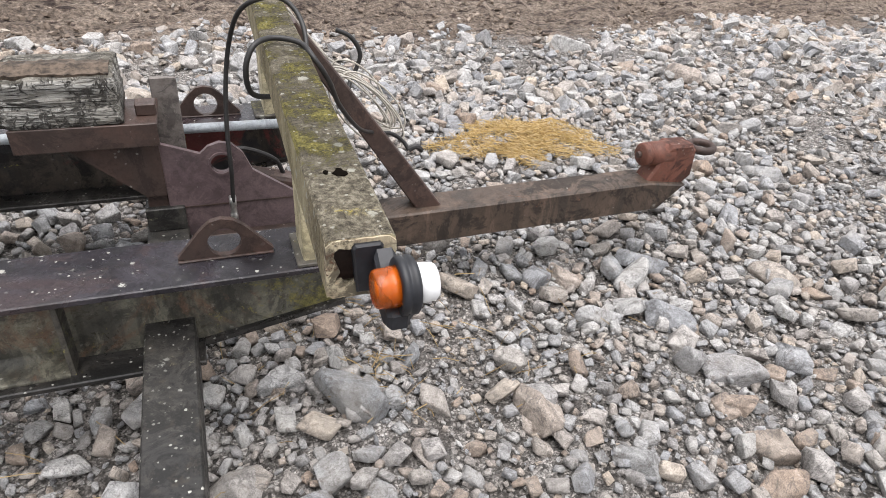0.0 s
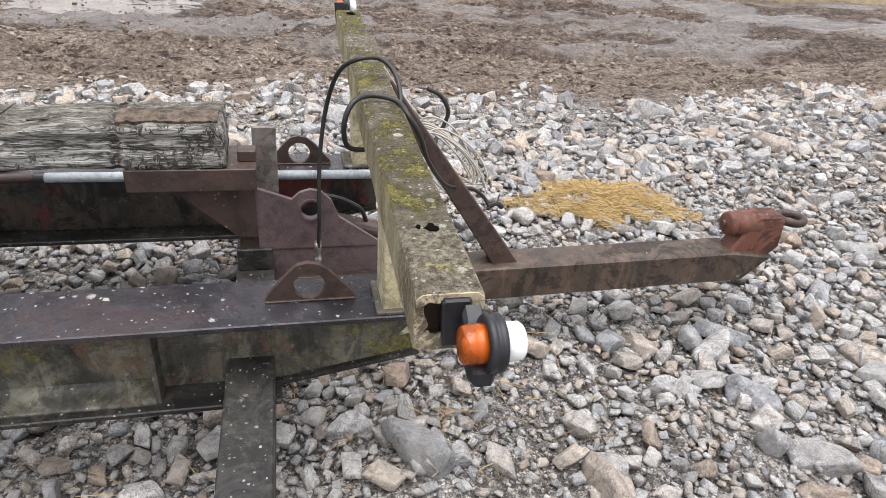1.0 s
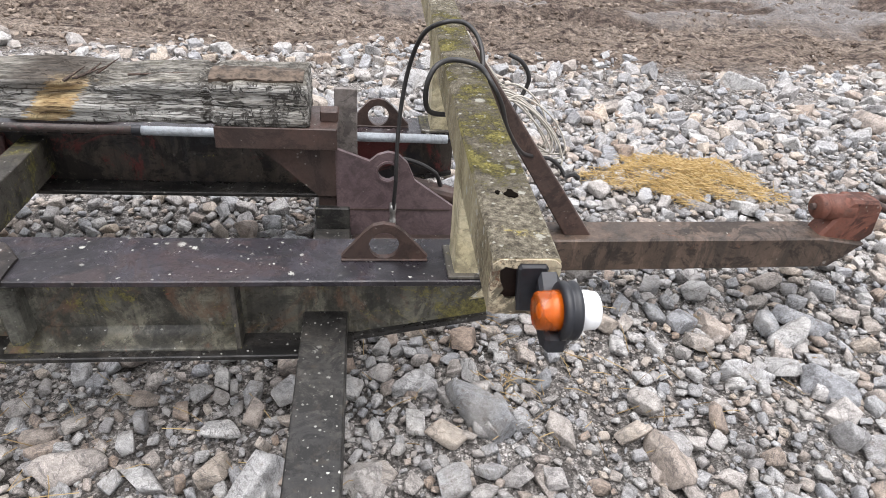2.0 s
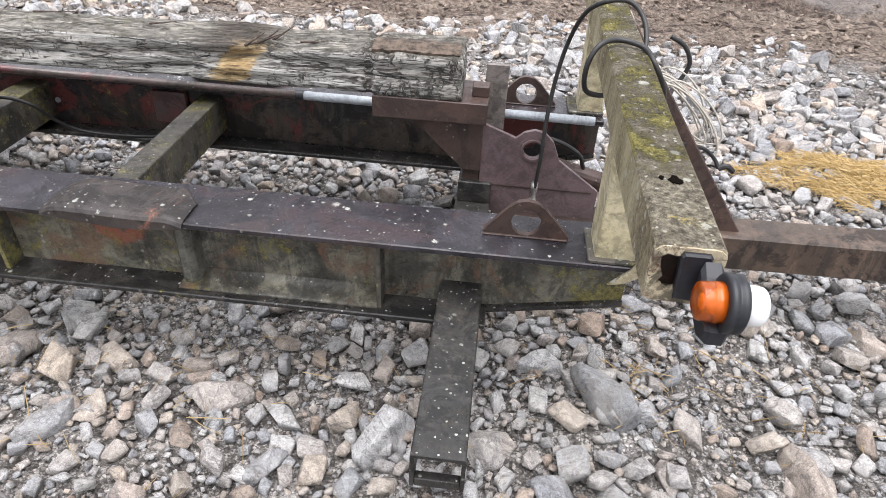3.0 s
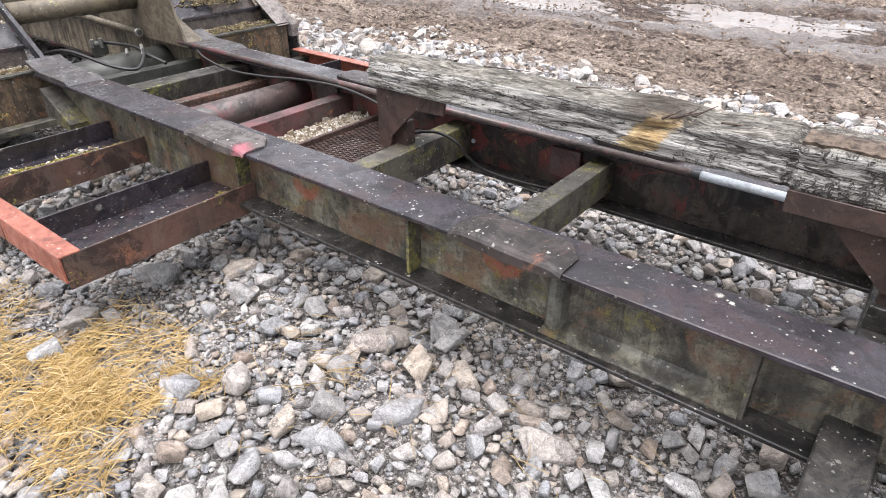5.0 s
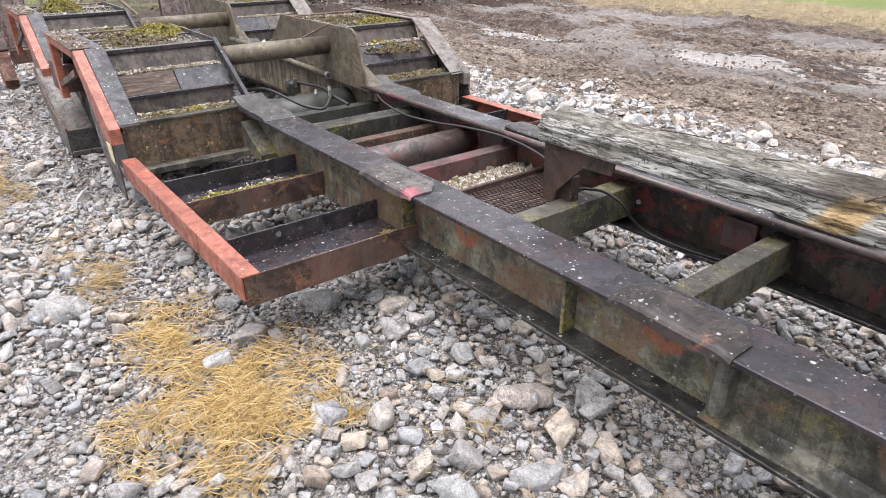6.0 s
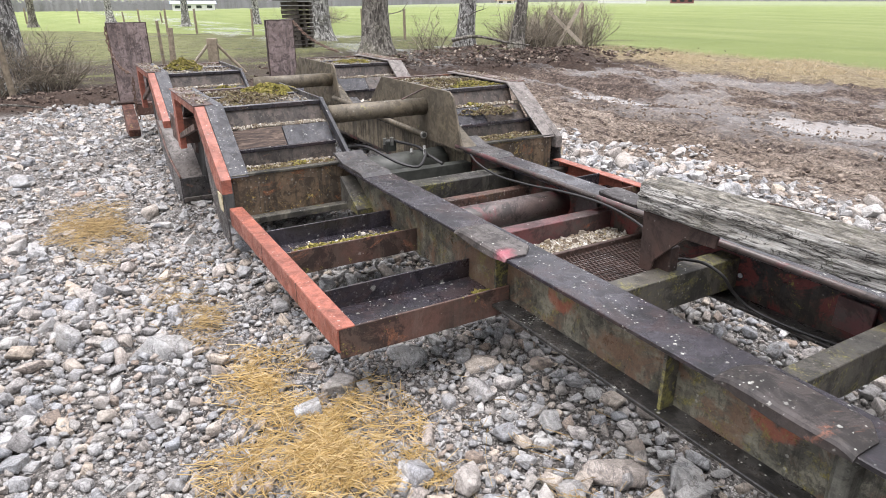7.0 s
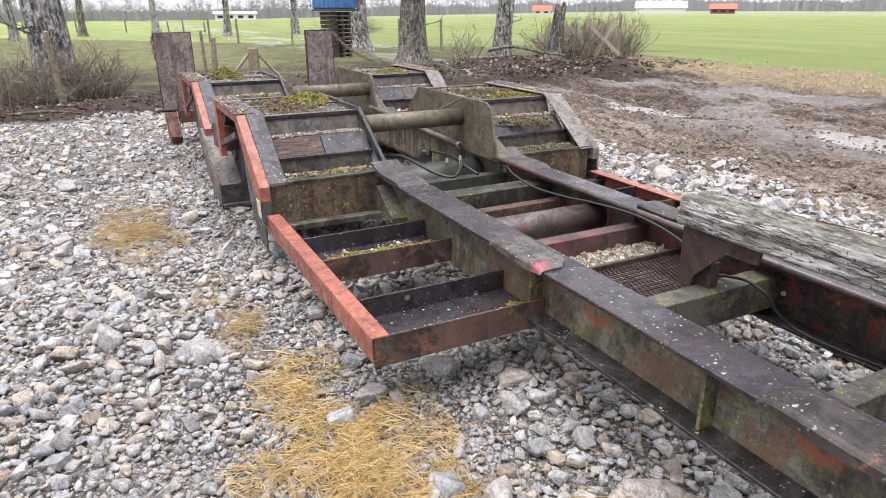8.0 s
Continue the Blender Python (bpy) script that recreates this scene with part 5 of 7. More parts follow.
def wheel_cover(x, far, name_label):
    """A raised cover over one wheel pair: sloped ribbed front, flat top, red outer edge."""
    top = 0.842
    edge_m, edge_label = (GREYBROWN, "worn grey outer edge") if far else (RED, "faded orange-red outer edge")
    run = [(0.0, 0.515), (-0.47, top), (-1.36, top), (-1.62, 0.62)]

    def lane(name, pts, y0, y1, material, parent, label="", bevel=0.002):
        a, b = side(y0, y1, far)
        return part(name, prism([(x + p, q) for p, q in pts], "y", a, b, bevel), material, parent, label)

    def bar(name, p, z0, z1, y0, y1, material, parent, label="", depth=0.012):
        a, b = side(y0, y1, far)
        return part(name, box(x + p - depth, x + p, a, b, z0, z1, 0.002), material, parent, label)

    cover = bar("wheel_cover", 0.02, 0.215, 0.525, -0.66, 0.088, TAN, trailer, name_label, 0.012)
    bar("front_lip", 0.035, 0.515, 0.530, -0.66, 0.10, DARK, cover, depth=0.05)
    # the trough behind the front wall and the sloped sheets
    lane("trough", [(0.01, 0.47), (0.01, 0.478), (-0.20, 0.49), (-0.20, 0.482)], -0.66, 0.09, DECKSHEET, cover)
    lane("riser", [(-0.195, 0.485), (-0.205, 0.485), (-0.225, 0.612), (-0.215, 0.612)], -0.62, 0.085, DECKSHEET, cover)
    bar("rib", -0.20, 0.600, 0.622, -0.62, 0.09, FLANGE, cover, depth=0.045)
    lane("deck_plank", [(-0.225, 0.618), (-0.335, 0.722), (-0.355, 0.700), (-0.245, 0.596)], -0.60, -0.235, DECKSHEET if far else PLANK, cover, "brown sheet strewn with grit" if far else "bare weathered wooden plank")
    lane("deck_sheet", [(-0.225, 0.620), (-0.335, 0.724), (-0.350, 0.708), (-0.240, 0.604)], -0.231, 0.085, NAVY, cover, "dark painted sheet")
    lane("step", [(-0.335, 0.712), (-0.43, 0.722), (-0.43, 0.712), (-0.335, 0.702)], -0.60, 0.085, DECKSHEET, cover)
    lane("riser", [(-0.42, 0.715), (-0.43, 0.715), (-0.485, 0.83), (-0.475, 0.83)], -0.60, 0.085, DECKSHEET, cover)
    bar("rib", -0.46, 0.826, 0.852, -0.60, 0.09, FLANGE, cover, depth=0.05)
    lane("top_sheet", [(-0.50, top - 0.025), (-1.40, top - 0.025), (-1.40, top - 0.012), (-0.50, top - 0.012)], -0.64, 0.09, BLUEGREY, cover)
    bar("rib", -0.93, 0.82, 0.85, -0.60, 0.09, FLANGE, cover, depth=0.05)
    bar("rear_lip", -1.36, 0.80, 0.852, -0.66, 0.09, WORN, cover, depth=0.05)
    lane("rear_slope", [(-1.40, 0.83), (-1.66, 0.60), (-1.67, 0.612), (-1.40, 0.845)], -0.64, 0.09, BLUEGREY, cover)
    # sloped edge plates
    slope = [(0.05, 0.50), (0.05, 0.535), (-0.46, 0.868), (-0.50, 0.868), (-0.50, 0.84), (-0.01, 0.50)]
    plate = [(0.04, 0.515), (0.03, 0.53), (-0.455, 0.872), (-1.40, 0.872), (-1.40, 0.862), (-0.47, 0.862)]
    lane("edge_plate", plate, -0.675, -0.565, GREYBROWN if far else NAVY, cover, "worn grey edge plate speckled with lichen" if far else "dark navy edge plate worn grey")
    lane("inner_edge", slope, 0.085, 0.11, NAVY, cover)
    if far:
        lane("inner_side", [(-0.60, 0.868), (-1.40, 0.868), (-1.66, 0.62), (-1.66, 0.56), (-0.60, 0.56)], 0.092, 0.104, OLIVE, cover, "olive-brown inner side plate")
    else:
        lane("inner_edge", [(-0.46, 0.868), (-1.40, 0.868), (-1.40, 0.78), (-0.46, 0.78)], 0.088, 0.10, BLUEGREY, cover)
    lane("outer_face", [(0.06, 0.43), (0.06, 0.515), (-0.47, 0.868), (-0.53, 0.868), (-0.53, 0.80), (-0.10, 0.43)], -0.735, -0.675, edge_m, cover, edge_label)
    lane("outer_top", [(-0.50, 0.815), (-0.50, 0.868), (-1.40, 0.868), (-1.40, 0.815)], -0.735, -0.69, edge_m, cover)
    lane("outer_top_plate", [(-0.47, 0.868), (-0.47, 0.876), (-1.41, 0.876), (-1.41, 0.868)], -0.745, -0.62, WORN, cover)
    lane("rear_post", [(-1.30, 0.44), (-1.30, 0.815), (-1.40, 0.815), (-1.40, 0.44)], -0.735, -0.69, RED, cover)
    lane("mid_brace", [(-0.62, 0.70), (-0.62, 0.74), (-1.30, 0.56), (-1.30, 0.52)], -0.73, -0.70, WORN, cover)
    lane("patch", [(0.055, 0.325), (0.055, 0.43), (-0.05, 0.43), (-0.02, 0.325)], -0.742, -0.736, CREAM, cover, "bare pale patch of worn metal")
    lane("skirt", [(0.10, 0.12), (0.10, 0.24), (0.045, 0.43), (-0.10, 0.60), (-0.37, 0.66), (-0.36, 0.52), (-0.31, 0.36), (-0.19, 0.22), (-0.06, 0.14)], -0.732, -0.722, BLUEGREY, cover, "curved grey skirt plate")
    # inner upright gusset beside the frame
    if far:
        lane("upright_gusset", [(0.16, TOP), (0.03, 0.872), (-0.02, 0.905), (-0.68, 0.905), (-0.95, TOP)], 0.225, 0.240, OLIVE, cover, "tall olive-brown upright plate")
    if far:
        lane("slope_strap", [(0.17, TOP + 0.004), (-0.30, 0.742), (-0.62, 0.745), (-0.62, 0.730), (-0.31, 0.728), (0.13, TOP + 0.002)], 0.10, 0.222, OLIVE, cover)
    lane("bend_pad", [(0.44, TOP + 0.001), (0.40, TOP + 0.018), (0.12, TOP + 0.022), (-0.02, TOP + 0.06), (-0.05, TOP + 0.05), (0.10, TOP + 0.001)], 0.0, 0.19, BLUEGREY, cover)
    return cover


COVERS = {}
for far in (False, True):
    for x, label in ((-4.05, "front wheel cover, rusty ribbed plates with grit and moss"), (-6.25, "rear wheel cover, rusty ribbed plates with moss on top")):
        COVERS[far, x] = wheel_cover(x, far, label)


def axle_tube(x, z):
    part("axle_tube", rod((x, 0.12, z), (x, W - 0.23, z), 0.062, n=28), OLIVE, trailer, "thick round axle tube with mossy brown paint", True)


axle_tube(-4.43, 0.76)
part("tie_rod", rod((-4.40, W - 0.228, 0.900), (-4.40, W - 0.44, 0.826), 0.006, n=8), WORN, trailer, "thin rod welded from the plate to the axle tube")
axle_tube(-6.33, 0.76)


def wheel(x, far):
    a, b = side(-0.56, -0.32, far)
    c = (a + b) / 2
    prof = [(-0.11, 0.20), (-0.12, 0.27), (-0.125, 0.33), (-0.105, 0.375), (-0.06, 0.385), (0.06, 0.385), (0.105, 0.375), (0.125, 0.33), (0.12, 0.27), (0.11, 0.20)]
    hub = part("wheel", lathe([(-0.10, 0.06), (-0.10, 0.19), (-0.06, 0.20), (0.06, 0.20), (0.10, 0.19), (0.10, 0.06)], (x, c, 0.365), "y", 32), WORN, trailer, "old trailer wheel under the cover", True)
    part("tyre", lathe(prof, (x, c, 0.365), "y", 40), TYRE, hub, "worn black tyre", True)
    part("hub_cap", lathe([(-0.13, 0.03), (-0.13, 0.06), (-0.10, 0.08), (0.10, 0.08)], (x, c, 0.365), "y", 20), RUST, hub)


for far in (False, True):
    for x in (-4.80, -5.80, -7.0, -7.98):
        wheel(x, far)


def mud_scoop(far):
    """A curved sheet-steel bucket hung between the two wheel covers."""
    a, b = side(-0.775, -0.50, far)
    s0, s1 = side(-0.783, -0.775, far)
    under = [(-5.30, 0.03), (-5.52, 0.035), (-5.75, 0.10), (-5.97, 0.21), (-6.14, 0.33), (-6.28, 0.47)]
    inner = [(px + 0.03, pz + 0.045) for px, pz in under]
    body = part("mud_scoop", prism(under + inner[::-1], "y", a, b, 0.003), GREYBROWN, trailer, "curved grey sheet-steel scoop behind the front wheel cover")
    part("front_wall", box(-5.305, -5.293, a, b, 0.03, 0.225, 0.002), BLUEGREY, body)
    cheek = under + [(-6.22, 0.52), (-6.05, 0.44), (-5.86, 0.33), (-5.66, 0.27), (-5.30, 0.225)]
    part("cheek", prism(cheek, "y", s0, s1, 0.002), BLUEGREY, body, "dented dark cheek plate")
    part("cheek_lip", sweep([(-6.22, (s0 + s1) / 2, 0.525), (-6.05, (s0 + s1) / 2, 0.445), (-5.86, (s0 + s1) / 2, 0.335), (-5.66, (s0 + s1) / 2, 0.275), (-5.30, (s0 + s1) / 2, 0.23)], 0.009, 8), WORN, body)
    part("inner_box", box(-5.95, -5.62, *side(-0.70, -0.52, far), 0.42, 0.62, 0.004), WORN, body, "brown box bracket")


mud_scoop(False)
mud_scoop(True)


def ramp(y0, y1):
    """A loading ramp folded upright at the tail."""
    x = -8.62
    ob = part("loading_ramp", box(x - 0.05, x, y0, y0 + 0.012, 0.36, 1.235, 0.002), RUST, trailer, "rusty loading ramp folded upright at the tail")
    part("side_channel", box(x - 0.05, x, y1 - 0.012, y1, 0.36, 1.235, 0.002), RUST, ob)
    for z in (0.50, 0.74, 0.98):
        part("rung", box(x - 0.048, x - 0.012, y0 + 0.012, y1 - 0.012, z, z + 0.04, 0), RUST, ob)
    studs = bmesh.new()
    for i in range(9):
        for j in range(22):
            box(x + 0.003, x + 0.006, y0 + 0.03 + (y1 - y0 - 0.06) * (i + 0.25 + 0.5 * (j % 2)) / 9 - 0.006, y0 + 0.03 + (y1 - y0 - 0.06) * (i + 0.25 + 0.5 * (j % 2)) / 9 + 0.006, 0.38 + 0.0385 * j, 0.385 + 0.0385 * j, 0, studs)
    tagged(part("tread_studs", studs, RAMP, ob), "raised tread studs", kind="stuff")
    part("tread_plate", box(x - 0.010, x + 0.004, y0 + 0.012, y1 - 0.012, 0.36, 1.235, 0.002), RAMP, ob, "brown tread plate")
    part("top_edge", box(x - 0.055, x + 0.008, y0 - 0.002, y1 + 0.002, 1.235, 1.243, 0.002), RUST, ob)
    part("hinge", rod((x - 0.01, y0 - 0.03, 0.36), (x - 0.01, y1 + 0.03, 0.36), 0.022), RUST, ob)


ramp(-0.88, -0.46)
ramp(0.91, 1.27)
part("tail_beam", box(-8.66, -8.50, -0.72, W + 0.72, 0.22, 0.36, 0.004), WORN, trailer, "rusty tail beam")
part("tail_foot", prism([(-8.62, 0.03), (-8.30, 0.02), (-8.26, 0.10), (-8.60, 0.34), (-8.70, 0.34)], "y", -0.86, -0.74, 0.003), REDRUST, trailer, "rust-red tail foot")


def chain(points, name_label):
    line = glide(points, 6)
    bm = bmesh.new()
    total = sum((b - a).length for a, b in zip(line, line[1:]))
    links = int(total / 0.045)
    dist, k = 0.0, 0
    for i in range(links):
        want = total * (i + 0.5) / links
        while k < len(line) - 2 and dist + (line[k + 1] - line[k]).length < want:
            dist += (line[k + 1] - line[k]).length
            k += 1
        d = (line[k + 1] - line[k]).normalized()
        c = line[k] + d * (want - dist)
        s = Vector((1, 0.2, 0)).cross(d).normalized() if i % 2 else d.cross(Vector((1, 0.2, 0)).cross(d)).normalized()
        oval = [c + d * (0.030 * math.cos(q)) + s * (0.016 * math.sin(q)) for q in [j * math.pi / 3 for j in range(6)]]
        for p, q in zip(oval, oval[1:] + oval[:1]):
            rod(p, q, 0.0065, n=4, bm=bm)
    part("chain", bm, CHAIN, trailer, name_label)


chain([(-8.57, -0.895, 1.20), (-8.48, -0.89, 0.98), (-8.35, -0.85, 0.82), (-8.15, -0.80, 0.76), (-8.05, -0.76, 0.74)], "rusty chain slung from the ramp")
chain([(-8.05, -0.745, 0.70), (-8.04, -0.76, 0.45), (-8.04, -0.75, 0.25)], "rusty chain hanging down")
chain([(-8.60, 1.26, 1.22), (-8.35, 1.35, 1.05), (-8.0, 1.45, 0.94), (-7.70, 1.50, 0.90)], "rusty chain slung from the ramp")

# conduit along the far beam
conduit = part("conduit_pipe", rod((-0.71, 0.868, 0.535), (0.36, 0.868, 0.530), 0.0165, n=20), GALV, trailer, "pale galvanised conduit pipe", True)
part("sleeve", rod((-0.735, 0.868, 0.535), (-0.705, 0.868, 0.535), 0.019), RUBBER, conduit)
part("rusty_pipe", rod((-3.98, 0.868, 0.545), (-0.72, 0.868, 0.535), 0.0145, n=16), PIPE, conduit, "rusty length of pipe", True)
stub = part("brake_pipe", rod((-6.2, 0.83, 0.60), (-4.36, 0.82, 0.56), 0.022, n=16), OLIVE, trailer, "grey-brown pipe with an open end", True)
part("pipe_mouth", rod((-4.372, 0.82, 0.560), (-4.357, 0.82, 0.560), 0.026, n=16), STEEL, stub)
# black disc added on the solid rod for the shade in its mouth
part("pipe_mouth_shade", rod((-4.362, 0.82, 0.560), (-4.354, 0.82, 0.560), 0.017, n=16), BLACKIN, stub)

# brake and hydraulic gear in the dark between the beams
tank = part("air_tank", rod((-4.28, 0.16, 0.34), (-4.28, 0.92, 0.36), 0.12, n=28), BLACKIN, trailer, "black air tank between the beams", True)
valve = part("valve_block", box(-4.62, -4.54, 0.60, 0.68, 0.42, 0.50, 0.006), BLACKIN, trailer, "brake valve with pale fittings")
for dx, dy, dz in ((0.02, 0.02, 0.10), (0.06, 0.06, 0.11), (0.03, 0.09, 0.08)):
    part("fitting", rod((-4.60 + dx, 0.58 + dy, 0.47), (-4.60 + dx, 0.58 + dy, 0.42 + dz), 0.014, n=10), STEEL, valve)
for pts in ([(-4.5, 0.22, 0.50), (-4.3, 0.32, 0.54), (-4.0, 0.42, 0.48), (-3.9, 0.52, 0.46), (-3.98, 0.62, 0.50), (-4.05, 0.66, 0.52)],
            [(-4.56, 0.66, 0.50), (-4.30, 0.74, 0.49), (-4.12, 0.72, 0.46), (-4.02, 0.66, 0.50), (-3.85, 0.68, 0.47)]):
    part("air_hose", sweep(pts, 0.010), HOSE, valve, "black air hose")
for p in ((-4.06, 0.66, 0.52), (-4.02, 0.64, 0.50), (-4.14, 0.60, 0.49)):
    part("coupling", rod(p, (p[0] - 0.06, p[1] + 0.03, p[2] + 0.015), 0.011, n=10), STEEL, valve)


# ---- timber that lies on the stands ----
def timber():
    """An old squared log: uneven faces, checks along the grain, a torn gouge."""
    rng = random.Random(11)
    x0, x1, n, k = -1.985, -0.105, 190, 60
    bm = bmesh.new()
    rings = []
    for i in range(n + 1):
        t = i / n
        x = x0 + (x1 - x0) * t
        hw, hh = 0.098, 0.060 + 0.016 * t
        cy, cz = 0.603 + 0.012 * math.sin(t * 4), 0.703 + hh
        loop = []
        for j in range(k):
            a = 2 * math.pi * j / k
            c, s = math.cos(a), math.sin(a)
            p = 5.0
            r = 1.0 / (abs(c) ** p + abs(s) ** p) ** (1 / p)
            v = Vector((x, c * r * hw, s * r * hh))
            d = noise.noise(Vector((x * 1.3, c * 2.2, s * 2.2 + 7))) * 0.012 + noise.noise(Vector((x * 4.5, c * 9, s * 9))) * 0.006
            d -= 0.014 * max(0.0, noise.noise(Vector((x * 1.1, a * 3.1, 3.3))) - 0.1) * 2
            d -= 0.006 * max(0.0, noise.noise(Vector((x * 2.2, c * 15, s * 15 + 4)))) + 0.003 * noise.noise(Vector((x * 14, c * 30, s * 30)))
            gouge = math.exp(-((x + 0.775 - 0.25 * (s - 0.3)) / 0.075) ** 2) * (0.5 - 0.5 * c) * max(0.0, 0.55 + 0.45 * s)
            d -= 0.034 * gouge
            split = math.exp(-((x + 0.385) / 0.012) ** 2) * (0.008 + 0.004 * s)
            d -= split
            if abs(i - 0) < 1 or abs(i - n) < 1:
                d -= 0.006
            yy = v.y * (1 + d / hw)
            zz = v.z * (1 + d / hh)
            if s > 0.72:
                zz -= 0.010 * abs(noise.noise(Vector((x * 7, c * 6, 1))))
            loop.append(bm.verts.new((x + (0.006 * noise.noise(Vector((c * 4, s * 4, i))) if i in (0, n) else 0), cy + yy, cz + zz)))
        rings.append(loop)
    for a, b in zip(rings, rings[1:]):
        for j in range(k):
            bm.faces.new((a[j], a[(j + 1) % k], b[(j + 1) % k], b[j]))
    bm.faces.new(rings[0][::-1])
    bm.faces.new(rings[-1])
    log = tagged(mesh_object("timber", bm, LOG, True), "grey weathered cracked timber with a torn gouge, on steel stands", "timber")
    for q in range(5):
        sp = bmesh.new()
        x = -0.735 + 0.015 * q
        rod((x - 0.03, 0.525 + 0.010 * q, 0.822), (x + rng.uniform(0.0, 0.07), 0.54 + 0.014 * q, 0.842 + rng.uniform(0.0, 0.035)), 0.005, 0.001, 5, sp)
        part("splinter", sp, PLANK, log)
    # a loose slab of brown bark on the end
    slab, rows = bmesh.new(), []
    for i in range(27):
        x = -0.375 + 0.26 * i / 26
        wob = noise.noise(Vector((x * 26, 2.0, 0)))
        y0, z0 = 0.512 + 0.016 * wob, 0.850 + 0.006 * noise.noise(Vector((x * 18, 5.0, 0))) + 0.004 * (i % 7 == 3)
        y1 = 0.60 + 0.022 * noise.noise(Vector((x * 15, 9.0, 0)))
        rows.append([slab.verts.new(q) for q in ((x, y0, z0 - 0.013), (x, y0 - 0.004, z0), (x, (y0 + y1) / 2, z0 + 0.012 + 0.004 * wob), (x, y1, z0 + 0.008), (x, y1, z0 - 0.012))])
    for p, q in zip(rows, rows[1:]):
        for j in range(5):
            slab.faces.new((p[j], p[(j + 1) % 5], q[(j + 1) % 5], q[j]))
    slab.faces.new(rows[0])
    slab.faces.new(rows[-1][::-1])
    part("bark_slab", slab, BARKSLAB, log, "loose slab of brown bark")
    for x in (-0.25, -0.6, -1.1, -1.5):
        sp = bmesh.new()
        y = 0.54 + rng.uniform(0, 0.1)
        rod((x, y, 0.838), (x + rng.uniform(0.08, 0.2), y + 0.01, 0.848), 0.0035, 0.001, 5, sp)
        part("splinter", sp, PLANK, log)
    return log


timber()

# ---- hose looped over the crossbar ----
hose_path = [(0.150, 0.50, 0.40), (0.152, 0.49, 0.47), (0.156, 0.485, 0.56), (0.157, 0.50, 0.66), (0.166, 0.52, 0.78), (0.185, 0.52, 0.90), (0.215, 0.48, 1.00),
             (0.262, 0.44, 1.045), (0.324, 0.45, 1.045), (0.362, 0.42, 1.01), (0.368, 0.36, 0.955), (0.345, 0.30, 0.885), (0.28, 0.24, 0.872), (0.215, 0.19, 0.895),
             (0.203, 0.17, 0.96), (0.226, 0.185, 1.008), (0.275, 0.225, 1.012), (0.330, 0.20, 1.006), (0.352, 0.15, 0.985), (0.385, 0.16, 0.93), (0.43, 0.25, 0.83), (0.52, 0.42, 0.69),
             (0.60, 0.55, 0.615), (0.67, 0.60, 0.585), (0.715, 0.61, 0.55), (0.735, 0.60, 0.52)]
hose = tagged(mesh_object("hydraulic_hose", sweep(hose_path, 0.0064, 12), HOSE, True), "black hydraulic hose looped over the crossbar", "hose")
part("crimp_fitting", lathe([(-0.05, 0.009), (-0.05, 0.0115), (-0.03, 0.0115), (-0.028, 0.0095), (-0.005, 0.0095), (-0.003, 0.011), (0.03, 0.011), (0.03, 0.009)], (0.150, 0.497, 0.435), "z", 14), STEEL, hose, "crimped steel fitting", True)
part("hose_tail", sweep([(0.735, 0.60, 0.52), (0.76, 0.60, 0.53), (0.785, 0.61, 0.51)], 0.0095), HOSE, hose)
stub_hose = tagged(mesh_object("short_hose", sweep([(0.535, 0.80, 0.868), (0.584, 0.80, 0.842), (0.614, 0.80, 0.79), (0.602, 0.80, 0.739), (0.575, 0.78, 0.70), (0.56, 0.74, 0.66)], 0.0075, 10), HOSE, True), "short black hose end behind the crossbar", "hose")

# ---- coil of grey cable hung on the brace ----
def cable_coil():
    rng = random.Random(8)
    coil = tagged(new("cable_coil"), "coil of pale grey electric cable hanging by the drawbar brace", "cable")
    for k in range(9):
        a = Vector((0.50 + rng.uniform(-0.02, 0.03), 0.66 + 0.018 * k + rng.uniform(-0.01, 0.01), 0.765 + rng.uniform(-0.02, 0.015)))
        b = Vector((0.70 + rng.uniform(-0.03, 0.03), 0.62 + 0.016 * k + rng.uniform(-0.01, 0.01), 0.545 + rng.uniform(-0.03, 0.04)))
        axis = b - a
        out = Vector((axis.z, 0, -axis.x)).normalized() * -1 * rng.uniform(0.03, 0.07)
        mid = (a + b) / 2
        pts = [mid + axis * 0.5 * math.cos(q) + out * math.sin(q) + Vector((0, rng.uniform(-0.008, 0.008), 0)) for q in [j * math.pi / 5 for j in range(11)]]
        part("cable_turn", sweep(pts, 0.0032, 6, None, 5), CABLE, coil, smooth=True)
    for k in range(3):
        part("cable_tail", sweep([(0.345 + 0.01 * k, 0.60 + 0.03 * k, 0.97), (0.40, 0.63 + 0.02 * k, 0.92), (0.48, 0.66, 0.80 + 0.01 * k)], 0.0042, 6, None, 5), CABLE, coil, smooth=True)
    return coil


cable_coil()
tagged(mesh_object("wiring_cable", sweep([(-3.75, 0.84, 0.53), (-3.60, 0.80, 0.51), (-3.35, 0.78, 0.49), (-3.05, 0.80, 0.50), (-2.80, 0.80, 0.53), (-2.5, 0.83, 0.535), (-2.2, 0.80, 0.51), (-1.95, 0.70, 0.47), (-1.87, 0.72, 0.475),
                                          (-1.78, 0.72, 0.49), (-1.70, 0.74, 0.46), (-1.68, 0.80, 0.38), (-1.62, 0.86, 0.31), (-1.45, 0.90, 0.285), (-1.2, 0.95, 0.283)], 0.0065, 8), HOSE, True), "black wiring cable sagging along the far beam", "cable")

# ---- grit, leaves and moss that lie on the trailer ----
rng_np = np.random.default_rng(21)
PEBBLES = [chip_shape(np.random.default_rng(100 + k), 0.0, 2) for k in range(14)]
CRUMBS = [chip_shape(np.random.default_rng(120 + k), 0.0, 0) for k in range(14)]


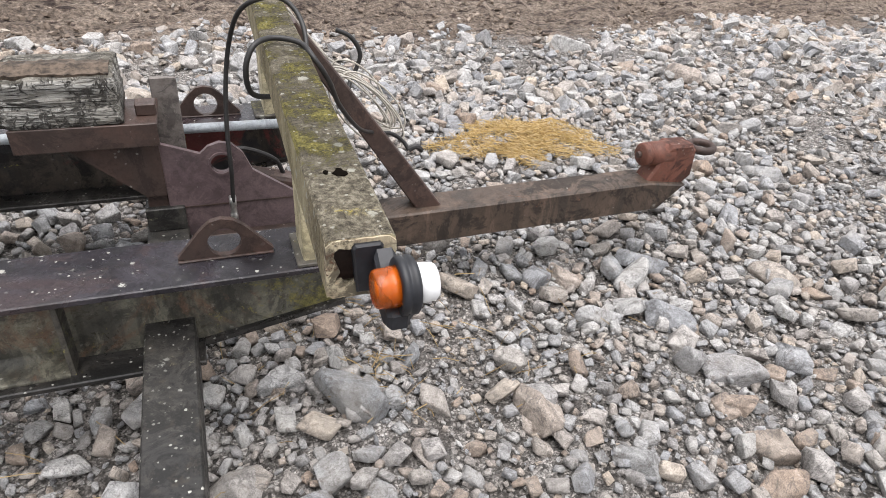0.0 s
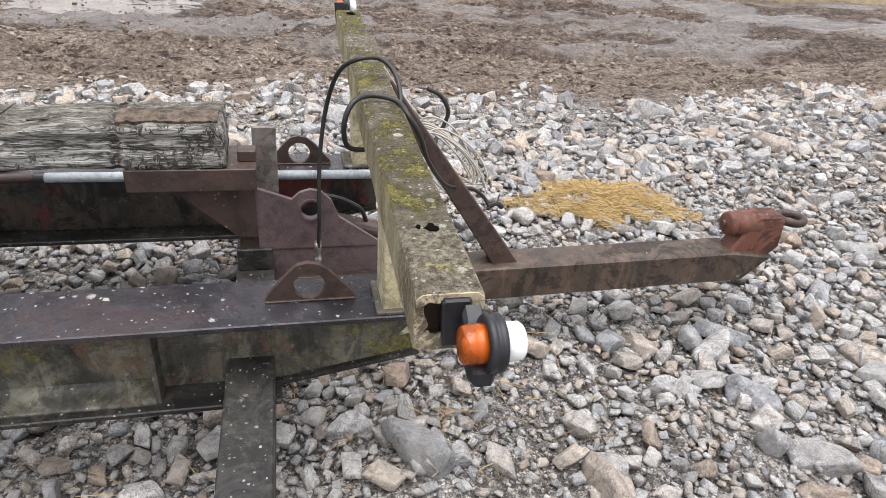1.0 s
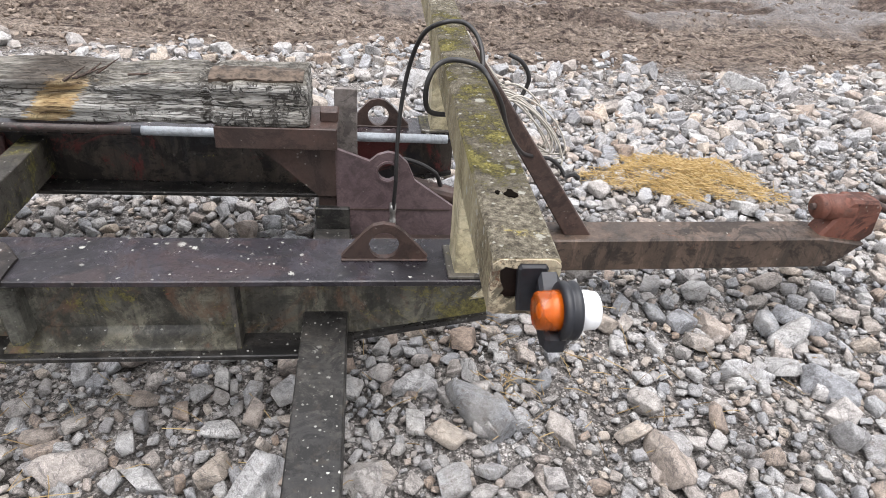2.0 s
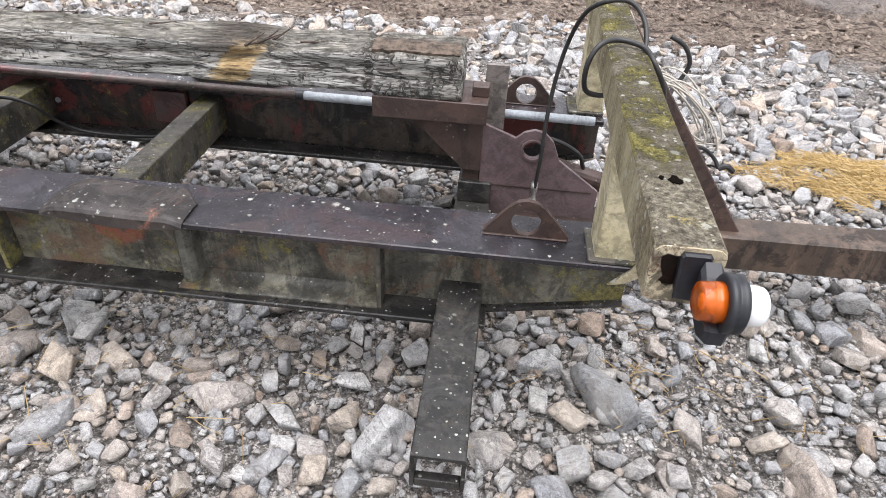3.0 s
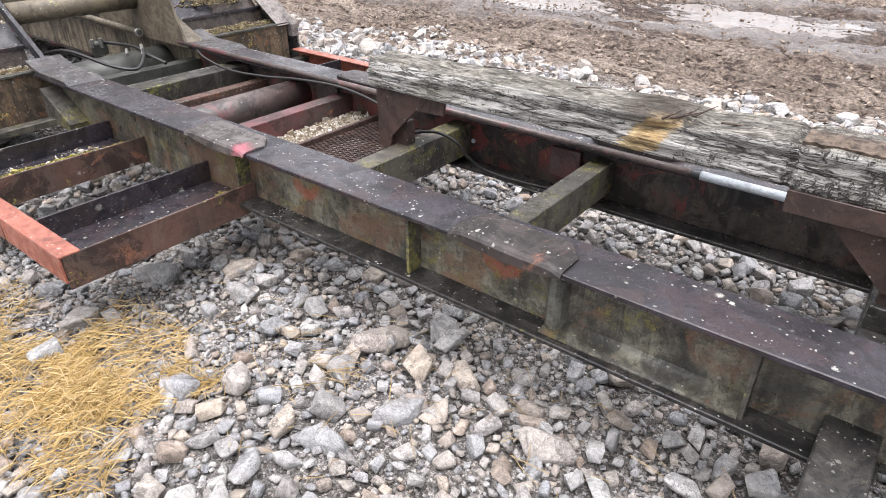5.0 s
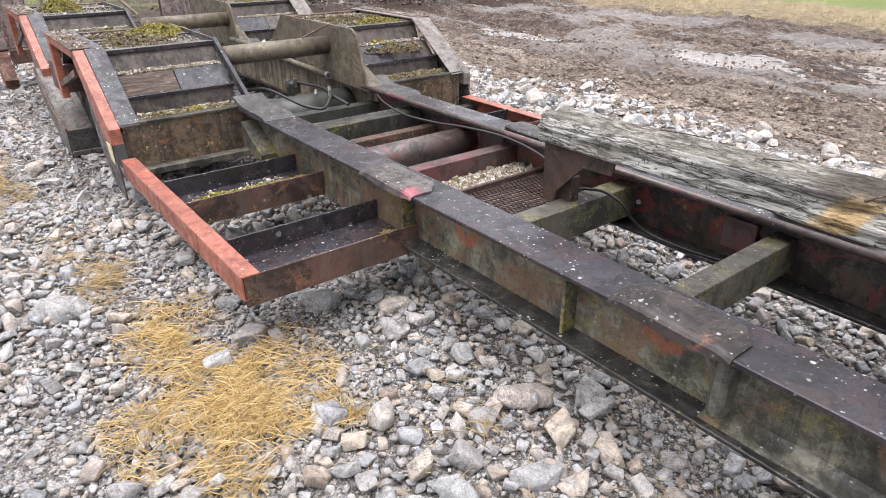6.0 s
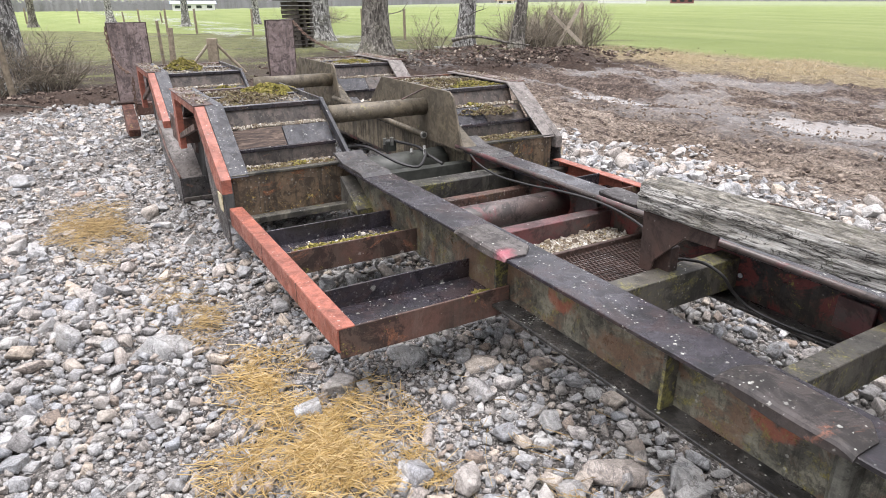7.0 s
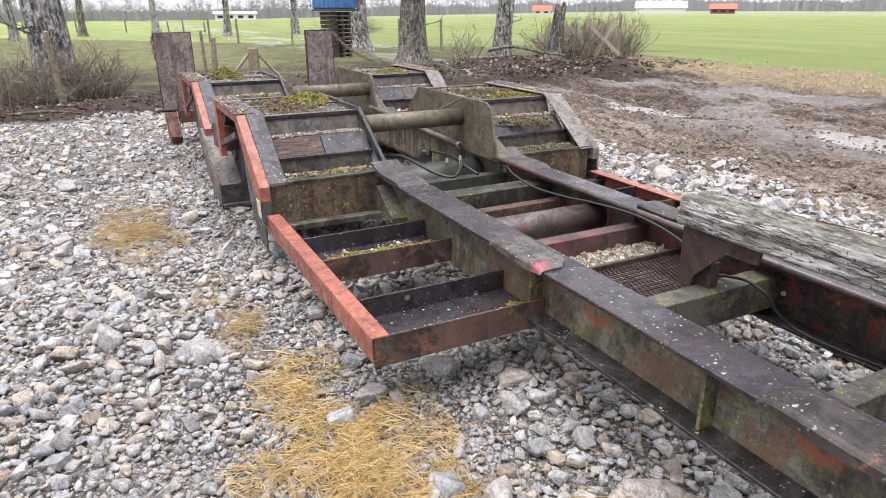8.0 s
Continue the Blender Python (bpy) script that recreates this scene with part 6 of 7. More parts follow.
def litter(name, label, x0, x1, y0, y1, height, count, material, size, kind_label, slope=0.0, clump=0.0):
    u, v = rng_np.random(count), rng_np.random(count)
    x, y = x0 + (x1 - x0) * u, y0 + (y1 - y0) * v
    if clump:
        keep = np.sin(x * 23 + 1.3) * np.sin(y * 17 + x * 9) > -clump
        x, y = x[keep], y[keep]
    z = height + slope * (x - x0) + rng_np.random(len(x)) * 0.008
    s = size * rng_np.lognormal(0, 0.45, len(x))
    return tagged(scatter(name, CRUMBS, rng_np, np.stack([x, y, z], 1), s, material, False), label, kind_label, kind="stuff")


def tuft(name, label, cx, cy, cz, rx, ry, rz, count, material=MOSS):
    """A cushion of moss: many small leafy clumps over a low dome."""
    a, r = rng_np.random(count) * 2 * np.pi, np.sqrt(rng_np.random(count))
    edge = 1 + 0.25 * np.sin(a * 3 + cx * 7) + 0.15 * np.sin(a * 7 + cy * 5)
    x, y = cx + rx * r * edge * np.cos(a), cy + ry * r * edge * np.sin(a)
    z = cz + rz * (1 - r ** 2) * (0.7 + 0.3 * np.sin(x * 40) * np.sin(y * 33))
    s = 0.0056 * rng_np.lognormal(0, 0.4, count)
    return tagged(scatter(name, CRUMBS, rng_np, np.stack([x, y, z], 1), s, material, False), label, "moss", kind="stuff")


for far in (False, True):
    def lane_y(y0, y1):
        return side(y0, y1, far)
    for cx in (-4.05, -6.25):
        a, b = lane_y(-0.65, 0.07)
        litter("deck_grit", "grit, dead leaves and gravel in the trough of the wheel cover", cx - 0.195, cx - 0.005, a, b, 0.510, 1900, DEBRIS, 0.0060, "grit", clump=0.75)
        litter("step_grit", "fine grit lying on the cover's step", cx - 0.43, cx - 0.335, a + 0.06, b, 0.725, 1000, DEBRIS, 0.0048, "grit", clump=0.7)
        litter("top_grit", "grit and leaf litter on top of the wheel cover", cx - 1.38, cx - 0.50, a, b, 0.834, 2000, DEBRIS, 0.0052, "grit", clump=0.4)
        litter("edge_grit", "pale grit on the cover's edge plate", cx - 1.36, cx - 0.52, *lane_y(-0.735, -0.60), 0.876, 420, DEBRIS, 0.0045, "grit", clump=0.3)
tuft("moss_cushion", "thick yellow-green moss cushion on the wheel cover", -5.15, -0.08, 0.840, 0.17, 0.19, 0.075, 2600)
tuft("moss_cushion", "brown moss round the green cushion", -4.95, -0.32, 0.838, 0.36, 0.24, 0.03, 2200, OLDMOSS)
tuft("moss_cushion", "yellow-green moss cushion on the wheel cover", -7.3, -0.33, 0.845, 0.30, 0.15, 0.10, 1700)
tuft("moss_cushion", "patch of moss on the sloped cover", -6.55, -0.1, 0.70, 0.10, 0.13, 0.04, 600)
tuft("moss_cushion", "patch of brown moss in the trough", -4.13, -0.30, 0.512, 0.07, 0.30, 0.026, 1500, OLDMOSS)
tuft("moss_cushion", "patch of moss in the trough", -4.14, -0.22, 0.526, 0.045, 0.08, 0.014, 170)
tuft("moss_cushion", "patch of brown moss in the trough", -4.13, -0.02, 0.512, 0.05, 0.05, 0.02, 250, OLDMOSS)
tuft("moss_cushion", "brown and yellow moss heaped in the far trough", -4.13, 1.40, 0.510, 0.085, 0.36, 0.050, 2600, OLDMOSS)
tuft("moss_cushion", "brown moss and leaf litter on the far slope", -4.35, 1.40, 0.68, 0.10, 0.28, 0.050, 1500, OLDMOSS)
tuft("moss_cushion", "brown moss and leaf litter on the far cover", -4.95, 1.35, 0.838, 0.34, 0.30, 0.035, 2200, OLDMOSS)
tuft("moss_cushion", "strip of moss along the outrigger channel", -3.25, -0.20, 0.264, 0.10, 0.32, 0.030, 3400)
tuft("moss_cushion", "small moss tuft in the corner of the channel", -2.38, 0.04, 0.263, 0.05, 0.04, 0.025, 350)
tuft("moss_cushion", "patch of moss on the far wheel cover", -4.7, 1.45, 0.845, 0.16, 0.2, 0.03, 700)
tuft("moss_cushion", "patch of moss on the far wheel cover", -7.0, 1.4, 0.845, 0.2, 0.2, 0.03, 500)
tuft("moss_cushion", "patch of moss on the far step", -4.43, 1.30, 0.725, 0.04, 0.12, 0.02, 250)
litter("channel_grit", "grit in the outrigger channel", -3.42, -3.16, -0.55, 0.07, 0.262, 350, DEBRIS, 0.006, "grit", clump=0.3)
litter("mesh_gravel", "small gravel lying between the cross beams", -2.575, -2.372, 0.36, 0.98, 0.347, 4200, DEBRIS, 0.0064, "gravel")
part("gravel_tray", box(-2.585, -2.366, 0.109, 0.99, 0.331, 0.341, 0), RUST, trailer, "rusty tray between the cross beams")
tagged(bpy.data.objects["mesh_gravel"], "small pale gravel lying on a tray between cross beams")


# ---- straw ----
def straw(name, label, cx, cy, rx, ry, count, thick=0.05, spread=1.0, material=STRAW):
    """Thousands of thin bent stalks in an untidy heap."""
    a, r = rng_np.random(count) * 2 * np.pi, rng_np.random(count) ** 0.95 * spread
    edge = 1 + 0.22 * np.sin(a * 2 + cx) + 0.18 * np.sin(a * 5 + cy * 3) + 0.1 * np.sin(a * 9)
    x, y = cx + rx * r * edge * np.cos(a), cy + ry * r * edge * np.sin(a)
    drift = np.sin(x * 11 + 2.1 * y) * np.sin(y * 13 - 3.0 * x + 1.0) + 0.5 * np.sin(x * 27 + y * 19)
    thin = rng_np.random(count) < np.clip(-0.9 * drift, 0, 0.85)
    x, y, r = x[~thin], y[~thin], r[~thin]
    count = len(x)
    z = lift(x, y) + 0.03 + thick * np.clip(1 - r ** 1.6, 0, 1) * rng_np.random(count) + 0.012 * rng_np.random(count)
    ang, pitch = rng_np.random(count) * np.pi, rng_np.normal(0, 0.30, count)
    half = rng_np.uniform(0.014, 0.06, count) * rng_np.uniform(0.6, 1.4, count)
    d = np.stack([np.cos(ang) * np.cos(pitch), np.sin(ang) * np.cos(pitch), np.sin(pitch)], 1) * half[:, None]
    w = np.stack([-np.sin(ang), np.cos(ang), np.zeros(count)], 1) * rng_np.uniform(0.0006, 0.0013, count)[:, None]
    up = np.zeros((count, 3))
    up[:, 2] = rng_np.uniform(0.0015, 0.003, count)
    c = np.stack([x, y, z], 1)
    bend = np.stack([rng_np.normal(0, 0.004, count), rng_np.normal(0, 0.004, count), rng_np.uniform(0, 0.006, count)], 1)
    v = np.stack([c - d - w, c - d + w, c - d + up, c + bend - w, c + bend + w, c + bend + up, c + d - w, c + d + w, c + d + up], 1).reshape(-1, 3)
    q = np.array([[0, 1, 4, 3], [1, 2, 5, 4], [2, 0, 3, 5], [3, 4, 7, 6], [4, 5, 8, 7], [5, 3, 6, 8]])
    f = (q[None] + (np.arange(count) * 9)[:, None, None]).reshape(-1, 4)
    return tagged(from_arrays(name, v, f, material), label, "straw", kind="stuff")


straw("straw_heap", "heap of golden straw scattered on the stones by the drawbar", 1.75, 1.60, 0.40, 0.32, 5200)
straw("straw_heap", "heap of golden straw on the crushed stone", -2.04, -0.85, 0.40, 0.31, 4700, 0.04, 1.15)
straw("straw_heap", "thin tail of golden straw on the crushed stone", -2.60, -0.93, 0.34, 0.20, 900, 0.02)
straw("straw_heap", "flat heap of straw on the stones beside the trailer", -5.05, -1.42, 0.56, 0.33, 1900, 0.03, 1.0, OLDSTRAW)
straw("straw_wisp", "thin wisp of straw on the stones", -3.20, -1.03, 0.22, 0.13, 300, 0.02, 1.0, OLDSTRAW)
straw("straw_wisp", "thin wisp of straw on the stones", -3.62, -1.10, 0.40, 0.25, 220, 0.01, 1.0, OLDSTRAW)
straw("straw_wisp", "a few loose stalks among the stones", -1.4, -0.25, 0.9, 0.45, 220, 0.01, 1.0, OLDSTRAW)
straw("straw_wisp", "a few loose stalks among the stones", 0.5, 0.1, 1.1, 0.5, 160, 0.01, 1.0, OLDSTRAW)


# ---- stones ----
STONES = [chip_shape(np.random.default_rng(200 + k), 0.36, 5) for k in range(40)]
BOULDERS = [rock_shape(np.random.default_rng(300 + k), 4, 10, 60) for k in range(12)]
for k, (v, f) in enumerate(BOULDERS):
    rough = np.array([noise.fractal(Vector(p) * 2.3 + Vector((k, 0, 0)), 0.9, 2.1, 4) for p in v])
    BOULDERS[k] = (v * (1 + 0.05 * rough[:, None]), f)


COBBLES = [chip_shape(np.random.default_rng(540 + k), 0.34, 3, 0.085, 2) for k in range(26)]
WORN_CHIPS = [chip_shape(np.random.default_rng(640 + k), 0.32, 2, 0.07) for k in range(36)]
GRIT = [chip_shape(np.random.default_rng(400 + k), 0.0, 0) for k in range(12)]


FLAT = [(v * np.array([1.0, 1.0, 0.62]), f) for v, f in PEBBLES]
STONES = [(v * np.array([1.0, 1.0, 0.78]), f) for v, f in STONES]


def stone_field():
    rng = np.random.default_rng(5)

    def batch(x0, x1, y0, y1, count, lo, hi, sink, name, label, shapes, power=2.2, keep=None):
        x, y = rng.uniform(x0, x1, count), rng.uniform(y0, y1, count)
        edge_y = 3.65 + 0.28 * np.sin(x * 1.3 + 1) + 0.18 * np.sin(x * 3.7) + 0.12 * np.sin(x * 9.1)
        edge_x = -10.75 + 0.25 * np.sin(y * 1.7) + 0.15 * np.sin(y * 5.3)
        fade = rng.random(count) * 0.35
        ok = (y < edge_y + fade) & (x > edge_x - fade)
        if keep is not None:
            ok &= keep(x, y)
        x, y = x[ok], y[ok]
        s = lo + (hi - lo) * rng.random(len(x)) ** power
        z = lift(x, y) + s * sink
        return tagged(scatter(name, shapes, rng, np.stack([x, y, z], 1), s, STONE), label, "gravel", kind="stuff")

    # barer dusty lanes between the stones
    def dusty(x, y):
        bare = np.exp(-(((x + 2.0) / 0.7) ** 2 + ((y + 0.35) / 0.45) ** 2)) + np.exp(-(((x - 0.9) / 0.6) ** 2 + ((y - 0.15) / 0.35) ** 2)) * 0.7 + 0.8 * np.exp(-(((x + 3.0) / 0.9) ** 2 + ((y + 1.0) / 0.5) ** 2))
        return rng.random(len(x)) > bare * 0.8

    def inner(x, y):
        return (np.abs(x + 0.05) < 2.75) & (np.abs(y) < 1.12)

    def packed(x, y):
        return (x > -4.4) & (x < 3.4) & (y > np.where(x < -1.0, -2.1, -1.15)) & (y < 2.9)

    near = dict(x0=-4.2, x1=4.8, y0=-1.5, y1=4.2)
    batch(**near, count=13000, lo=0.013, hi=0.052, sink=0.28, name="broken_stones", label="broken pale limestone rubble covering the yard", shapes=STONES, power=2.4, keep=lambda x, y: dusty(x, y) & ~packed(x, y))
    batch(**near, count=4000, lo=0.006, hi=0.018, sink=0.25, name="gravel", label="small crushed stone between the larger rocks", shapes=GRIT, power=1.6)
    batch(-3.4, 2.6, -1.1, 0.95, 10000, 0.004, 0.0105, 0.55, "fine_grit", "fine crushed grit in the gaps between stones", GRIT, 1.3)
    batch(-7.2, -4.2, -4.5, 4.4, 5600, 0.016, 0.055, 0.28, "broken_stones", "pale limestone rubble around the trailer's wheels", STONES, 2.6)
    batch(-11.4, -7.2, -4.5, 4.4, 7400, 0.016, 0.055, 0.28, "broken_stones", "pale limestone rubble around the trailer's tail", PEBBLES, 2.6)
    batch(-7.0, -4.2, -2.6, 2.6, 6000, 0.008, 0.020, 0.25, "gravel", "small crushed stone", GRIT, 1.4)
    batch(-4.2, -2.0, -3.2, -2.1, 1200, 0.014, 0.048, 0.3, "broken_stones", "limestone rubble", STONES, 2.6)
    batch(4.8, 8.0, -1.0, 4.4, 4500, 0.02, 0.07, 0.3, "broken_stones", "limestone rubble beyond the drawbar", PEBBLES, 2.0)
    batch(-3.0, 6.0, -4.5, -1.4, 2600, 0.02, 0.06, 0.3, "broken_stones", "limestone rubble on the open side of the yard", FLAT, 2.4)
    batch(4.8, 8.0, -4.5, -1.0, 1000, 0.02, 0.055, 0.3, "broken_stones", "limestone rubble on the open side of the yard", FLAT, 2.4)
    batch(-4.6, -1.6, -2.1, -0.3, 9000, 0.005, 0.015, 0.3, "fine_grit", "fine grit and dust beside the outriggers", GRIT, 1.5)
    # bigger lumps along the far edge of the yard
    batch(-9.0, 7.0, 1.9, 3.9, 1500, 0.04, 0.10, 0.26, "edge_rubble", "larger pale rocks along the edge of the mud", WORN_CHIPS, 2.2)
    # the stones by the beams lie packed edge to edge, large ones first
    cell, bins, spots = 0.11, {}, []
    for count, lo, hi, lane_ok in ((800, 0.046, 0.066, False), (4600, 0.033, 0.046, False), (17000, 0.022, 0.033, False), (52000, 0.012, 0.022, True), (24000, 0.007, 0.012, True)):
        xs, ys, rs = rng.uniform(-4.4, 3.4, count), rng.uniform(-2.1, 2.9, count), rng.uniform(lo, hi, count)
        lane = np.exp(-(((xs + 2.15) / 0.5) ** 2 + ((ys + 0.45) / 0.3) ** 2)) + np.exp(-(((xs - 0.75 - 0.4 * ys) / 0.20) ** 2 + ((ys - 0.05) / 0.5) ** 2)) + 0.9 * np.exp(-(((xs + 3.0) / 0.5) ** 2 + ((ys + 0.95) / 0.3) ** 2))
        # the rubble lies in coarse and fine drifts
        drift = 0.5 + 0.3 * np.sin(xs * 2.9 + ys * 1.3 + 0.6) + 0.25 * np.sin(ys * 4.7 - xs * 1.9 + 2.0) + 0.15 * np.sin(xs * 8.3 + ys * 6.1)
        skip = (rng.random(count) < lane * (0.6 if lane_ok else 1.1)) | ~packed(xs, ys)
        drift = drift - 0.35 * ((xs < -1.6) & (ys < -0.7))
        if not lane_ok:
            skip |= rng.random(count) < np.clip(0.75 - 1.1 * drift, 0, 0.8)
        if hi < 0.013:
            skip |= ys > 1.1
        for x, y, r, no in zip(xs.tolist(), ys.tolist(), rs.tolist(), skip.tolist()):
            if no:
                continue
            i, j = int(x // cell), int(y // cell)
            if any((x - u) ** 2 + (y - v) ** 2 < (0.76 * (r + w)) ** 2 for a in (i - 1, i, i + 1) for b in (j - 1, j, j + 1) for u, v, w in bins.get((a, b), ())):
                continue
            bins.setdefault((i, j), []).append((x, y, r))
            spots.append((x, y, r))
    spots = np.array(spots)
    s = spots[:, 2] * 1.12
    z = lift(spots[:, 0], spots[:, 1]) + s * 0.40 + rng.uniform(-0.006, 0.014, len(s))
    for pick, shapes, soft in ((s > 0.042, COBBLES, True), ((s <= 0.042) & (s > 0.027), WORN_CHIPS, True), ((s <= 0.027) & (s > 0.0135), STONES, True), (s <= 0.0135, GRIT, False)):
        tagged(scatter("packed_stones", shapes, rng, np.stack([spots[pick, 0], spots[pick, 1], z[pick]], 1), s[pick], STONE, smooth=soft), "close-packed pale stones beside and below the beams", "gravel", kind="stuff")


stone_field()

ROCK_MESHES, LUMP_MESHES = [], []
for shapes, meshes in ((BOULDERS, ROCK_MESHES), (COBBLES[:14], LUMP_MESHES)):
    for v, f in shapes:
        ob = from_arrays("rock", v, f, STONE, True)
        meshes.append(ob.data)
        bpy.data.objects.remove(ob)


def rock(x, y, size, shape, spin, squash=1.0, sink=0.30, lean=0.0, meshes=ROCK_MESHES):
    ob = new("rock", meshes[shape % len(meshes)])
    ob.matrix_world = pose(x, y, float(lift(np.array(x), np.array(y))) + size * sink * 0.9, lean, lean * 0.6, spin) @ Matrix.Diagonal((size, size * squash, size, 1))
    ob.parent = ground
    return ob


# the rocks that stand out: place, half length, shape, spin
for k, (x, y, s, q) in enumerate(((-0.728, -0.10, 0.115, 0.8), (-1.455, -0.03, 0.135, 0.85), (-1.315, 0.16, 0.13, 0.7), (-1.25, -0.51, 0.12, 0.8), (-1.06, -0.20, 0.085, 0.9),
                                  (-1.086, 0.0, 0.09, 0.9), (-0.52, -0.30, 0.085, 0.8), (0.40, -0.345, 0.125, 0.75), (0.06, -0.20, 0.10, 0.9), (-0.215, -0.165, 0.15, 0.75),
                                  (0.40, -0.02, 0.155, 0.6), (0.22, 0.117, 0.09, 0.85), (0.92, -0.20, 0.13, 0.8), (1.62, -0.21, 0.13, 0.8), (1.60, 0.325, 0.15, 0.6), (1.34, 0.425, 0.12, 0.7),
                                  (1.33, 0.16, 0.13, 0.6), (0.43, -0.01, 0.10, 0.8), (1.57, 0.08, 0.12, 0.8), (1.41, -0.62, 0.14, 0.7), (-3.07, -1.27, 0.16, 0.7), (-1.81, -0.66, 0.11, 0.8),
                                  (-2.51, -0.29, 0.12, 0.9), (-2.46, -0.64, 0.10, 0.8), (-2.1, -0.15, 0.11, 0.8), (-2.25, -0.05, 0.10, 0.8), (2.2, 0.2, 0.12, 0.7), (2.4, -0.4, 0.12, 0.8),
                                  (1.9, 2.6, 0.15, 0.7), (2.9, 3.2, 0.2, 0.7), (0.4, 3.1, 0.16, 0.8), (-0.4, 2.9, 0.2, 0.7), (-1.2, 3.0, 0.2, 0.8), (-0.1, 2.3, 0.17, 0.8), (3.4, 2.4, 0.17, 0.8),
                                  (-2.6, 2.95, 0.2, 0.8), (-3.4, 3.1, 0.18, 0.8), (-4.6, 3.2, 0.2, 0.8), (-6.8, -1.9, 0.15, 0.8), (-4.4, -2.2, 0.16, 0.8), (0.85, -0.55, 0.1, 0.8),
                                  (-0.05, -0.45, 0.08, 0.9), (2.9, 1.0, 0.14, 0.8), (3.2, 1.6, 0.14, 0.7), (2.0, -0.75, 0.12, 0.8), (1.1, -0.45, 0.09, 0.9))):
    rock(x, y, s * 0.80, k * 5 + 1, k * 67, q, 0.22, 8 * math.sin(k * 2.1))
more = random.Random(77)
for k in range(150):
    x, y = more.uniform(-4.5, 4.0), more.uniform(-0.9, 3.6)
    rock(x, y, more.uniform(0.04, 0.068), k, more.uniform(0, 360), more.uniform(0.7, 1), 0.25, more.uniform(-15, 15), LUMP_MESHES)
for k in range(60):
    rock(more.uniform(-10, -4), more.choice([more.uniform(-3.5, -0.9), more.uniform(2.0, 3.6)]), more.uniform(0.05, 0.09), k, more.uniform(0, 360), more.uniform(0.7, 1), 0.25, more.uniform(-15, 15), LUMP_MESHES)


# ---- mud clods and the dark soil bank ----
def clods(name, label, count, fx, fy, lo, hi, material, shapes=PEBBLES):
    rng = np.random.default_rng(len(name) + count)
    x, y = fx(rng, count), fy(rng, count)
    s = lo + (hi - lo) * rng.random(count) ** 2.5
    return tagged(scatter(name, shapes, rng, np.stack([x, y, lift(x, y) + s * 0.2], 1), s, material, smooth=shapes is STONES), label, "clods", kind="stuff")


clods("mud_clods", "trodden brown mud clods", 9000, lambda r, n: r.uniform(-12, 7, n), lambda r, n: r.uniform(3.5, 9.0, n), 0.006, 0.030, MUDCLODS)
clods("soil_clods", "dark soil and leaf mould behind the stones", 5500, lambda r, n: r.normal(-12.2, 0.8, n), lambda r, n: r.uniform(-9, 4.5, n), 0.008, 0.045, CLODS)
clods("mud_crumbs", "brown crumbling clods along the stone edge", 3000, lambda r, n: r.uniform(-12, 3, n), lambda r, n: 3.6 + 2.6 * r.random(n) ** 1.6, 0.012, 0.036, MUDCLODS, STONES)
clods("soil_heap", "reddish-brown heap of dug soil under the trees", 6500, lambda r, n: r.normal(-14.6, 1.0, n), lambda r, n: r.normal(8.8, 2.2, n), 0.012, 0.07, CLODS)


# ---- grass ----
def blades(name, label, count, fx, fy, lo, hi, wide, material, mask=None):
    rng = np.random.default_rng(count)
    x, y = fx(rng, count), fy(rng, count)
    if mask is not None:
        ok = mask(x, y)
        x, y = x[ok], y[ok]
    n = len(x)
    h, a = rng.uniform(lo, hi, n), rng.random(n) * 2 * np.pi
    lean = rng.normal(0, 0.9, (n, 2)) * h[:, None]
    z = lift(x, y)
    w = np.stack([np.cos(a), np.sin(a), np.zeros(n)], 1) * wide
    p = np.stack([x, y, z], 1)
    tip = p + np.stack([lean[:, 0], lean[:, 1], h], 1)
    mid = p + np.stack([lean[:, 0] * 0.35, lean[:, 1] * 0.35, h * 0.55], 1)
    v = np.stack([p - w, p + w, mid + w * 0.7, mid - w * 0.7, tip], 1).reshape(-1, 3)
    base = np.arange(n)[:, None] * 5
    f = np.concatenate([np.stack([base[:, 0], base[:, 0] + 1, base[:, 0] + 2], 1), np.stack([base[:, 0], base[:, 0] + 2, base[:, 0] + 3], 1), np.stack([base[:, 0] + 3, base[:, 0] + 2, base[:, 0] + 4], 1)])
    return tagged(from_arrays(name, v, f, material), label, "grass", kind="stuff")


PASTURE = per_island("pasture_blades", [(0.0, (0.11, 0.12, 0.045)), (0.5, (0.17, 0.18, 0.075)), (1.0, (0.32, 0.29, 0.16))], 0.8, 5, 0.0, 0.1)
blades("dry_grass", "straw-coloured dead grass along the field edge", 36000, lambda r, n: r.uniform(-16, 6, n), lambda r, n: r.normal(12.9, 1.1, n), 0.03, 0.085, 0.0045, DRYGRASS, lambda x, y: (y < 15.6) & (np.sin(x * 1.9 + y) + np.sin(x * 0.7 - y * 2.3) + np.sin(x * 4.1 + y * 3.3) * 0.7 > -0.6 + (y < 11.5) * 0.9))
blades("pasture_grass", "short tufted pasture grass under the trees", 14000, lambda r, n: -14.8 - 16 * r.random(n) ** 1.5, lambda r, n: r.uniform(-12, 13, n), 0.015, 0.05, 0.007, PASTURE)


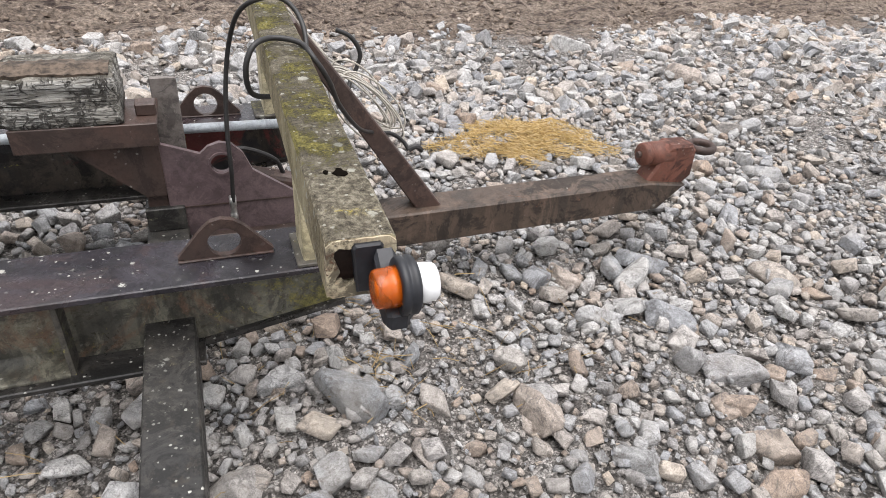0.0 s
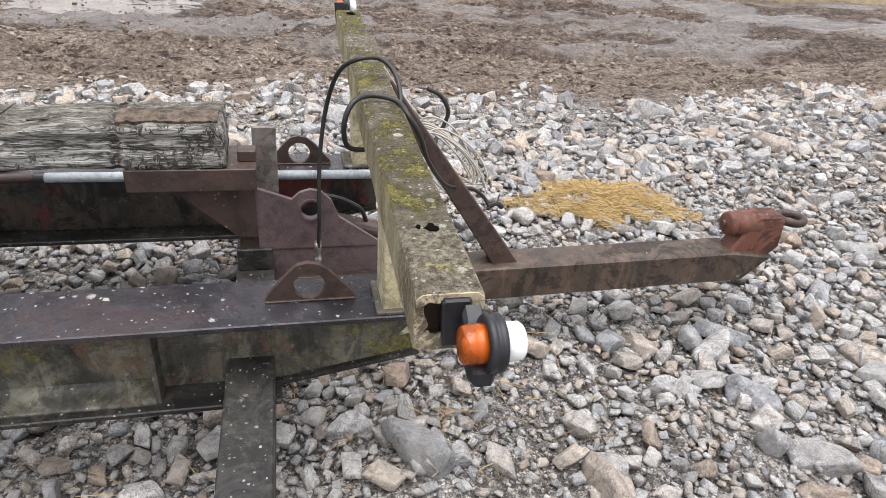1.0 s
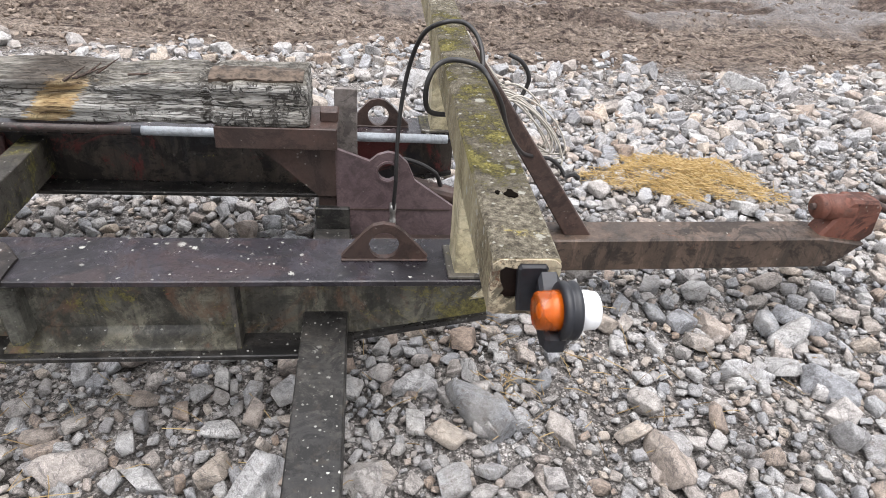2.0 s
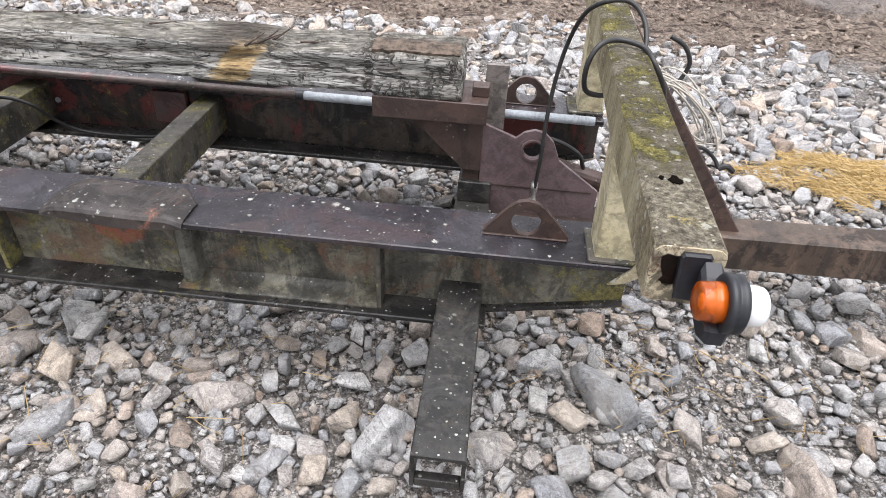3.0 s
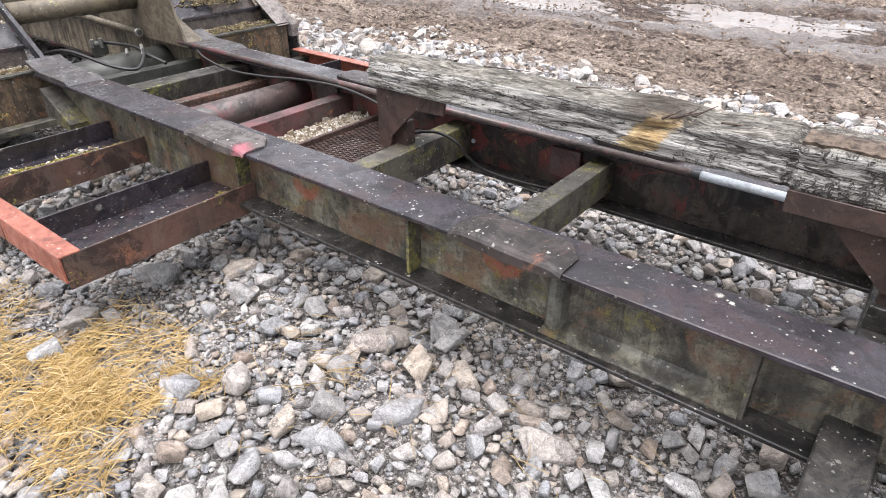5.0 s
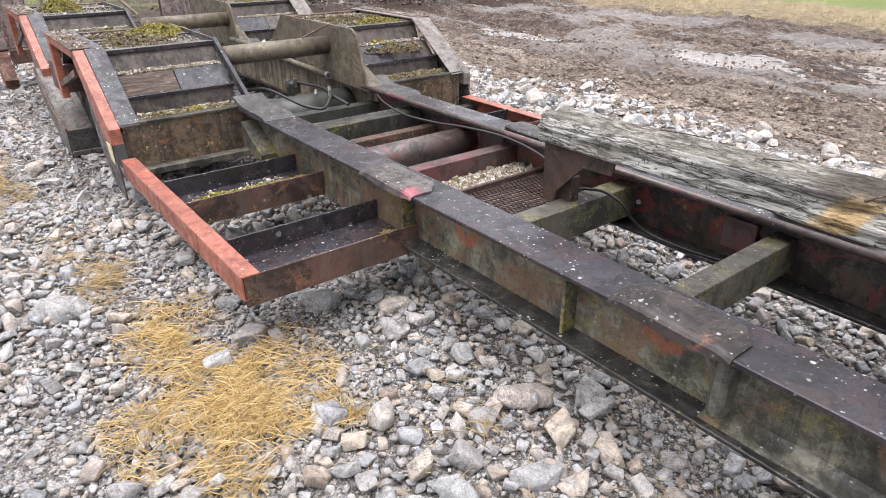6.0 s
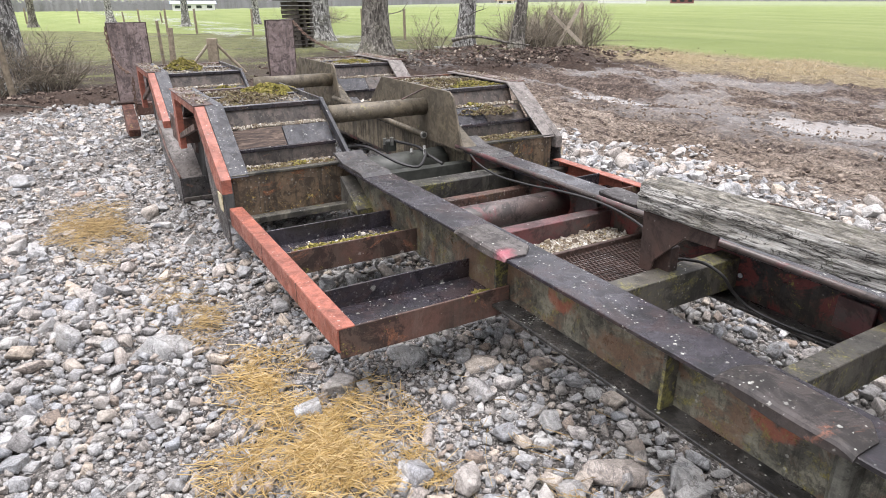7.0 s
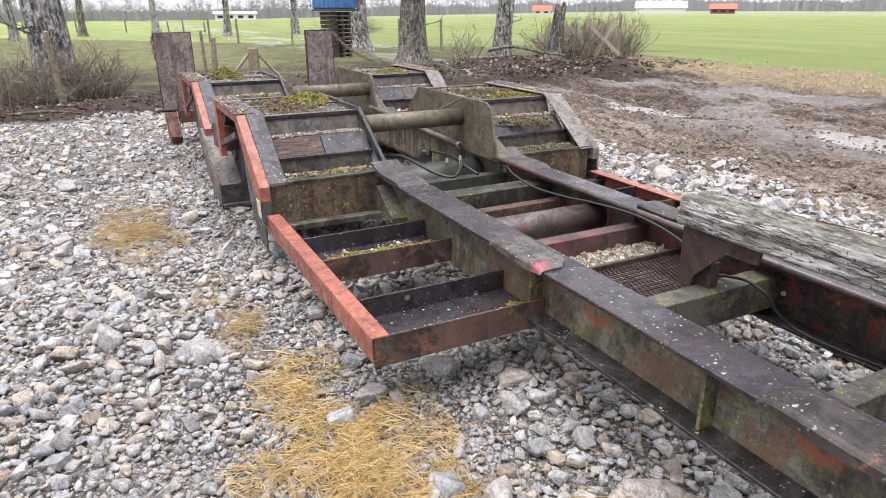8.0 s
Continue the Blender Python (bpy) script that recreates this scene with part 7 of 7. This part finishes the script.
# ---- trees ----
def bare_tree(x, y, girth, height, seed, material, limb_from, label, lean=(0, 0), twigs=True):
    rng = random.Random(seed)
    tree = tagged(new("tree"), label, "tree", "row of bare trees")
    base = float(lift(np.array(x), np.array(y))) - 0.1
    tree.matrix_world = pose(x, y, base)
    bm = bmesh.new()
    n, k = 34, 22
    rings = []
    for i in range(n + 1):
        t = i / n
        z = height * t ** 1.25
        flare = 1 + 0.75 * math.exp(-z / 0.28)
        r0 = girth / 2 * flare * (1 - 0.72 * t)
        cx, cy = lean[0] * z + 0.06 * math.sin(z * 0.7 + seed), lean[1] * z + 0.06 * math.cos(z * 0.6 + seed)
        loop = []
        for j in range(k):
            a = 2 * math.pi * j / k
            lump = 1 + 0.11 * noise.noise(Vector((math.cos(a) * 1.4, math.sin(a) * 1.4, z * 0.8 + seed))) + 0.10 * math.exp(-z / 0.4) * math.sin(a * 5 + seed)
            loop.append(bm.verts.new((cx + r0 * lump * math.cos(a), cy + r0 * lump * math.sin(a), z)))
        rings.append(loop)
    for a, b in zip(rings, rings[1:]):
        for j in range(k):
            bm.faces.new((a[j], a[(j + 1) % k], b[(j + 1) % k], b[j]))
    bm.faces.new(rings[-1])
    part("trunk", bm, material, tree, smooth=True)
    crown = bmesh.new()
    deepest = 3 if twigs else 2

    def branch(p, d, length, r, depth):
        pts, q = [p], p.copy()
        for s in range(4):
            d = (d + Vector((rng.uniform(-0.25, 0.25), rng.uniform(-0.25, 0.25), rng.uniform(-0.05, 0.18)))).normalized()
            q = q + d * length / 4
            pts.append(q.copy())
        sweep(pts, (r, r * 0.45), 6 if depth < 2 else 4, crown, 2)
        if depth < deepest:
            for s in range(rng.randint(2, 3)):
                at = pts[rng.randint(1, 4)]
                side_d = (d + Vector((rng.uniform(-1, 1), rng.uniform(-1, 1), rng.uniform(-0.4, 0.6)))).normalized()
                branch(at, side_d, length * rng.uniform(0.4, 0.65), r * 0.42, depth + 1)

    for s in range(9):
        z = height * rng.uniform(limb_from, 0.92)
        a = rng.uniform(0, 2 * math.pi)
        branch(Vector((lean[0] * z, lean[1] * z, z)), Vector((math.cos(a), math.sin(a), rng.uniform(0.1, 0.7))).normalized(), height * rng.uniform(0.22, 0.36), girth * 0.16, 0)
    if twigs:
        for s in range(5):
            z, a = rng.uniform(0.9, 2.6), rng.uniform(0, 2 * math.pi)
            r = girth * 0.42
            branch(Vector((r * math.cos(a), r * math.sin(a), z)), Vector((math.cos(a), math.sin(a), rng.uniform(-0.4, 0.3))).normalized(), rng.uniform(0.6, 1.2), 0.022, 2)
    part("crown", crown, BARK, tree, "bare leafless branches")
    return tree


bare_tree(-14.1, -2.2, 0.72, 12, 1, BARKPALE, 0.28, "large grey-barked bare tree at the edge of the pasture")
bare_tree(-25.1, 7.7, 0.80, 14, 2, BARKPALE, 0.3, "large pale-barked bare tree in the pasture")
bare_tree(-17.6, 6.6, 0.80, 13, 3, BARK, 0.3, "large rough-barked bare tree near the fence")
bare_tree(-16.9, 9.1, 0.56, 11, 4, BARKPALE, 0.22, "slender lichened bare tree near the fence", (0.03, 0.05))
for k, (px, py, g, h) in enumerate(((-38, -7.5, 0.5, 9), (-45, -5.5, 0.5, 9), (-40, -3.6, 0.55, 10), (-52, -2.2, 0.5, 10), (-47, 6.4, 0.5, 8), (-47, 11.0, 0.5, 9), (-30, -8.5, 0.6, 10), (-60, 3, 0.6, 11))):
    bare_tree(px, py, g, h, 20 + k, BARKPALE if k % 3 else BARK, 0.22, "bare tree far out in the pasture", twigs=False)


def dead_stump(x, y, h, r):
    rng = random.Random(9)
    base = float(lift(np.array(x), np.array(y))) - 0.05
    bm = bmesh.new()
    k, n = 18, 14
    rings = []
    for i in range(n + 1):
        t = i / n
        loop = []
        for j in range(k):
            a = 2 * math.pi * j / k
            rr = r * (1 + 0.5 * math.exp(-t * 6)) * (1 - 0.25 * t) * (1 + 0.14 * math.sin(a * 4 + 1) + 0.08 * math.sin(a * 9 + t * 3))
            z = h * t + (rng.uniform(-0.18, 0.12) if i == n else 0)
            loop.append(bm.verts.new((rr * math.cos(a) + 0.10 * t, rr * math.sin(a) + 0.12 * t, z)))
        rings.append(loop)
    for a, b in zip(rings, rings[1:]):
        for j in range(k):
            bm.faces.new((a[j], a[(j + 1) % k], b[(j + 1) % k], b[j]))
    bm.faces.new(rings[-1])
    ob = mesh_object("tree_stump", bm, BARK, True)
    ob.matrix_world = pose(x, y, base)
    return tagged(ob, "tall broken dead tree stump with rough bark", "stump")


dead_stump(-14.9, 9.45, 1.42, 0.20)


def shrub(x, y, width, height, count, seed, label):
    """A thicket of crooked bare stems, each forking twice into fine twigs."""
    rng = random.Random(seed)
    bm = bmesh.new()
    for s in range(count):
        a, r = rng.uniform(0, 2 * math.pi), width * 0.40 * math.sqrt(rng.random())
        p = Vector((r * math.cos(a), r * math.sin(a), 0))
        d = Vector((math.cos(a) * rng.uniform(-0.5, 1.0), math.sin(a) * rng.uniform(-0.5, 1.0), rng.uniform(0.6, 1.2))).normalized()
        ln = height * rng.uniform(0.35, 1.0)
        stem = [p]
        for q in range(4):
            d = (d + Vector((rng.uniform(-0.3, 0.3), rng.uniform(-0.3, 0.3), rng.uniform(-0.25, 0.2)))).normalized()
            stem.append(stem[-1] + d * ln / 4)
        sweep(stem, (0.012, 0.004), 4, bm, 1)
        for q in range(7):
            k = rng.randint(1, 3)
            at = stem[k].lerp(stem[k + 1], rng.random())
            e = (d * 0.5 + Vector((rng.uniform(-1, 1), rng.uniform(-1, 1), rng.uniform(-0.5, 0.8)))).normalized()
            reach = rng.uniform(0.15, 0.45)
            bend = at + e * reach * 0.5 + Vector((rng.uniform(-0.06, 0.06), rng.uniform(-0.06, 0.06), rng.uniform(-0.04, 0.06)))
            sweep([at, bend, at + e * reach], (0.005, 0.002), 3, bm, 1)
            for w in range(2):
                f = (e + Vector((rng.uniform(-0.9, 0.9), rng.uniform(-0.9, 0.9), rng.uniform(-0.5, 0.8)))).normalized()
                sweep([bend, bend + f * rng.uniform(0.08, 0.25)], (0.003, 0.0015), 3, bm, 1)
    ob = mesh_object("shrub", bm, TWIGS)
    ob.matrix_world = pose(x, y, float(lift(np.array(x), np.array(y))) - 0.03)
    return tagged(ob, label, "shrub")


shrub(-17.2, 13.3, 2.4, 1.6, 170, 3, "dense bare brown thicket by the field gate")
shrub(-16.5, 11.3, 2.2, 1.45, 140, 4, "tangled bare thicket with dead stems")
shrub(-15.6, 10.4, 1.6, 1.1, 80, 5, "thin bare shrub beside the stump")
shrub(-13.9, -1.8, 1.6, 0.9, 110, 6, "bare brambles at the foot of the tree")
shrub(-12.9, -2.9, 1.8, 0.8, 90, 7, "bare brambles on the soil bank")
shrub(-13.6, -3.3, 1.4, 1.3, 40, 8, "bare suckers beside the tree")
shrub(-17.0, 7.9, 0.9, 1.3, 18, 9, "thin bare sapling clump")
shrub(-45, 15.0, 3.0, 1.5, 70, 10, "rounded bare shrub far out in the pasture")
shrub(-44, 13.0, 2.6, 1.7, 70, 12, "rounded bare shrub far out in the pasture")


# ---- fences ----
def post(x, y, h, r, seed, label, material=POSTWOOD, lean=0.0):
    rng = random.Random(seed)
    bm = bmesh.new()
    rod((0, 0, -0.1), (lean * h, rng.uniform(-0.05, 0.05), h), r, r * 0.85, 9, bm)
    for v in bm.verts:
        v.co += Vector((rng.uniform(-1, 1), rng.uniform(-1, 1), rng.uniform(-1, 1))) * r * 0.15
    ob = mesh_object("fence_post", bm, material)
    ob.matrix_world = pose(x, y, float(lift(np.array(x), np.array(y))))
    return tagged(ob, label, "fence post", "pasture fence")


post(-12.35, -2.1, 1.12, 0.05, 1, "leaning grey-green wooden fence post", lean=0.13)
post(-14.6, 0.62, 0.98, 0.065, 2, "split grey wooden fence post")
post(-14.9, 0.50, 1.12, 0.04, 3, "thin pale wooden fence post")
for k in range(9):
    t = k / 8
    post(-18 - 22 * t + 0.6 * math.sin(k * 3), 13.6 - 11 * t + 0.5 * math.sin(k * 5), 1.15, 0.055, 10 + k, "dark weathered fence post along the field", lean=0.05 * math.sin(k * 2.2))
for k in range(12):
    post(-58 - 0.7 * k, 9.0 - 3.0 * k + 0.9 * math.sin(k * 7), 0.95 + 0.2 * math.sin(k * 5), 0.07, 30 + k, "weathered fence post far across the pasture", lean=0.08 * math.sin(k * 1.9))
for z in (0.45, 0.80):
    bm = bmesh.new()
    sweep([(-11.6, -6.5, z), (-12.3, -2.1, z + 0.02), (-14.7, 0.6, z - 0.02), (-16.0, 4.5, z)], 0.003, 5, bm, 6)
    tagged(mesh_object("fence_wire", bm, WIRE), "slack rusty fence wire along the soil bank", "wire")


def cross_boards(x, y):
    ob = tagged(new("broken_gate"), "broken gate of crossed grey boards in the thicket", "gate")
    ob.matrix_world = pose(x, y, float(lift(np.array(x), np.array(y))), 0, 0, -41)
    for dx, a, b in ((0.03, (-0.52, 1.14), (0.52, 0.22)), (0.0, (-0.30, -0.02), (0.45, 1.36))):
        d = (Vector(b) - Vector(a)).normalized() * 0.05
        bm = prism([(a[0] - d.y, a[1] + d.x), (b[0] - d.y, b[1] + d.x), (b[0] + d.y, b[1] - d.x), (a[0] + d.y, a[1] - d.x)], "x", dx - 0.015, dx + 0.015)
        part("board", bm, PALEWOOD, ob)
    part("gate_post", box(-0.08, -0.02, 0.42, 0.50, -0.05, 1.32, 0.01), POSTWOOD, ob)
    part("gate_post", box(-0.08, -0.02, -0.56, -0.49, -0.05, 1.10, 0.01), POSTWOOD, ob)


cross_boards(-15.25, 11.45)


def tripod(x, y):
    """A squat timber trestle behind the trailer."""
    ob = tagged(new("trestle"), "dark timber trestle with splayed legs", "trestle")
    ob.matrix_world = pose(x, y, float(lift(np.array(x), np.array(y))), 0, 0, 70)
    part("upright", box(-0.10, 0.10, -0.10, 0.10, 0, 0.72, 0.01), POSTWOOD, ob)
    for sx in (-1, 1):
        bm = bmesh.new()
        rod((0.0, 0, 0.70), (sx * 0.62, 0.05, 0.0), 0.03, 0.03, 8, bm)
        part("leg", bm, PALEWOOD if sx < 0 else POSTWOOD, ob)


tripod(-14.9, 1.5)


def lying_branch(points, r, label):
    bm = sweep(points, (r, r * 0.4), 7)
    tagged(mesh_object("fallen_branch", bm, BARK, True), label, "branch")


lying_branch([(-15.2, 7.6, 0.45), (-14.8, 8.1, 0.55), (-14.4, 8.8, 0.40), (-14.2, 9.4, 0.32)], 0.05, "fallen dark branch on the soil heap")
lying_branch([(-13.5, -0.4, 0.12), (-13.0, 0.6, 0.2), (-12.8, 1.6, 0.15)], 0.04, "fallen dark branch on the soil bank")
lying_branch([(-11.2, -2.7, 0.08), (-11.0, -2.2, 0.12), (-10.9, -1.7, 0.06)], 0.025, "broken pale branch at the edge of the stones")


# ---- blue tank on its stack ----
def blue_tank(x, y):
    ob = tagged(new("water_tank"), "blue plastic tank standing on a tall stack of dark pallets", "tank")
    ob.matrix_world = pose(x, y, float(lift(np.array(x), np.array(y))), 0, 0, 25)
    tank_bm = prism([(-0.55, -0.5), (0.55, -0.5), (0.55, 0.5), (-0.55, 0.5)], "z", 1.55, 2.75, 0.05)
    tub = part("tub", tank_bm, BLUE, ob, "blue ribbed tub")
    for k in range(5):
        part("tub_rib", box(-0.44 + 0.22 * k - 0.02, -0.44 + 0.22 * k + 0.02, -0.515, 0.515, 1.60, 2.70, 0.005), BLUE, tub)
    part("base_plate", box(-0.57, 0.57, -0.53, 0.53, 1.49, 1.55, 0.01), BLACKIN, ob)


blue_tank(-22.5, 5.9)


def pallet(x, y, z):
    ob = tagged(new("pallet"), "dark wet wooden pallet in a tall stack", "pallet", "stack of pallets")
    ob.matrix_world = pose(x, y, z, 0, 0, 25)
    for j in range(3):
        part("runner", box(-0.36, 0.36, -0.36 + 0.30 * j, -0.24 + 0.30 * j, 0, 0.085, 0), PALLET, ob)
    for j in range(5):
        part("slat", box(-0.36 + 0.155 * j, -0.26 + 0.155 * j, -0.38, 0.38, 0.087, 0.11, 0), PALLET, ob)
    return ob


stack_foot = float(lift(np.array(-22.5), np.array(5.9)))
first_pallet = pallet(-22.5, 5.9, stack_foot)
for k in range(1, 11):
    copy_thing(first_pallet, pose(-22.5 + 0.02 * math.sin(k * 2.0), 5.9 + 0.02 * math.sin(k * 3.1), stack_foot + 0.1346 * k, 0, 0, 25))


# ---- far farms and woods ----
def farm(x, y, turn, length, depth, wall, roof, m_wall, m_roof, label, windows):
    ob = tagged(new("farm_building"), label, "house")
    ob.matrix_world = pose(x, y, float(lift(np.array(x), np.array(y))), 0, 0, turn)
    part("wall", box(-length / 2, length / 2, -depth / 2, depth / 2, 0, wall, 0), m_wall, ob)
    part("roof", prism([(-depth / 2 - 0.4, wall), (depth / 2 + 0.4, wall), (0, wall + roof)], "x", -length / 2 - 0.4, length / 2 + 0.4), m_roof, ob)
    for k in range(windows):
        u = -length / 2 + length * (k + 0.5) / windows
        part("window", box(u - 0.5, u + 0.5, -depth / 2 - 0.05, -depth / 2 + 0.02, wall * 0.35, wall * 0.75, 0), GLASSDARK, ob)
        part("window", box(u - 0.5, u + 0.5, depth / 2 - 0.02, depth / 2 + 0.05, wall * 0.35, wall * 0.75, 0), GLASSDARK, ob)


farm(-120.4, 118.8, 45, 11.0, 8, 1.2, 1.5, HOUSEWHITE, ROOFBLUE, "long white barn with a pale metal roof beyond the field", 0)
farm(-112, 130, 42, 5.2, 5, 1.0, 1.2, HOUSERED, ROOFRED, "red wooden house with a tiled roof beyond the field", 3)
farm(-142, 100, 52, 4.2, 4, 0.9, 1.2, HOUSEWHITE, ROOFRED, "small house with an orange tiled roof far away", 2)
farm(-146, 25.0, 80, 8, 6, 1.3, 0.5, HOUSEWHITE, ROOFBLUE, "low white farmhouse far beyond the pasture", 4)


def far_woods():
    """A leafless wood along the horizon: stems and fans of branches."""
    rng = np.random.default_rng(17)
    verts, faces = [], []

    def edge(a):
        """The near edge of the woods, by direction."""
        return float(np.interp(180 - math.degrees(a), (-35, 6, 24, 45, 120), (140, 150, 165, 235, 245)))

    for a in rng.uniform(math.radians(60), math.radians(215), 1500):
        d = edge(a) * rng.uniform(1.0, 1.3)
        x, y = d * math.cos(a), d * math.sin(a)
        foot = float(lift(np.array(x), np.array(y)))
        h, w = d * rng.uniform(0.014, 0.034), rng.uniform(0.06, 0.13)
        tx, ty = -math.sin(a), math.cos(a)
        b = len(verts)
        verts += [(x - tx * w, y - ty * w, foot - 0.5), (x + tx * w, y + ty * w, foot - 0.5), (x, y, foot + h), (x + 0.3 * math.cos(a), y + 0.3 * math.sin(a), foot - 0.5)]
        faces += [(b, b + 1, b + 2), (b + 1, b + 3, b + 2), (b + 3, b, b + 2)]
        for k in range(15):
            z0 = foot + h * rng.uniform(0.15, 0.9)
            s, up, t = rng.choice([-1, 1]) * rng.uniform(0.4, 1.6), rng.uniform(0.3, 1.6), rng.uniform(-1.0, 1.0)
            e = (x + tx * s + t * math.cos(a), y + ty * s + t * math.sin(a), z0 + up)
            b = len(verts)
            verts += [(x, y, z0), (x, y, z0 + 0.12), e, (x + 0.1 * math.cos(a), y + 0.1 * math.sin(a), z0 + 0.06)]
            faces += [(b, b + 1, b + 2), (b, b + 2, b + 3)]
    # the dense undergrowth between the stems
    for k in range(900):
        a0, a1 = math.radians(60 + 155 * k / 900), math.radians(60 + 155 * (k + 1.15) / 900)
        d = edge(a0) * (1.15 + 0.02 * math.sin(k * 1.7))
        foot = float(lift(np.array(d * math.cos(a0)), np.array(d * math.sin(a0))))
        h = d * (0.0135 + 0.006 * noise.noise(Vector((k * 0.07, 0, 0))) + 0.0012 * math.sin(k * 2.3))
        b = len(verts)
        verts += [(d * math.cos(a0), d * math.sin(a0), foot - 1), (d * math.cos(a1), d * math.sin(a1), foot - 1), ((d + 0.6) * math.cos((a0 + a1) / 2), (d + 0.6) * math.sin((a0 + a1) / 2), foot + h),
                  ((d + 0.4) * math.cos(a0), (d + 0.4) * math.sin(a0), foot + h * rng.uniform(0.8, 0.95)), ((d + 0.4) * math.cos(a1), (d + 0.4) * math.sin(a1), foot + h * rng.uniform(0.8, 0.95))]
        faces += [(b, b + 1, b + 4), (b, b + 4, b + 3), (b + 3, b + 4, b + 2)]
    return tagged(from_arrays("far_woods", verts, faces, FARWOOD), "leafless woods along the horizon, coloured in haze grey", "woods", kind="stuff")


far_woods()
